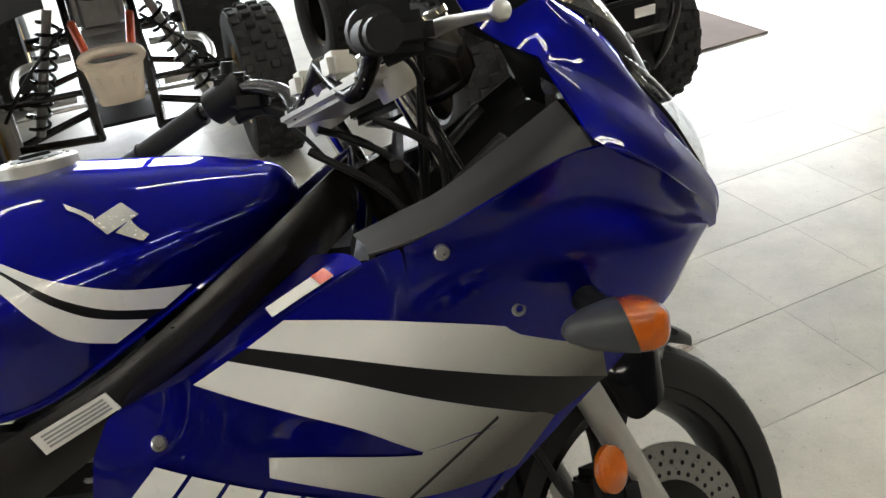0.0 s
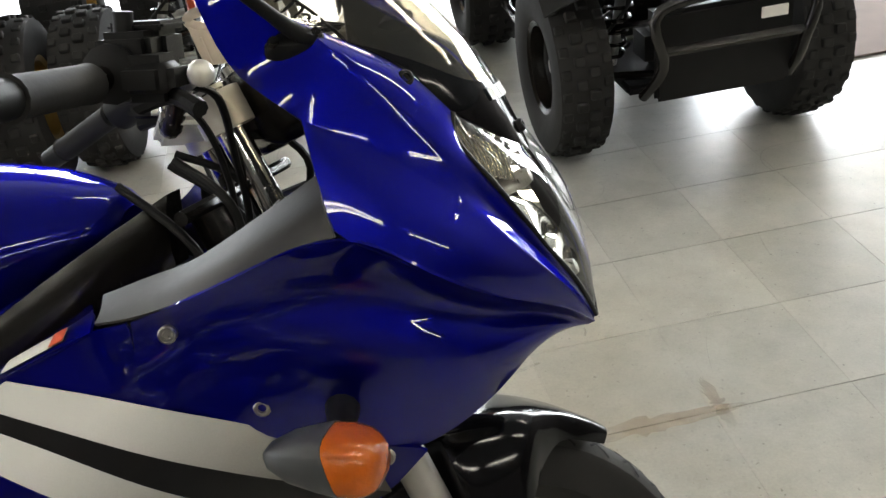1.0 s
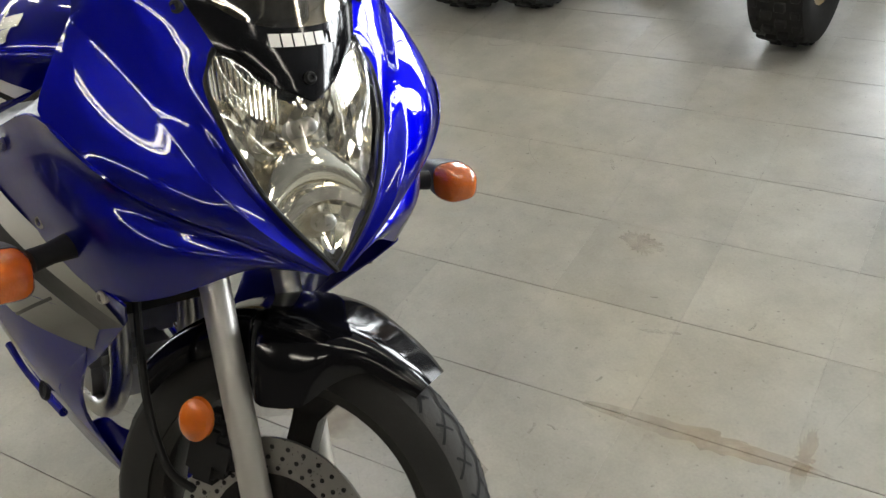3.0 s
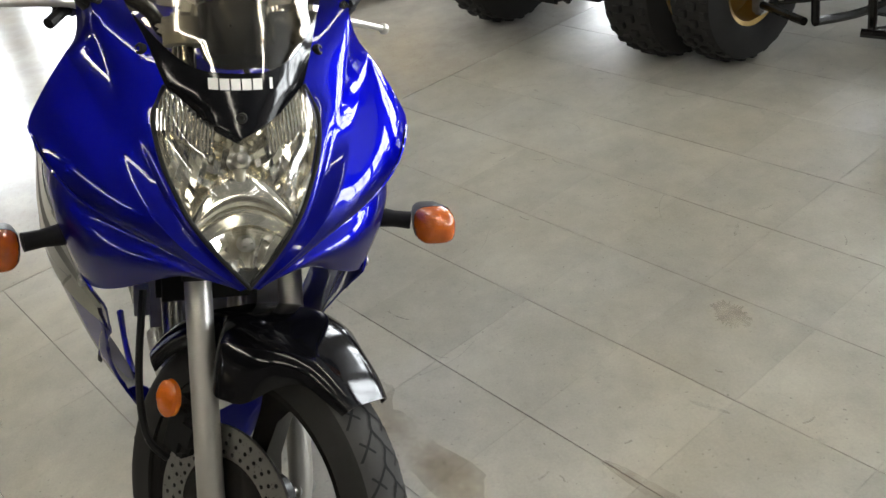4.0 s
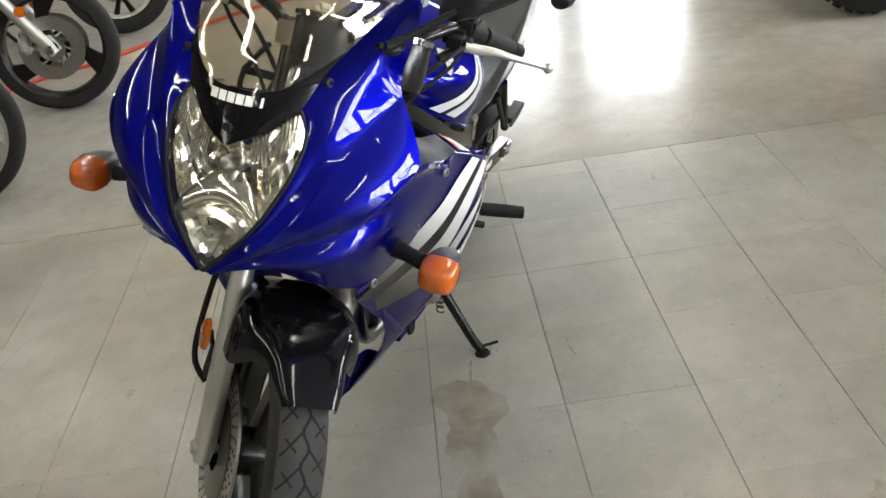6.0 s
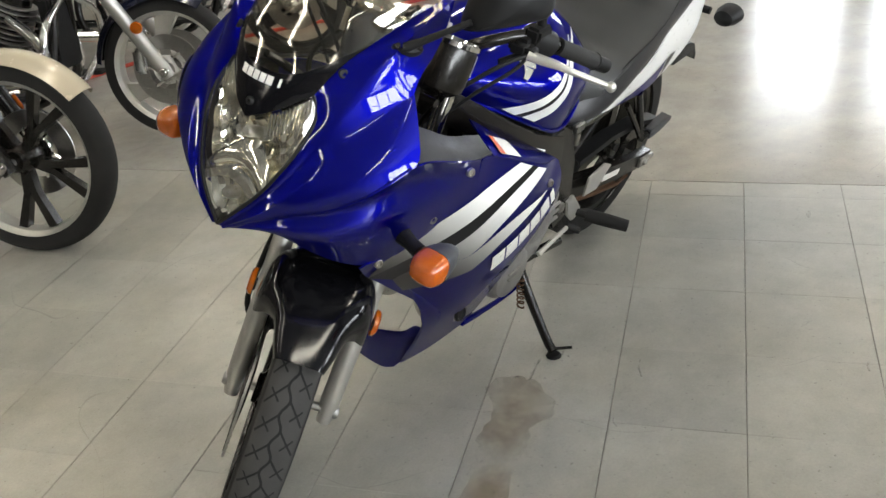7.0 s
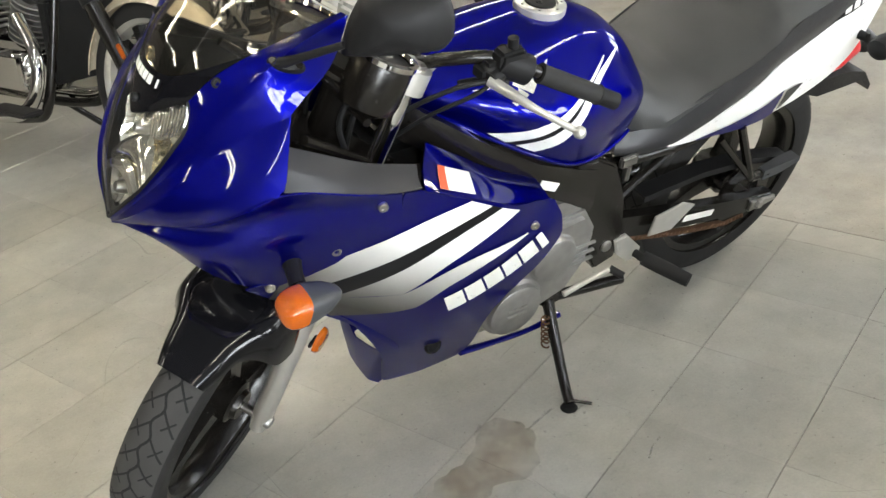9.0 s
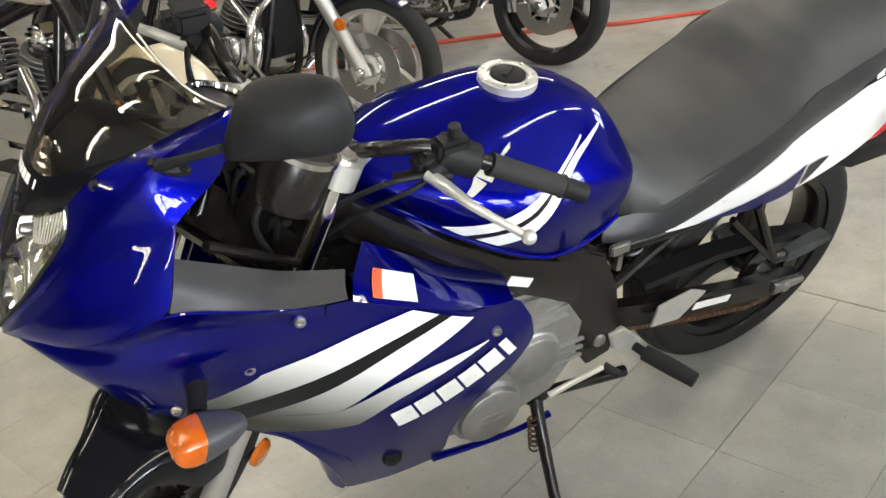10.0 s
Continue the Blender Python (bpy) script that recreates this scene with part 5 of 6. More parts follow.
DM = S @ Matrix.Translation(FA + Vector((0, -.072, 0))) @ Matrix.Rotation(radians(-90), 4, "X")
disc = part("brake_disc", lathe([(.095, -.0025), (.150, -.0025), (.150, .0025), (.095, .0025), (.095, -.0025)], 60, DM), STEEL, front, "drilled steel brake disc")
for k in range(36):
    a = 2 * math.pi * k / 36
    for q in range(3):
        part("disc_hole", lathe([(0, -.0032), (.0035, -.0032), (.0035, .0032), (0, .0032)], 8, DM @ Matrix.Translation(((.107 + .015 * q) * math.cos(a + .05 * q), (.107 + .015 * q) * math.sin(a + .05 * q), 0))), GROOVE, disc)
part("disc_carrier", lathe([(.04, -.008), (.098, -.004), (.098, .004), (.04, .008), (.04, -.008)], 40, DM), BLACK_FRAME, disc)
part("brake_caliper", moved(merge(block((.060, .060, .100), FA + AXIS * .095 + Vector((-.075, -.082, .02)), .014, segs=3), block((.04, .04, .05), FA + AXIS * .10 + Vector((-.045, -.095, .02)), .008)), S), BLACK_PLASTIC, bike, "black brake caliper")

# front mudguard, gloss black, shaped round the tyre
def mudguard():
    ease = smooth_line([(62, .046, .022), (68, .056, .028), (76, .066, .036), (82, .084, .064), (88, .106, .104), (97, .112, .118), (106, .109, .114), (111, .082, .066), (130, .072, .050), (150, .068, .045)], 46)
    rows = []
    for deg, w, skirt in ease:
        ang = radians(deg)
        R0 = .315 + .012 * math.sin(math.pi * (deg - 62) / 88)
        row = []
        for j in range(-10, 11):
            a = radians(9 * j)
            y = w * math.copysign(abs(math.sin(a)) ** .65, j)
            r = R0 - skirt * (1 - math.cos(a)) ** 1.8
            row.append(Vector((FA.x + r * math.cos(ang), y, FA.z + r * math.sin(ang))))
        rows.append(row)
    return shell(grid(rows), -0.003)


part("front_mudguard", moved(mudguard(), S), BLACK_GLOSS, bike, "gloss black front mudguard")
part("fork_brace", moved(block((.05, .22, .03), foot + AXIS * .435 + Vector((0, 0, 0)), .008), S), BLACK_FRAME, bike)
YOKE = foot + AXIS * .58
part("lower_yoke", moved(block((.10, .25, .035), YOKE + Vector((-.02, 0, 0)), .010, segs=3), S), BLACK_FRAME, bike, "black lower fork yoke")
TOPY = foot + AXIS * .775
YM = Matrix.Translation(TOPY) @ AXIS.to_track_quat("Z", "Y").to_matrix().to_4x4()
top_yoke = part("top_yoke", moved(merge(block((.075, .235, .022), TOPY + Vector((-.025, 0, 0)), .008, segs=3), tube([TOPY + Vector((0, .098, 0)) - AXIS * .018, TOPY + Vector((0, .098, 0)) + AXIS * .022], .029, 20), tube([TOPY + Vector((0, -.098, 0)) - AXIS * .018, TOPY + Vector((0, -.098, 0)) + AXIS * .022], .029, 20)), S), ALU_BARE, bike, "worn silver top yoke")
part("stem_nut", moved(tube([TOPY + Vector((-.035, 0, 0)), TOPY + Vector((-.035, 0, 0)) + AXIS * .026], .017, 6), S), STEEL, top_yoke)
steer_both("fork_cap", tube([TOPY + Vector((0, .098, 0)) + AXIS * .02, TOPY + Vector((0, .098, 0)) + AXIS * .030], .017, 6), STEEL, "", top_yoke)
steer_both("bar_clamp", block((.040, .034, .036), TOPY + Vector((-.045, .048, .030)), .008), ALU_BARE, "", top_yoke)

# instruments: two round clocks in a black housing
for s in (1, -1):
    c = TOPY + Vector((.060, .066 * s, .052))
    q = Vector((-.42, 0, .90)).to_track_quat("Z", "Y").to_matrix().to_4x4()
    M = S @ Matrix.Translation(c) @ q
    clock = part("instrument_clock", lathe([(0, -.080), (.030, -.078), (.046, -.066), (.050, -.050), (.050, .012), (.047, .018)], 36, M), BLACK_FRAME, bike, "round black instrument with bright ring")
    part("clock_ring", lathe([(.050, .010), (.053, .012), (.053, .020), (.046, .022), (.044, .016)], 36, M), CHROME, clock, "bright ring")
    part("clock_face", lathe([(0, .013), (.045, .013)], 30, M), BLACK_DECAL, clock, "dark dial")
part("instrument_bracket", moved(block((.05, .16, .03), TOPY + Vector((.045, 0, -.01)), .01), S), BLACK_FRAME, bike)

# handlebar: left half where it stands, right half is its twin about the steering plane
BACK = S.inverted()


def bar_half(s):
    def L(p):
        q = BACK @ Vector(p)
        far = min(1.0, abs(q.y) / 0.40)
        q.y *= s
        return S @ q + (Vector((-.022, -.022, -.060)) * far if s < 0 else Vector())
    up = Vector((.030, 0, .030)) if s < 0 else Vector()
    bar = tube([S @ (TOPY + Vector((-.045, 0, .045))), L((.997, .079, .950)), L((.974, .138, .975)), L((.915, .180, .985)), L((.848, .213, .958)), L((.712, .258, .890)) + up], .0115, 12, 26)
    hb = part("handlebar", bar, BLACK_FRAME, bike, "black tubular handlebar")
    a, b = L((.842, .215, .955)), L((.716, .257, .892)) + up
    part("grip", tube([a, a.lerp(b, .08), a.lerp(b, .82), a.lerp(b, .83)], [.0175, .0165, .0165, .0185], 16), RUBBER, hb, "black rubber grip")
    part("bar_end", tube([a.lerp(b, .84), b + (b - a) * .10], .0155, 14), BLACK_PLASTIC, hb)
    d = (b - a).normalized()
    c = L((.884, .198, .972))
    part("switch_box", merge(tube([c - d * .034, c - d * .030, c + d * .026, c + d * .030], [.018, .026, .026, .020], 14), block((.05, .034, .030), c + Vector((.012, 0, .020)), .006)), BLACK_PLASTIC, hb, "black switch box")
    part("clutch_perch", merge(block((.055, .050, .040), c + Vector((.035, -.012, -.004)), .012, segs=3), tube([c + Vector((.01, .0, -.03)), c + Vector((.05, -.01, -.02)), c + Vector((.085, -.03, -.03))], .008, 8, 8)), BLACK_PLASTIC, hb)
    part("switch_knob", tube([c + Vector((.006, 0, .030)), c + Vector((.008, .0, .052))], .009, 10), BLACK_PLASTIC, hb)
    e0, e1, e2 = L((.925, .232, .958)), L((.905, .290, .950)), L((.862, .350, .930))
    lever = part("lever", merge(tube([L((.935, .205, .962)), e0, L((.918, .262, .957)), e1, e2], [.010, .0095, .0075, .006, .0055], 10, 20)), ALU_BARE, hb, "silver lever with ball end")
    part("lever_ball", lathe([(.0105 * math.sin(math.pi * k / 10), -.0105 * math.cos(math.pi * k / 10)) for k in range(11)], 16, Matrix.Translation(e2)), ALU_BARE, lever)
    part("lever_perch", tube([L((.900, .196, .970)), L((.935, .206, .962))], .014, 12), BLACK_PLASTIC, hb)
    part("cable", tube([L((.940, .205, .962)), L((.985, .190, .955)), L((1.03, .140, .905)), L((1.07, .09, .84)), L((1.06, .06, .76))], .0042, 8, 26), BLACK_PLASTIC, hb)
    part("cable", tube([L((.900, .196, .960)), L((.955, .195, .935)), L((1.01, .150, .885)), L((1.05, .10, .82))], .0036, 8, 22), BLACK_PLASTIC, hb)
    return hb


bar_half(1)
bar_half(-1)
tank_box = part("brake_reservoir", block((.050, .042, .034), (1.130, -.172, 1.066), .006, Matrix(), 2), BLACK_PLASTIC, bike, "black square brake fluid reservoir")
part("reservoir_lid", block((.054, .046, .008), (1.130, -.172, 1.086), .003), BLACK_PLASTIC, tank_box)
part("stop_switch", block((.020, .014, .012), (1.103, -.160, 1.087), .004), RED, bike, "small red switch")
for k, (a, b, c) in enumerate((((1.02, .05, .93), (1.10, .07, .88), (1.12, .05, .74)), ((1.05, -.02, .93), (1.14, -.03, .86), (1.13, -.05, .70)), ((1.02, -.08, .92), (1.12, -.10, .84), (1.10, -.09, .70)), ((1.10, .10, .96), (1.16, .12, .90), (1.12, .10, .78)), ((1.10, -.10, .95), (1.17, -.12, .90), (1.16, -.10, .78)))):
    part("wiring", tube([a, b, c], .005, 8, 16), BLACK_PLASTIC, bike, "black cable")
part("fairing_stay", merge(tube([(1.10, -.12, .80), (1.24, -.16, .92)], .008, 8), tube([(1.10, .12, .80), (1.24, .16, .92)], .008, 8), tube([(1.12, -.14, .90), (1.12, .14, .90)], .008, 8), block((.05, .10, .05), (1.34, 0, .93), .015)), BLACK_FRAME, bike, "black fairing stay")
part("brake_hose", moved(tube([(1.21, -.12, .60), (1.27, -.135, .48), (1.32, -.13, .40), (1.335, -.10, .36)], .006, 8, 20), Matrix()), BLACK_PLASTIC, bike)
for s in (1, -1):
    part("horn" if s > 0 else "fuse_box", block((.05, .05, .05), (1.17, .05 * s, .74), .012), BLACK_PLASTIC, bike)

# ---- cruisers parked behind, fronts towards the aisle ----
def tyre_ring(R, rim, w):
    return [(rim + (R - rim) * math.sin(math.pi * k / 14) ** 0.6, -w * math.cos(math.pi * k / 14) * (0.82 + 0.18 * math.sin(math.pi * k / 14))) for k in range(15)]


def cruiser(m, label, paint, rim_mat, spokes, style, fork_mat, signal=True, R=.325, rim=.232, w=.062, lo=72, bag=False):
    """x forward, origin on the floor under the front wheel."""
    c = thing("cruiser_motorcycle", label, "motorcycle", m, "parked cruisers")
    C = Vector((0, 0, R))
    rot = Matrix.Translation(C) @ Matrix.Rotation(radians(-90), 4, "X")
    fw = part("front_wheel", tube([C + Vector((0, -.11, 0)), C + Vector((0, .11, 0))], .011, 12), STEEL, c, "cast front wheel with black tyre")
    part("tyre", lathe(tyre_ring(R, rim, w), 64, rot), RUBBER, fw, "black tyre")
    part("rim", lathe([(rim + .010, -w * .8), (rim + .002, -w * .74), (rim - .016, -w * .55), (rim - .022, 0), (rim - .016, w * .55), (rim + .002, w * .74), (rim + .010, w * .8)], 64, rot), ALU_BARE if style == "pair" else rim_mat, fw, "bright rim edge")
    part("hub", lathe([(0, -.06), (.035, -.06), (.050, -.04), (.050, .04), (.035, .06), (0, .06)], 28, rot), rim_mat, fw)
    for k in range(spokes):
        a = 2 * math.pi * k / spokes + .3
        def sp(rad, ang, half, dep):
            cc, d = math.cos(ang), math.sin(ang)
            return [rot @ Vector((rad * cc - d * q, rad * d + cc * q, h)) for q, h in ((-half, -dep), (half, -dep), (half, dep), (-half, dep))]
        if style == "pair":
            for s in (-1, 1):
                part("spoke", loft([sp(.045, a + .10 * s, .014, .017), sp(.12, a + .11 * s, .012, .016), sp(rim - .012, a + .24 * s, .017, .017)]), rim_mat, fw)
        else:
            part("spoke", loft([sp(.045, a - .15, .030, .020), sp(.12, a, .024, .018), sp(rim - .012, a + .30, .050, .018)]), rim_mat, fw)
    for s in (-1, 1):
        dm = Matrix.Translation(C + Vector((0, .066 * s, 0))) @ Matrix.Rotation(radians(-90), 4, "X")
        if style != "pair" or s > 0:
            dd = part("brake_disc", lathe([(.085, -.003), (.148, -.003), (.148, .003), (.085, .003), (.085, -.003)], 48, dm), STEEL, fw, "bright brake disc")
            part("disc_carrier", lathe([(.03, -.004), (.062, -.004), (.062, .004), (.03, .004), (.03, -.004)], 30, dm), CHROME, dd)
            for k in range(6):
                a = 2 * math.pi * k / 6
                part("carrier_arm", tube([dm @ Vector((.055 * math.cos(a), .055 * math.sin(a), 0)), dm @ Vector((.092 * math.cos(a + .25), .092 * math.sin(a + .25), 0))], .006, 6), CHROME, dd)
    ax = Vector((-math.sin(radians(31)), 0, math.cos(radians(31))))
    off = Vector((-.045, 0, 0))
    for s in (-1, 1):
        p = C + Vector((0, .105 * s, 0))
        fk = part("fork_leg", tube([p - ax * .03, p + ax * .02, p + ax * .36, p + ax * .37], [.024, .030, .029, .034], 18), fork_mat, c, "fork leg")
        part("fork_tube", tube([p + ax * .37, p + ax * .74], .021, 16), CHROME, fk)
        part("fork_collar", tube([p + ax * .36, p + ax * .39], .036, 18), BLACK_PLASTIC if style == "pair" else CHROME, fk)
        part("axle_cap", lathe([(0, .02), (.014, .02), (.020, .012), (.020, -.01)], 18, Matrix.Translation(p + Vector((0, .02 * s, 0))) @ Matrix.Rotation(radians(-90 * s), 4, "X")), CHROME, fk)
        part("brake_caliper", block((.055, .05, .105), p + Vector((-.105, -.030 * s, .045)), .012, segs=3), CHROME if style != "pair" else BLACK_PLASTIC, c, "brake caliper")
        if signal:
            q = p + ax * .60 + Vector((.03, .06 * s, -.02))
            part("turn_signal", lathe([(.028 * math.sin(math.pi * k / 10), -.028 * math.cos(math.pi * k / 10)) for k in range(11)], 18, Matrix.Translation(q)), AMBER, c, "round amber turn signal")
            part("signal_reflector", lathe([(0, .006), (.024, .005), (.026, -.004)], 20, Matrix.Translation(p + ax * .22 + Vector((.035, .025 * s, 0))) @ Matrix.Rotation(radians(-90 * s), 4, "X")), AMBER, c, "amber reflector")
    if not signal:
        for s in (-1, 1):
            m2 = Matrix.Translation(C + Vector((-.066, .118 * s, .160))) @ Matrix.Rotation(radians(-28), 4, "Y")
            part("side_reflector", block((.024, .010, .056), (0, 0, 0), .003, m2), AMBER, c, "upright amber reflector")
            part("reflector_stay", tube([C + Vector((-.066, .114 * s, .160)), C + Vector((-.096, .106 * s, .165))], .006, 8), BLACK_FRAME, c)
    # front mudguard
    rows = []
    for k in range(30):
        a = radians(lo + (172 - lo) * k / 29)
        rows.append([C + Vector((math.cos(a) * (R + .034 - .040 * abs(t) ** 2.5), .066 * t, math.sin(a) * (R + .034 - .040 * abs(t) ** 2.5))) for t in (j / 7 for j in range(-7, 8))])
    part("front_mudguard", shell(grid(rows), .003), paint, c, "painted front mudguard")
    Y = C + ax * .70
    part("fork_yoke", block((.09, .27, .05), Y, .012), CHROME, c)
    part("fork_shroud", merge(tube([C + Vector((0, .105, 0)) + ax * .44, C + Vector((0, .105, 0)) + ax * .66], .036, 16), tube([C + Vector((0, -.105, 0)) + ax * .44, C + Vector((0, -.105, 0)) + ax * .66], .036, 16)), fork_mat, c)
    HL = C + ax * .66 + Vector((.13, 0, .03))
    hq = Matrix.Translation(HL) @ Matrix.Rotation(radians(90), 4, "Y")
    hl = part("head_lamp", lathe([(0, -.12), (.05, -.11), (.085, -.06), (.095, 0), (.092, .012)], 36, hq), CHROME, c, "chrome head lamp")
    part("lens", lathe([(.090, .010), (.07, .022), (0, .030)], 32, hq), LENS, hl)
    part("handlebar", tube([Y + Vector((-.28, -.40, .16)), Y + Vector((-.16, -.33, .17)), Y + Vector((-.04, -.12, .09)), Y + Vector((-.04, .12, .09)), Y + Vector((-.16, .33, .17)), Y + Vector((-.28, .40, .16))], .013, 12, 30), CHROME, c, "wide chrome handlebar")
    for s in (-1, 1):
        part("grip", tube([Y + Vector((-.17, .335 * s, .17)), Y + Vector((-.29, .405 * s, .16))], .018, 12), RUBBER, c)
        part("lever", tube([Y + Vector((-.12, .30 * s, .15)), Y + Vector((-.14, .38 * s, .13)), Y + Vector((-.20, .43 * s, .13))], .007, 8, 10), CHROME, c)
        part("mirror_stem", tube([Y + Vector((-.13, .30 * s, .17)), Y + Vector((-.09, .36 * s, .32))], .005, 8), CHROME, c)
    # frame, engine
    part("frame_tube", merge(*[tube([Y + Vector((-.05, .03 * s, -.06)), Vector((-.48, .12 * s, .30)), Vector((-.62, .13 * s, .19)), Vector((-1.05, .13 * s, .19)), Vector((-1.15, .12 * s, .34)), Vector((-1.05, .10 * s, .62))], .019, 10, 36) for s in (-1, 1)]), BLACK_FRAME, c)
    part("frame_spine", tube([Y + Vector((-.04, 0, -.03)), Vector((-.65, 0, .78)), Vector((-1.20, 0, .62))], .028, 12, 14), BLACK_FRAME, c)
    e = part("engine", merge(block((.34, .20, .22), (-.80, 0, .34), .05, segs=3), lathe([(0, .06), (.085, .055), (.10, .03), (.105, -.02)], 30, Matrix.Translation((-.74, .10, .34)) @ Matrix.Rotation(radians(-90), 4, "X")), lathe([(0, .05), (.07, .045), (.085, .02), (.09, -.02)], 30, Matrix.Translation((-.92, .10, .34)) @ Matrix.Rotation(radians(-90), 4, "X"))), CHROME, c, "chromed V-twin engine")
    for tilt, x in ((24, -.70), (-24, -.90)):
        M = Matrix.Translation((x, 0, .44)) @ Matrix.Rotation(radians(tilt), 4, "Y")
        part("cylinder", tube([M @ Vector((0, 0, 0)), M @ Vector((0, 0, .22))], .062, 20), BLACK_FRAME, e)
        for k in range(8):
            part("fin", lathe([(.05, -.003), (.088, -.003), (.088, .003), (.05, .003)], 26, M @ Matrix.Translation((0, 0, .03 + .022 * k))), CAST, e)
        part("rocker_cover", block((.13, .13, .07), (0, 0, .25), .03, M, segs=3), CHROME, e, "chrome rocker cover")
    part("air_cleaner", lathe([(0, .05), (.06, .048), (.085, .035), (.090, 0), (.085, -.02)], 32, Matrix.Translation((-.79, -.13, .60)) @ Matrix.Rotation(radians(90), 4, "X")), CHROME, e)
    part("air_cleaner", lathe([(0, .05), (.06, .048), (.085, .035), (.090, 0), (.085, -.02)], 32, Matrix.Translation((-.79, .13, .60)) @ Matrix.Rotation(radians(-90), 4, "X")), CHROME, e)
    part("radiator", block((.05, .22, .30), (-.46, 0, .48), .01), BLACK_PLASTIC, c, "black finned radiator")
    for s in (-1, 1):
        part("exhaust_pipe", tube([(-.62, .10 * s, .56), (-.48, .15 * s, .42), (-.55, .18 * s, .24), (-.85, .19 * s, .20), (-1.6, .21 * s, .22)], [.024, .024, .026, .032, .045], 14, 34), CHROME, c, "chrome exhaust pipe")
        part("foot_board", block((.22, .09, .018), (-.52, .25 * s, .26), .006), RUBBER, c)
        if style != "pair":
            part("crash_bar", tube([(-.40, .06 * s, .62), (-.40, .26 * s, .52), (-.42, .28 * s, .36), (-.47, .14 * s, .24)], .016, 10, 20), CHROME, c, "chrome engine guard")
        part("shock", tube([(-1.35, .13 * s, .36), (-1.25, .13 * s, .62)], .026, 12), CHROME, c)
        if bag:
            part("saddle_bag", block((.50, .20, .30), (-1.55, .26 * s, .52), .05, segs=3), paint, c, "hard side bag")
    rows = []
    for x, h, w2 in ((-.36, .02, .05), (-.40, .07, .10), (-.55, .13, .15), (-.75, .12, .14), (-.92, .06, .09), (-.98, .02, .05)):
        rows.append([Vector((x, w2 * math.cos(a), .86 + h * math.sin(a) * (1 if math.sin(a) > 0 else .6))) for a in (2 * math.pi * k / 24 for k in range(24))])
    part("fuel_tank", loft(rows), paint, c, "glossy painted fuel tank")
    rows = []
    for x, z, w2 in ((-.92, .80, .08), (-1.0, .76, .15), (-1.2, .74, .17), (-1.38, .80, .13), (-1.6, .84, .11), (-1.72, .82, .06)):
        rows.append([Vector((x, w2 * math.cos(a), z + .05 * math.sin(a))) for a in (2 * math.pi * k / 20 for k in range(20))])
    part("seat", loft(rows), VINYL, c, "black vinyl seat")
    B = Vector((-1.62, 0, .315))
    rb = Matrix.Translation(B) @ Matrix.Rotation(radians(-90), 4, "X")
    rw = part("rear_wheel", lathe(tyre_ring(.315, .20, .08), 56, rb), RUBBER, c, "black rear tyre")
    part("rim", lathe([(.206, -.06), (.19, -.045), (.18, 0), (.19, .045), (.206, .06)], 48, rb), rim_mat, rw)
    part("hub", lathe([(0, -.07), (.06, -.06), (.06, .06), (0, .07)], 24, rb), rim_mat, rw)
    for k in range(5):
        a = 2 * math.pi * k / 5
        part("spoke", tube([rb @ Vector((.05 * math.cos(a), .05 * math.sin(a), 0)), rb @ Vector((.19 * math.cos(a), .19 * math.sin(a), 0))], [.022, .016], 8), rim_mat, rw)
    rows = []
    for k in range(26):
        a = radians(15 + 150 * k / 25)
        rows.append([B + Vector((math.cos(a) * (.36 - .06 * abs(t) ** 2.5), .115 * t, math.sin(a) * (.36 - .06 * abs(t) ** 2.5))) for t in (j / 7 for j in range(-7, 8))])
    part("rear_mudguard", shell(grid(rows), .003), paint, c)
    part("tail_lamp", block((.05, .10, .06), (-1.97, 0, .55), .015, segs=3), RED, c)
    part("side_stand", tube([(-.78, .14, .18), (-.72, .30, .03)], .013, 10), BLACK_FRAME, c)
    return c


FACING = 124
LEANT = Matrix.Rotation(radians(-7), 4, "X")
c1 = cruiser(pose(.985, -1.535, 0, 0, 0, FACING - 8) @ LEANT, "cream cruiser motorcycle with black cast front wheel", CREAM, BLACK_FRAME, 5, "pair", BLACK_FRAME, False, R=.328, rim=.266, w=.055, lo=38)
c2 = cruiser(pose(.016, -1.957, 0, 0, 0, FACING) @ LEANT, "dark navy touring motorcycle with silver front wheel", NAVY, ALU_BARE, 3, "blade", SILVER, lo=55, R=.295, rim=.240, w=.057)
c3 = cruiser(pose(-1.03, -2.25, 0, 0, 0, FACING - 4) @ LEANT, "black touring motorcycle with hard side bags", BLACK_GLOSS, BLACK_FRAME, 3, "blade", SILVER, bag=True, R=.30, rim=.238)
c4 = cruiser(pose(-2.25, -2.75, 0, 0, 0, FACING - 4) @ LEANT, "black cruiser motorcycle at the end of the row", BLACK_GLOSS, BLACK_FRAME, 5, "pair", SILVER)

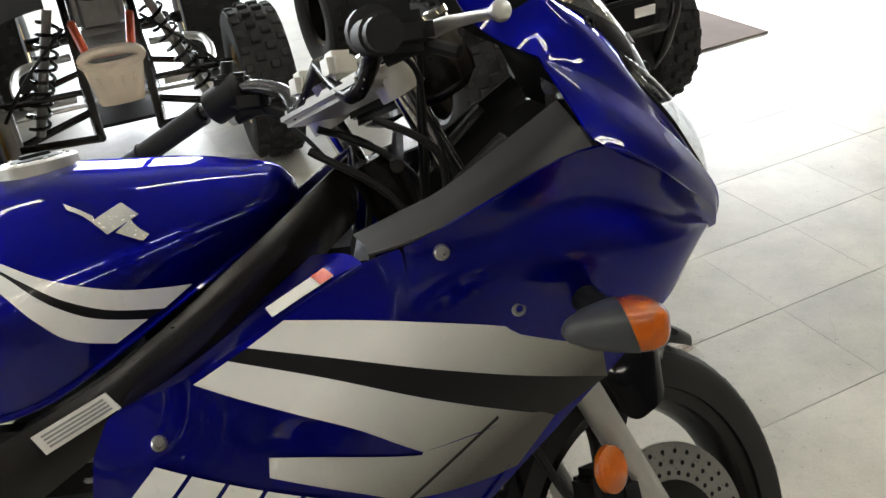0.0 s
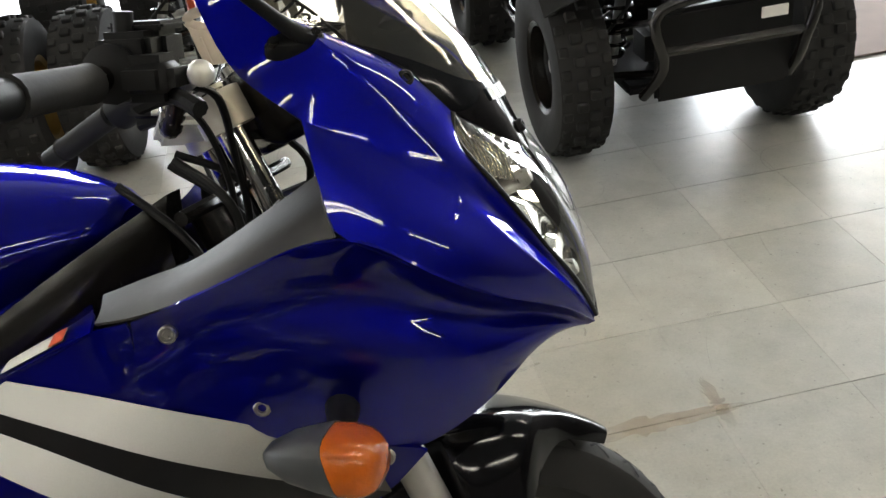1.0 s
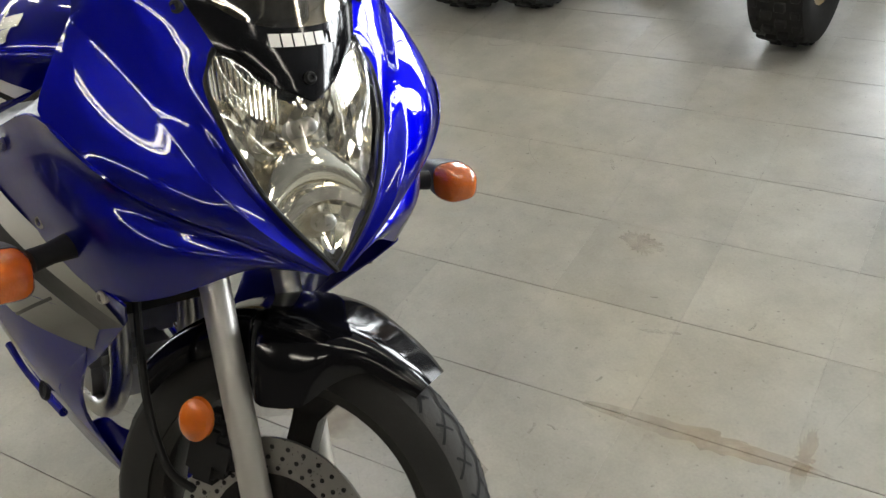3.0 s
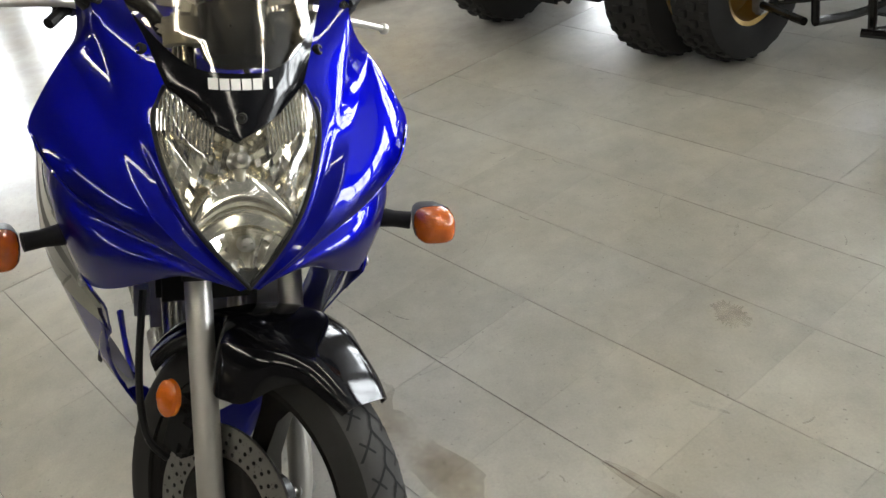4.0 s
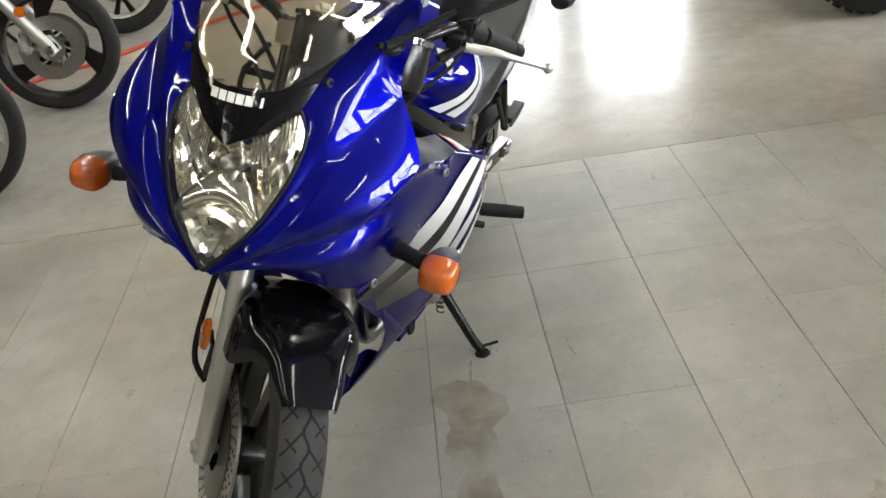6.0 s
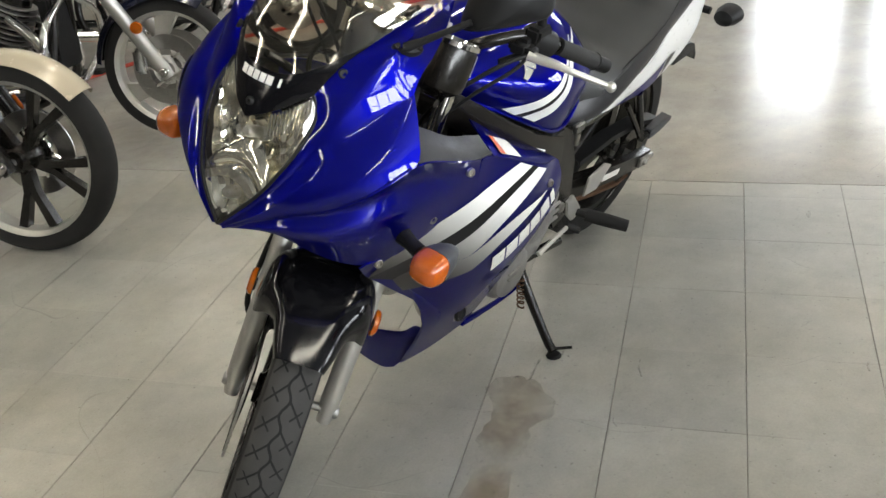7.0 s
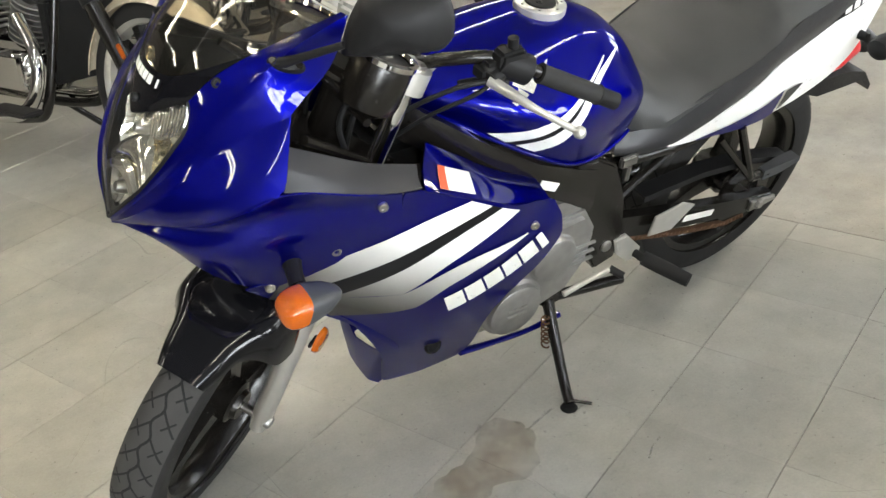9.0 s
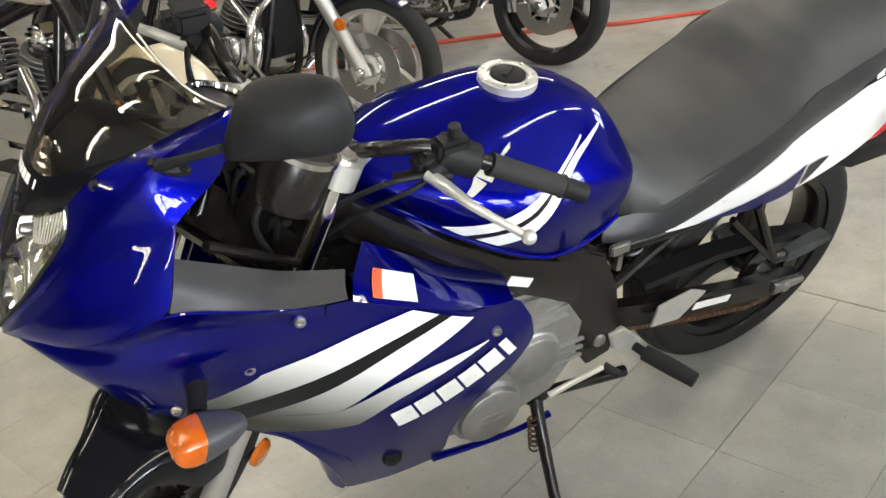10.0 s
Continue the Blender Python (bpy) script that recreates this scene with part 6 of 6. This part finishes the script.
# ---- quads parked along the windows, noses to the aisle ----
def quad_wheel(parent, at, R, w, rim, side, knob=True, rim_mat=None):
    M = Matrix.Translation(at) @ Matrix.Rotation(radians(90), 4, "Y")
    prof = [(rim, -w * .42), (rim + .02, -w * .48), (R * .80, -w * .52), (R * .93, -w * .49), (R - .012, -w * .40), (R - .008, 0), (R - .012, w * .40), (R * .93, w * .49), (R * .80, w * .52), (rim + .02, w * .48), (rim, w * .42)]
    t = part("wheel", lathe(prof, 44, M), RUBBER, parent, "knobby black quad tyre")
    part("rim", lathe([(rim + .004, -w * .44), (rim - .012, -w * .40), (rim - .02, 0), (rim - .012, w * .40), (rim + .004, w * .44)], 36, M), rim_mat or CAST, t, "metal rim")
    s = side
    part("rim_dish", lathe([(0, s * w * .10), (.04, s * w * .10), (.05, s * w * .02), (rim - .03, s * w * .06), (rim - .012, s * w * .16)], 30, M), rim_mat or CAST, t)
    part("hub_cap", lathe([(0, s * w * .24), (.022, s * w * .22), (.028, s * w * .08)], 16, M), STEEL, t)
    if knob:
        bm = bmesh.new()
        n = 26
        for k in range(n):
            for j, off in ((-1.5, 0), (-.5, .5), (.5, 0), (1.5, .5)):
                a = 2 * math.pi * (k + off) / n
                q = M @ Matrix.Rotation(a, 4, "Z") @ Matrix.Translation((R - .006 - (.010 if abs(j) > 1 else 0), 0, j * w * .25))
                b = block((.020, .030, .034 if abs(j) < 1 else .028), (0, 0, 0), .004, q, 1)
                me = bpy.data.meshes.new("knob")
                b.to_mesh(me)
                b.free()
                bm.from_mesh(me)
                bpy.data.meshes.remove(me)
        part("tread", bm, RUBBER, t)["kind"] = "stuff"
    return t


def coil(p0, p1, r, turns, wire):
    p0, p1 = Vector(p0), Vector(p1)
    d = p1 - p0
    q = d.normalized()
    a = q.orthogonal().normalized()
    b = q.cross(a)
    return tube([p0 + d * (k / (turns * 10)) + (a * math.cos(.6283 * k) + b * math.sin(.6283 * k)) * r for k in range(turns * 10 + 1)], wire, 5)


def quad(m, label, paint, R, half, guard=None, rim_mat=None, base=1.12, wide_tyre=.20):
    """x across, y forward to the nose, origin on the floor under the middle of the front axle."""
    q = thing("quad_bike", label, "quad bike", m, "parked quads")
    wide, rise = (.20, .46) if guard else (.36, .34)
    for s in (-1, 1):
        quad_wheel(q, (half * s, 0, R), R, wide_tyre, R * .50, s, rim_mat=rim_mat)
        quad_wheel(q, (half * .95 * s, -base, R * .96), R * .96, .25, R * .44, s, rim_mat=rim_mat)
        lo, up, kn = Vector((half * s - .09 * s, 0, R - .06)), Vector((half * s - .09 * s, 0, R + .09)), Vector((half * s - .10 * s, 0, R))
        arm = part("suspension_arm", merge(tube([(.10 * s, .14, R - .03), lo], .014, 8), tube([(.10 * s, -.16, R - .03), lo], .014, 8), tube([(.12 * s, .10, R + .12), up], .011, 8), tube([(.12 * s, -.12, R + .12), up], .011, 8)), BLACK_FRAME, q, "black tubular suspension arms")
        part("steering_knuckle", block((.05, .06, .19), kn, .012), CAST, arm)
        sh = part("shock_absorber", tube([lo.lerp(Vector((.10 * s, 0, R - .03)), .35) + Vector((0, .02, .03)), Vector((.15 * s, .02, R + .38))], .016, 10), STEEL, q, "coil-over shock absorber")
        a, b = lo.lerp(Vector((.10 * s, 0, R - .03)), .35) + Vector((0, .02, .06)), Vector((.155 * s, .02, R + .34))
        part("coil_spring", coil(a, b, .036, 9, .0065), BLACK_FRAME, sh)
        part("tie_rod", tube([(.04 * s, -.05, R + .03), kn + Vector((0, -.06, .02))], .008, 8), STEEL, q)
        part("brake_hose", tube([kn + Vector((0, .03, .05)), kn + Vector((-.10 * s, .06, .18)), Vector((.12 * s, .05, R + .32))], .006, 6, 12), BLACK_PLASTIC, q)
        part("foot_rest", merge(tube([(.16 * s, -.30, R - .02), (.34 * s, -.36, R - .02), (.36 * s, -.72, R), (.16 * s, -.80, R)], .017, 8, 20)), ALU_BARE if guard is not None else BLACK_FRAME, q)
        rows = []
        for k in range(16):
            f = k / 15
            yy = .36 - .75 * f
            rows.append([Vector((s * (.14 + wide * t), yy - .05 * t, R + rise + .16 * math.sin(math.pi * min(1, f * 1.1)) - .03 * t - .05 * t ** 3)) for t in (j / 8 for j in range(9))])
        part("front_fender", shell(grid(rows), .004), paint, q, "plastic front fender")
        rows = []
        for k in range(16):
            f = k / 15
            rows.append([Vector((s * (.12 + .38 * t), -.72 - .72 * f, R + .30 + .20 * math.sin(math.pi * min(1, .15 + f * .9)) - .06 * t ** 3)) for t in (j / 8 for j in range(9))])
        part("rear_fender", shell(grid(rows), .004), paint, q, "plastic rear fender")
    part("frame", merge(*[tube([(.10 * s, .08 if guard else .22, R - .05), (.12 * s, -.30, R - .12), (.14 * s, -.85, R - .10), (.10 * s, -1.0, R + .28)], .016, 8, 20) for s in (-1, 1)], *[tube([(.10 * s, .08 if guard else .22, R - .05), (.10 * s, .06, R + .42), (.10 * s, -.40, R + .46), (.10 * s, -1.0, R + .28)], .014, 8, 20) for s in (-1, 1)]), BLACK_FRAME, q, "black tubular frame")
    part("skid_plate", block((.26, .60, .012), (0, -.55 if guard else -.30, R - .13), .004), BLACK_PLASTIC, q)
    part("engine", merge(block((.26, .36, .28), (0, -.55, R + .05), .05, segs=3), block((.18, .18, .18), (0, -.48, R + .26), .03, segs=3)), CAST if guard is not None else BLACK_FRAME, q, "engine block")
    part("axle_housing", merge(tube([(-half * .9, -base, R * .96), (half * .9, -base, R * .96)], .028, 12), block((.18, .22, .16), (0, -base + .02, R * .96), .04)), BLACK_FRAME, q)
    if not guard:
        part("differential", block((.24, .20, .18), (0, 0, R + .02), .05, segs=3), BLACK_PLASTIC, q)
    part("seat", loft([[Vector((w * math.cos(a), y, z + .07 * math.sin(a))) for a in (2 * math.pi * k / 20 for k in range(20))] for y, z, w in ((-.28, R + .52, .07), (-.40, R + .54, .12), (-.80, R + .54, .14), (-1.15, R + .60, .15), (-1.28, R + .60, .08))]), VINYL, q)
    part("nose_cowl", loft([[Vector((w * math.cos(a), y, z + h * math.sin(a))) for a in (2 * math.pi * k / 20 for k in range(20))] for y, z, w, h in ((.34, R + .47, .05, .02), (.27, R + .50, .12, .05), (.02, R + .57, .14, .07), (-.28, R + .60, .12, .07))]), paint, q, "nose cowl")
    part("handlebar", tube([(-.40, -.34, R + .80), (-.30, -.28, R + .82), (-.10, -.20, R + .70), (.10, -.20, R + .70), (.30, -.28, R + .82), (.40, -.34, R + .80)], .012, 10, 26), BLACK_FRAME, q)
    if guard:
        # a pale hoop-shaped front guard over an orange frame
        gx, gy = .0, -.115
        hoop = []
        for k in range(26):
            a = 2 * math.pi * k / 26
            hoop.append(Vector((.090 * abs(math.cos(a)) ** .7 * math.copysign(1, math.cos(a)) + gx, .34 + gy, R + .245 + .026 * math.sin(a))))
        g = part("front_guard", merge(tube(hoop + hoop[:1], .016, 10, cap=False)), guard, q, "pale plastic front guard")
        rows = []
        for k in range(21):
            a = math.pi + math.pi * k / 20
            rows.append([Vector((.094 * abs(math.cos(a)) ** .7 * math.copysign(1, math.cos(a)) * (1 - .28 * t) + gx, .345 + gy + .04 * t * (1 - t) + .025 * abs(math.sin(a)), R + .240 + .024 * math.sin(a) * (1 - t) - .135 * t)) for t in (j / 8 for j in range(9))])
        part("guard_face", shell(grid(rows), .006), guard, g)
        for k in range(4):
            part("guard_rib", tube([(gx - .056 + .037 * k, .382 + gy, R + .20), (gx - .042 + .028 * k, .370 + gy, R + .115)], .005, 6), guard, g)
        part("frame_hoop", merge(tube([(gx - .09, .10, R + .34), (gx - .065, .34 + gy, R + .26)], .014, 8), tube([(gx + .09, .10, R + .34), (gx + .065, .34 + gy, R + .26)], .014, 8), tube([(gx - .08, .31 + gy, R + .26), (gx + .08, .31 + gy, R + .26)], .016, 8)), ORANGE_PAINT, q, "orange frame hoop")
    else:
        part("front_guard", merge(tube([(-.22, .30, R - .02), (-.20, .40, R + .10), (-.20, .40, R + .26), (.20, .40, R + .26), (.20, .40, R + .10), (.22, .30, R - .02)], .016, 10, 30), tube([(-.20, .40, R + .14), (.20, .40, R + .14)], .014, 8)), BLACK_FRAME, q, "black tubular front guard")
        part("front_panel", block((.40, .03, .26), (0, .33, R + .10), .012, Matrix(), 3), BLACK_PLASTIC, q)
        part("belly_plate", block((.40, .80, .03), (0, -.28, R - .08), .01), BLACK_PLASTIC, q)
        for s in (-1, 1):
            part("foot_well", block((.20, .46, .03), (.27 * s, -.56, R - .03), .01), BLACK_PLASTIC, q)
        part("tag", block((.075, .004, .03), (-.10, .418, R + .21), .001), LABEL, q, "pale tag")
    return q


NOSE = TURN + 180
quad(pose(1.645, 2.30, 0, 0, 0, NOSE), "black utility quad with knobby tyres", BLACK_PLASTIC, .28, .37, rim_mat=BLACK_FRAME, wide_tyre=.16)
quad(pose(.19, 2.27, 0, 0, 0, NOSE - 5), "black sport quad with orange frame and pale guard", BLACK_PLASTIC, .27, .475, GUARD, GOLD, 1.15, wide_tyre=.17)
quad(pose(-.89, 1.82, 0, 0, 0, NOSE), "black quad with fat knobby tyres", BLACK_PLASTIC, .28, .45, None, GOLD)
quad(pose(-2.55, 1.20, 0, 0, 0, NOSE), "black quad farther along the row", BLACK_PLASTIC, .28, .45, None, GOLD)

# post, mat, hose, stains
def lattice(p):
    return ROOM @ Vector(p)


post = part("column", block((.075, .075, CEIL), (0, 0, CEIL / 2), .008), BLACK_FRAME)
post.matrix_world = Matrix.Translation((-1.41, -.815, 0)) @ Matrix.Rotation(radians(TURN), 4, "Z")
tagged(post, "slim dark brown steel column behind the motorcycles", "column", kind="structure")
inv = ROOM.inverted()
corner = inv @ Vector((2.71, 3.02, 0))
floor_mat = part("floor_mat", block((.95, 1.3, .008), (corner.x - .475, corner.y + .65, .0045), .003), MAT)
floor_mat.matrix_world = ROOM
tagged(floor_mat, "brown carpet mat lying on the tiles", "mat")
hose = part("air_hose", tube([(-5.2, -1.2, .012), (-3.9, -1.55, .012), (-3.0, -1.80, .012), (-2.62, -2.1, .012), (-2.34, -2.25, .012), (-2.0, -2.42, .012), (-1.69, -2.545, .012), (-1.4, -2.75, .012), (-.6, -3.1, .012), (.6, -3.2, .012)], .011, 10, 60), HOSE)
tagged(hose, "thin red air hose lying across the floor", "hose")


def spill(name, label, pts, material, z=.0018, seed=3, ragged=.03):
    """A flat stain with a wavy outline."""
    rnd = random.Random(seed)
    loop = smooth_line([(x, y, 0) for x, y in pts + pts[:1]], 70)[:-1]
    bm = bmesh.new()
    mid = sum(loop, Vector()) / len(loop)
    vs = [bm.verts.new(Vector((p.x, p.y, z)) + (p - mid).normalized() * rnd.uniform(-ragged, ragged) * .35) for p in loop]
    bmesh.ops.triangle_fill(bm, use_beauty=True, edges=[bm.edges.new((vs[k], vs[(k + 1) % len(vs)])) for k in range(len(vs))])
    ob = part(name, bm, material)
    return tagged(ob, label, "stain", kind="structure")


STAIN = blot("brown_stain", (.40, .27, .12), 7, .40)
FAINT = blot("pale_rust_stain", (.55, .37, .19), 6, .38)
GREASE = blot("grey_scuff", (.20, .19, .165), 14, .4)
spill("stain", "brown dried spill beside the front wheel", [(.800, .300), (.850, .245), (.905, .255), (.935, .300), (1.00, .330), (1.07, .345), (1.15, .395), (1.27, .43), (1.33, .50), (1.24, .53), (1.12, .475), (1.03, .445), (.96, .425), (.90, .445), (.835, .40)], STAIN)
for k, (du, dv, a, b) in enumerate(((-.16, .0, .24, .022), (0.02, .02, .016, .085))):
    c0 = lattice((2 * TS + du, -TS + dv, 0))
    ux, vx = ROOM.to_3x3() @ Vector((1, 0, 0)), ROOM.to_3x3() @ Vector((0, 1, 0))
    pts = [(c0 + ux * a * math.cos(t) + vx * b * math.sin(t)) for t in (2 * math.pi * j / 12 for j in range(12))]
    spill("rust_stain", "pale rusty stain along a tile seam", [(p.x, p.y) for p in pts], FAINT, .0016 + .0004 * k, 11 + k)
spill("stain", "small brown spot on the tiles", [(1.054 + .055 * math.cos(t), 1.233 + .035 * math.sin(t)) for t in (2 * math.pi * j / 10 for j in range(10))], FAINT, .0016, 5)
for k, (x, y, l, w, a) in enumerate(((.536, -.468, .026, .016, 20), (1.30, 1.02, .045, .006, 35), (.98, -.55, .018, .010, 10), (.75, 1.45, .03, .005, 140), (-.35, .62, .025, .006, 15), (1.72, 1.25, .022, .005, 25))):
    ca, sa = math.cos(radians(a)), math.sin(radians(a))
    spill("scuff", "dark scuff mark on the tiles", [(x + l * math.cos(t) * ca - w * math.sin(t) * sa, y + l * math.cos(t) * sa + w * math.sin(t) * ca) for t in (2 * math.pi * j / 10 for j in range(10))], GREASE, .0015, 20 + k, .01)

CHALK = blot("pale_scratch", (.66, .66, .63), 30, .75)


def scratch(label, pts, half, material, z=.0021):
    """A thin drawn mark on the tiles."""
    line = smooth_line([(x, y, z) for x, y in pts], 14)
    rows = []
    for k, p in enumerate(line):
        d = (line[min(k + 1, 13)] - line[max(k - 1, 0)]).normalized()
        rows.append([p + Vector((-d.y, d.x, 0)) * half * e for e in (-1, 1)])
    tagged(part("scratch", grid(rows), material), label, "scratch", kind="structure")


scratch("pale scratch on the tiles beside the stand", [(.722, .300), (.768, .312), (.809, .324)], .0028, CHALK)
scratch("pale scratch on the tiles beside the stand", [(.809, .324), (.810, .300), (.822, .276)], .0022, CHALK)
scratch("dark rubber dash on the tiles", [(.695, .345), (.668, .336), (.642, .327)], .0022, GREASE)
scratch("pale scratch on the tiles", [(.600, .520), (.630, .530), (.664, .555)], .0020, CHALK)
for k in range(26):
    rr = random.Random(50 + k)
    x, y, a, l = rr.uniform(-.6, 1.5), rr.uniform(.45, 1.7), rr.uniform(0, math.pi), rr.uniform(.012, .05)
    scratch("small dark scuff on the tiles", [(x, y), (x + l * .5 * math.cos(a), y + l * .5 * math.sin(a)), (x + l * math.cos(a + .2), y + l * math.sin(a + .2))], rr.uniform(.0012, .0026), GREASE)

# ---- floor tiles, last ----
one_tile = mesh_of(tile_mesh(TS, TS), "tile", TILE)
cut_tile = mesh_of(tile_mesh(-5 * TS - EDGE, TS), "tile", TILE)
rest = bmesh.new()
for i in range(-6, int(U1 / TS)):
    for j in range(int(V0 / TS) - 1, int(V1 / TS)):
        w = TS if i >= -5 else -5 * TS - EDGE
        at = ((i + 0.5) * TS if i >= -5 else (EDGE - 5 * TS) / 2, (j + 0.5) * TS)
        if -6 <= i < 9 and -11 <= j < 9:
            ob = new("tile", one_tile if i >= -5 else cut_tile)
            ob.parent = floor
            ob.location = (at[0], at[1], 0.0005 * random.random() - 0.0004)
        else:
            tile_mesh(w, TS, rest, at)
far = new("tile_field", mesh_of(rest, "tile_field", TILE))
far.parent = floor
far["kind"] = "stuff"
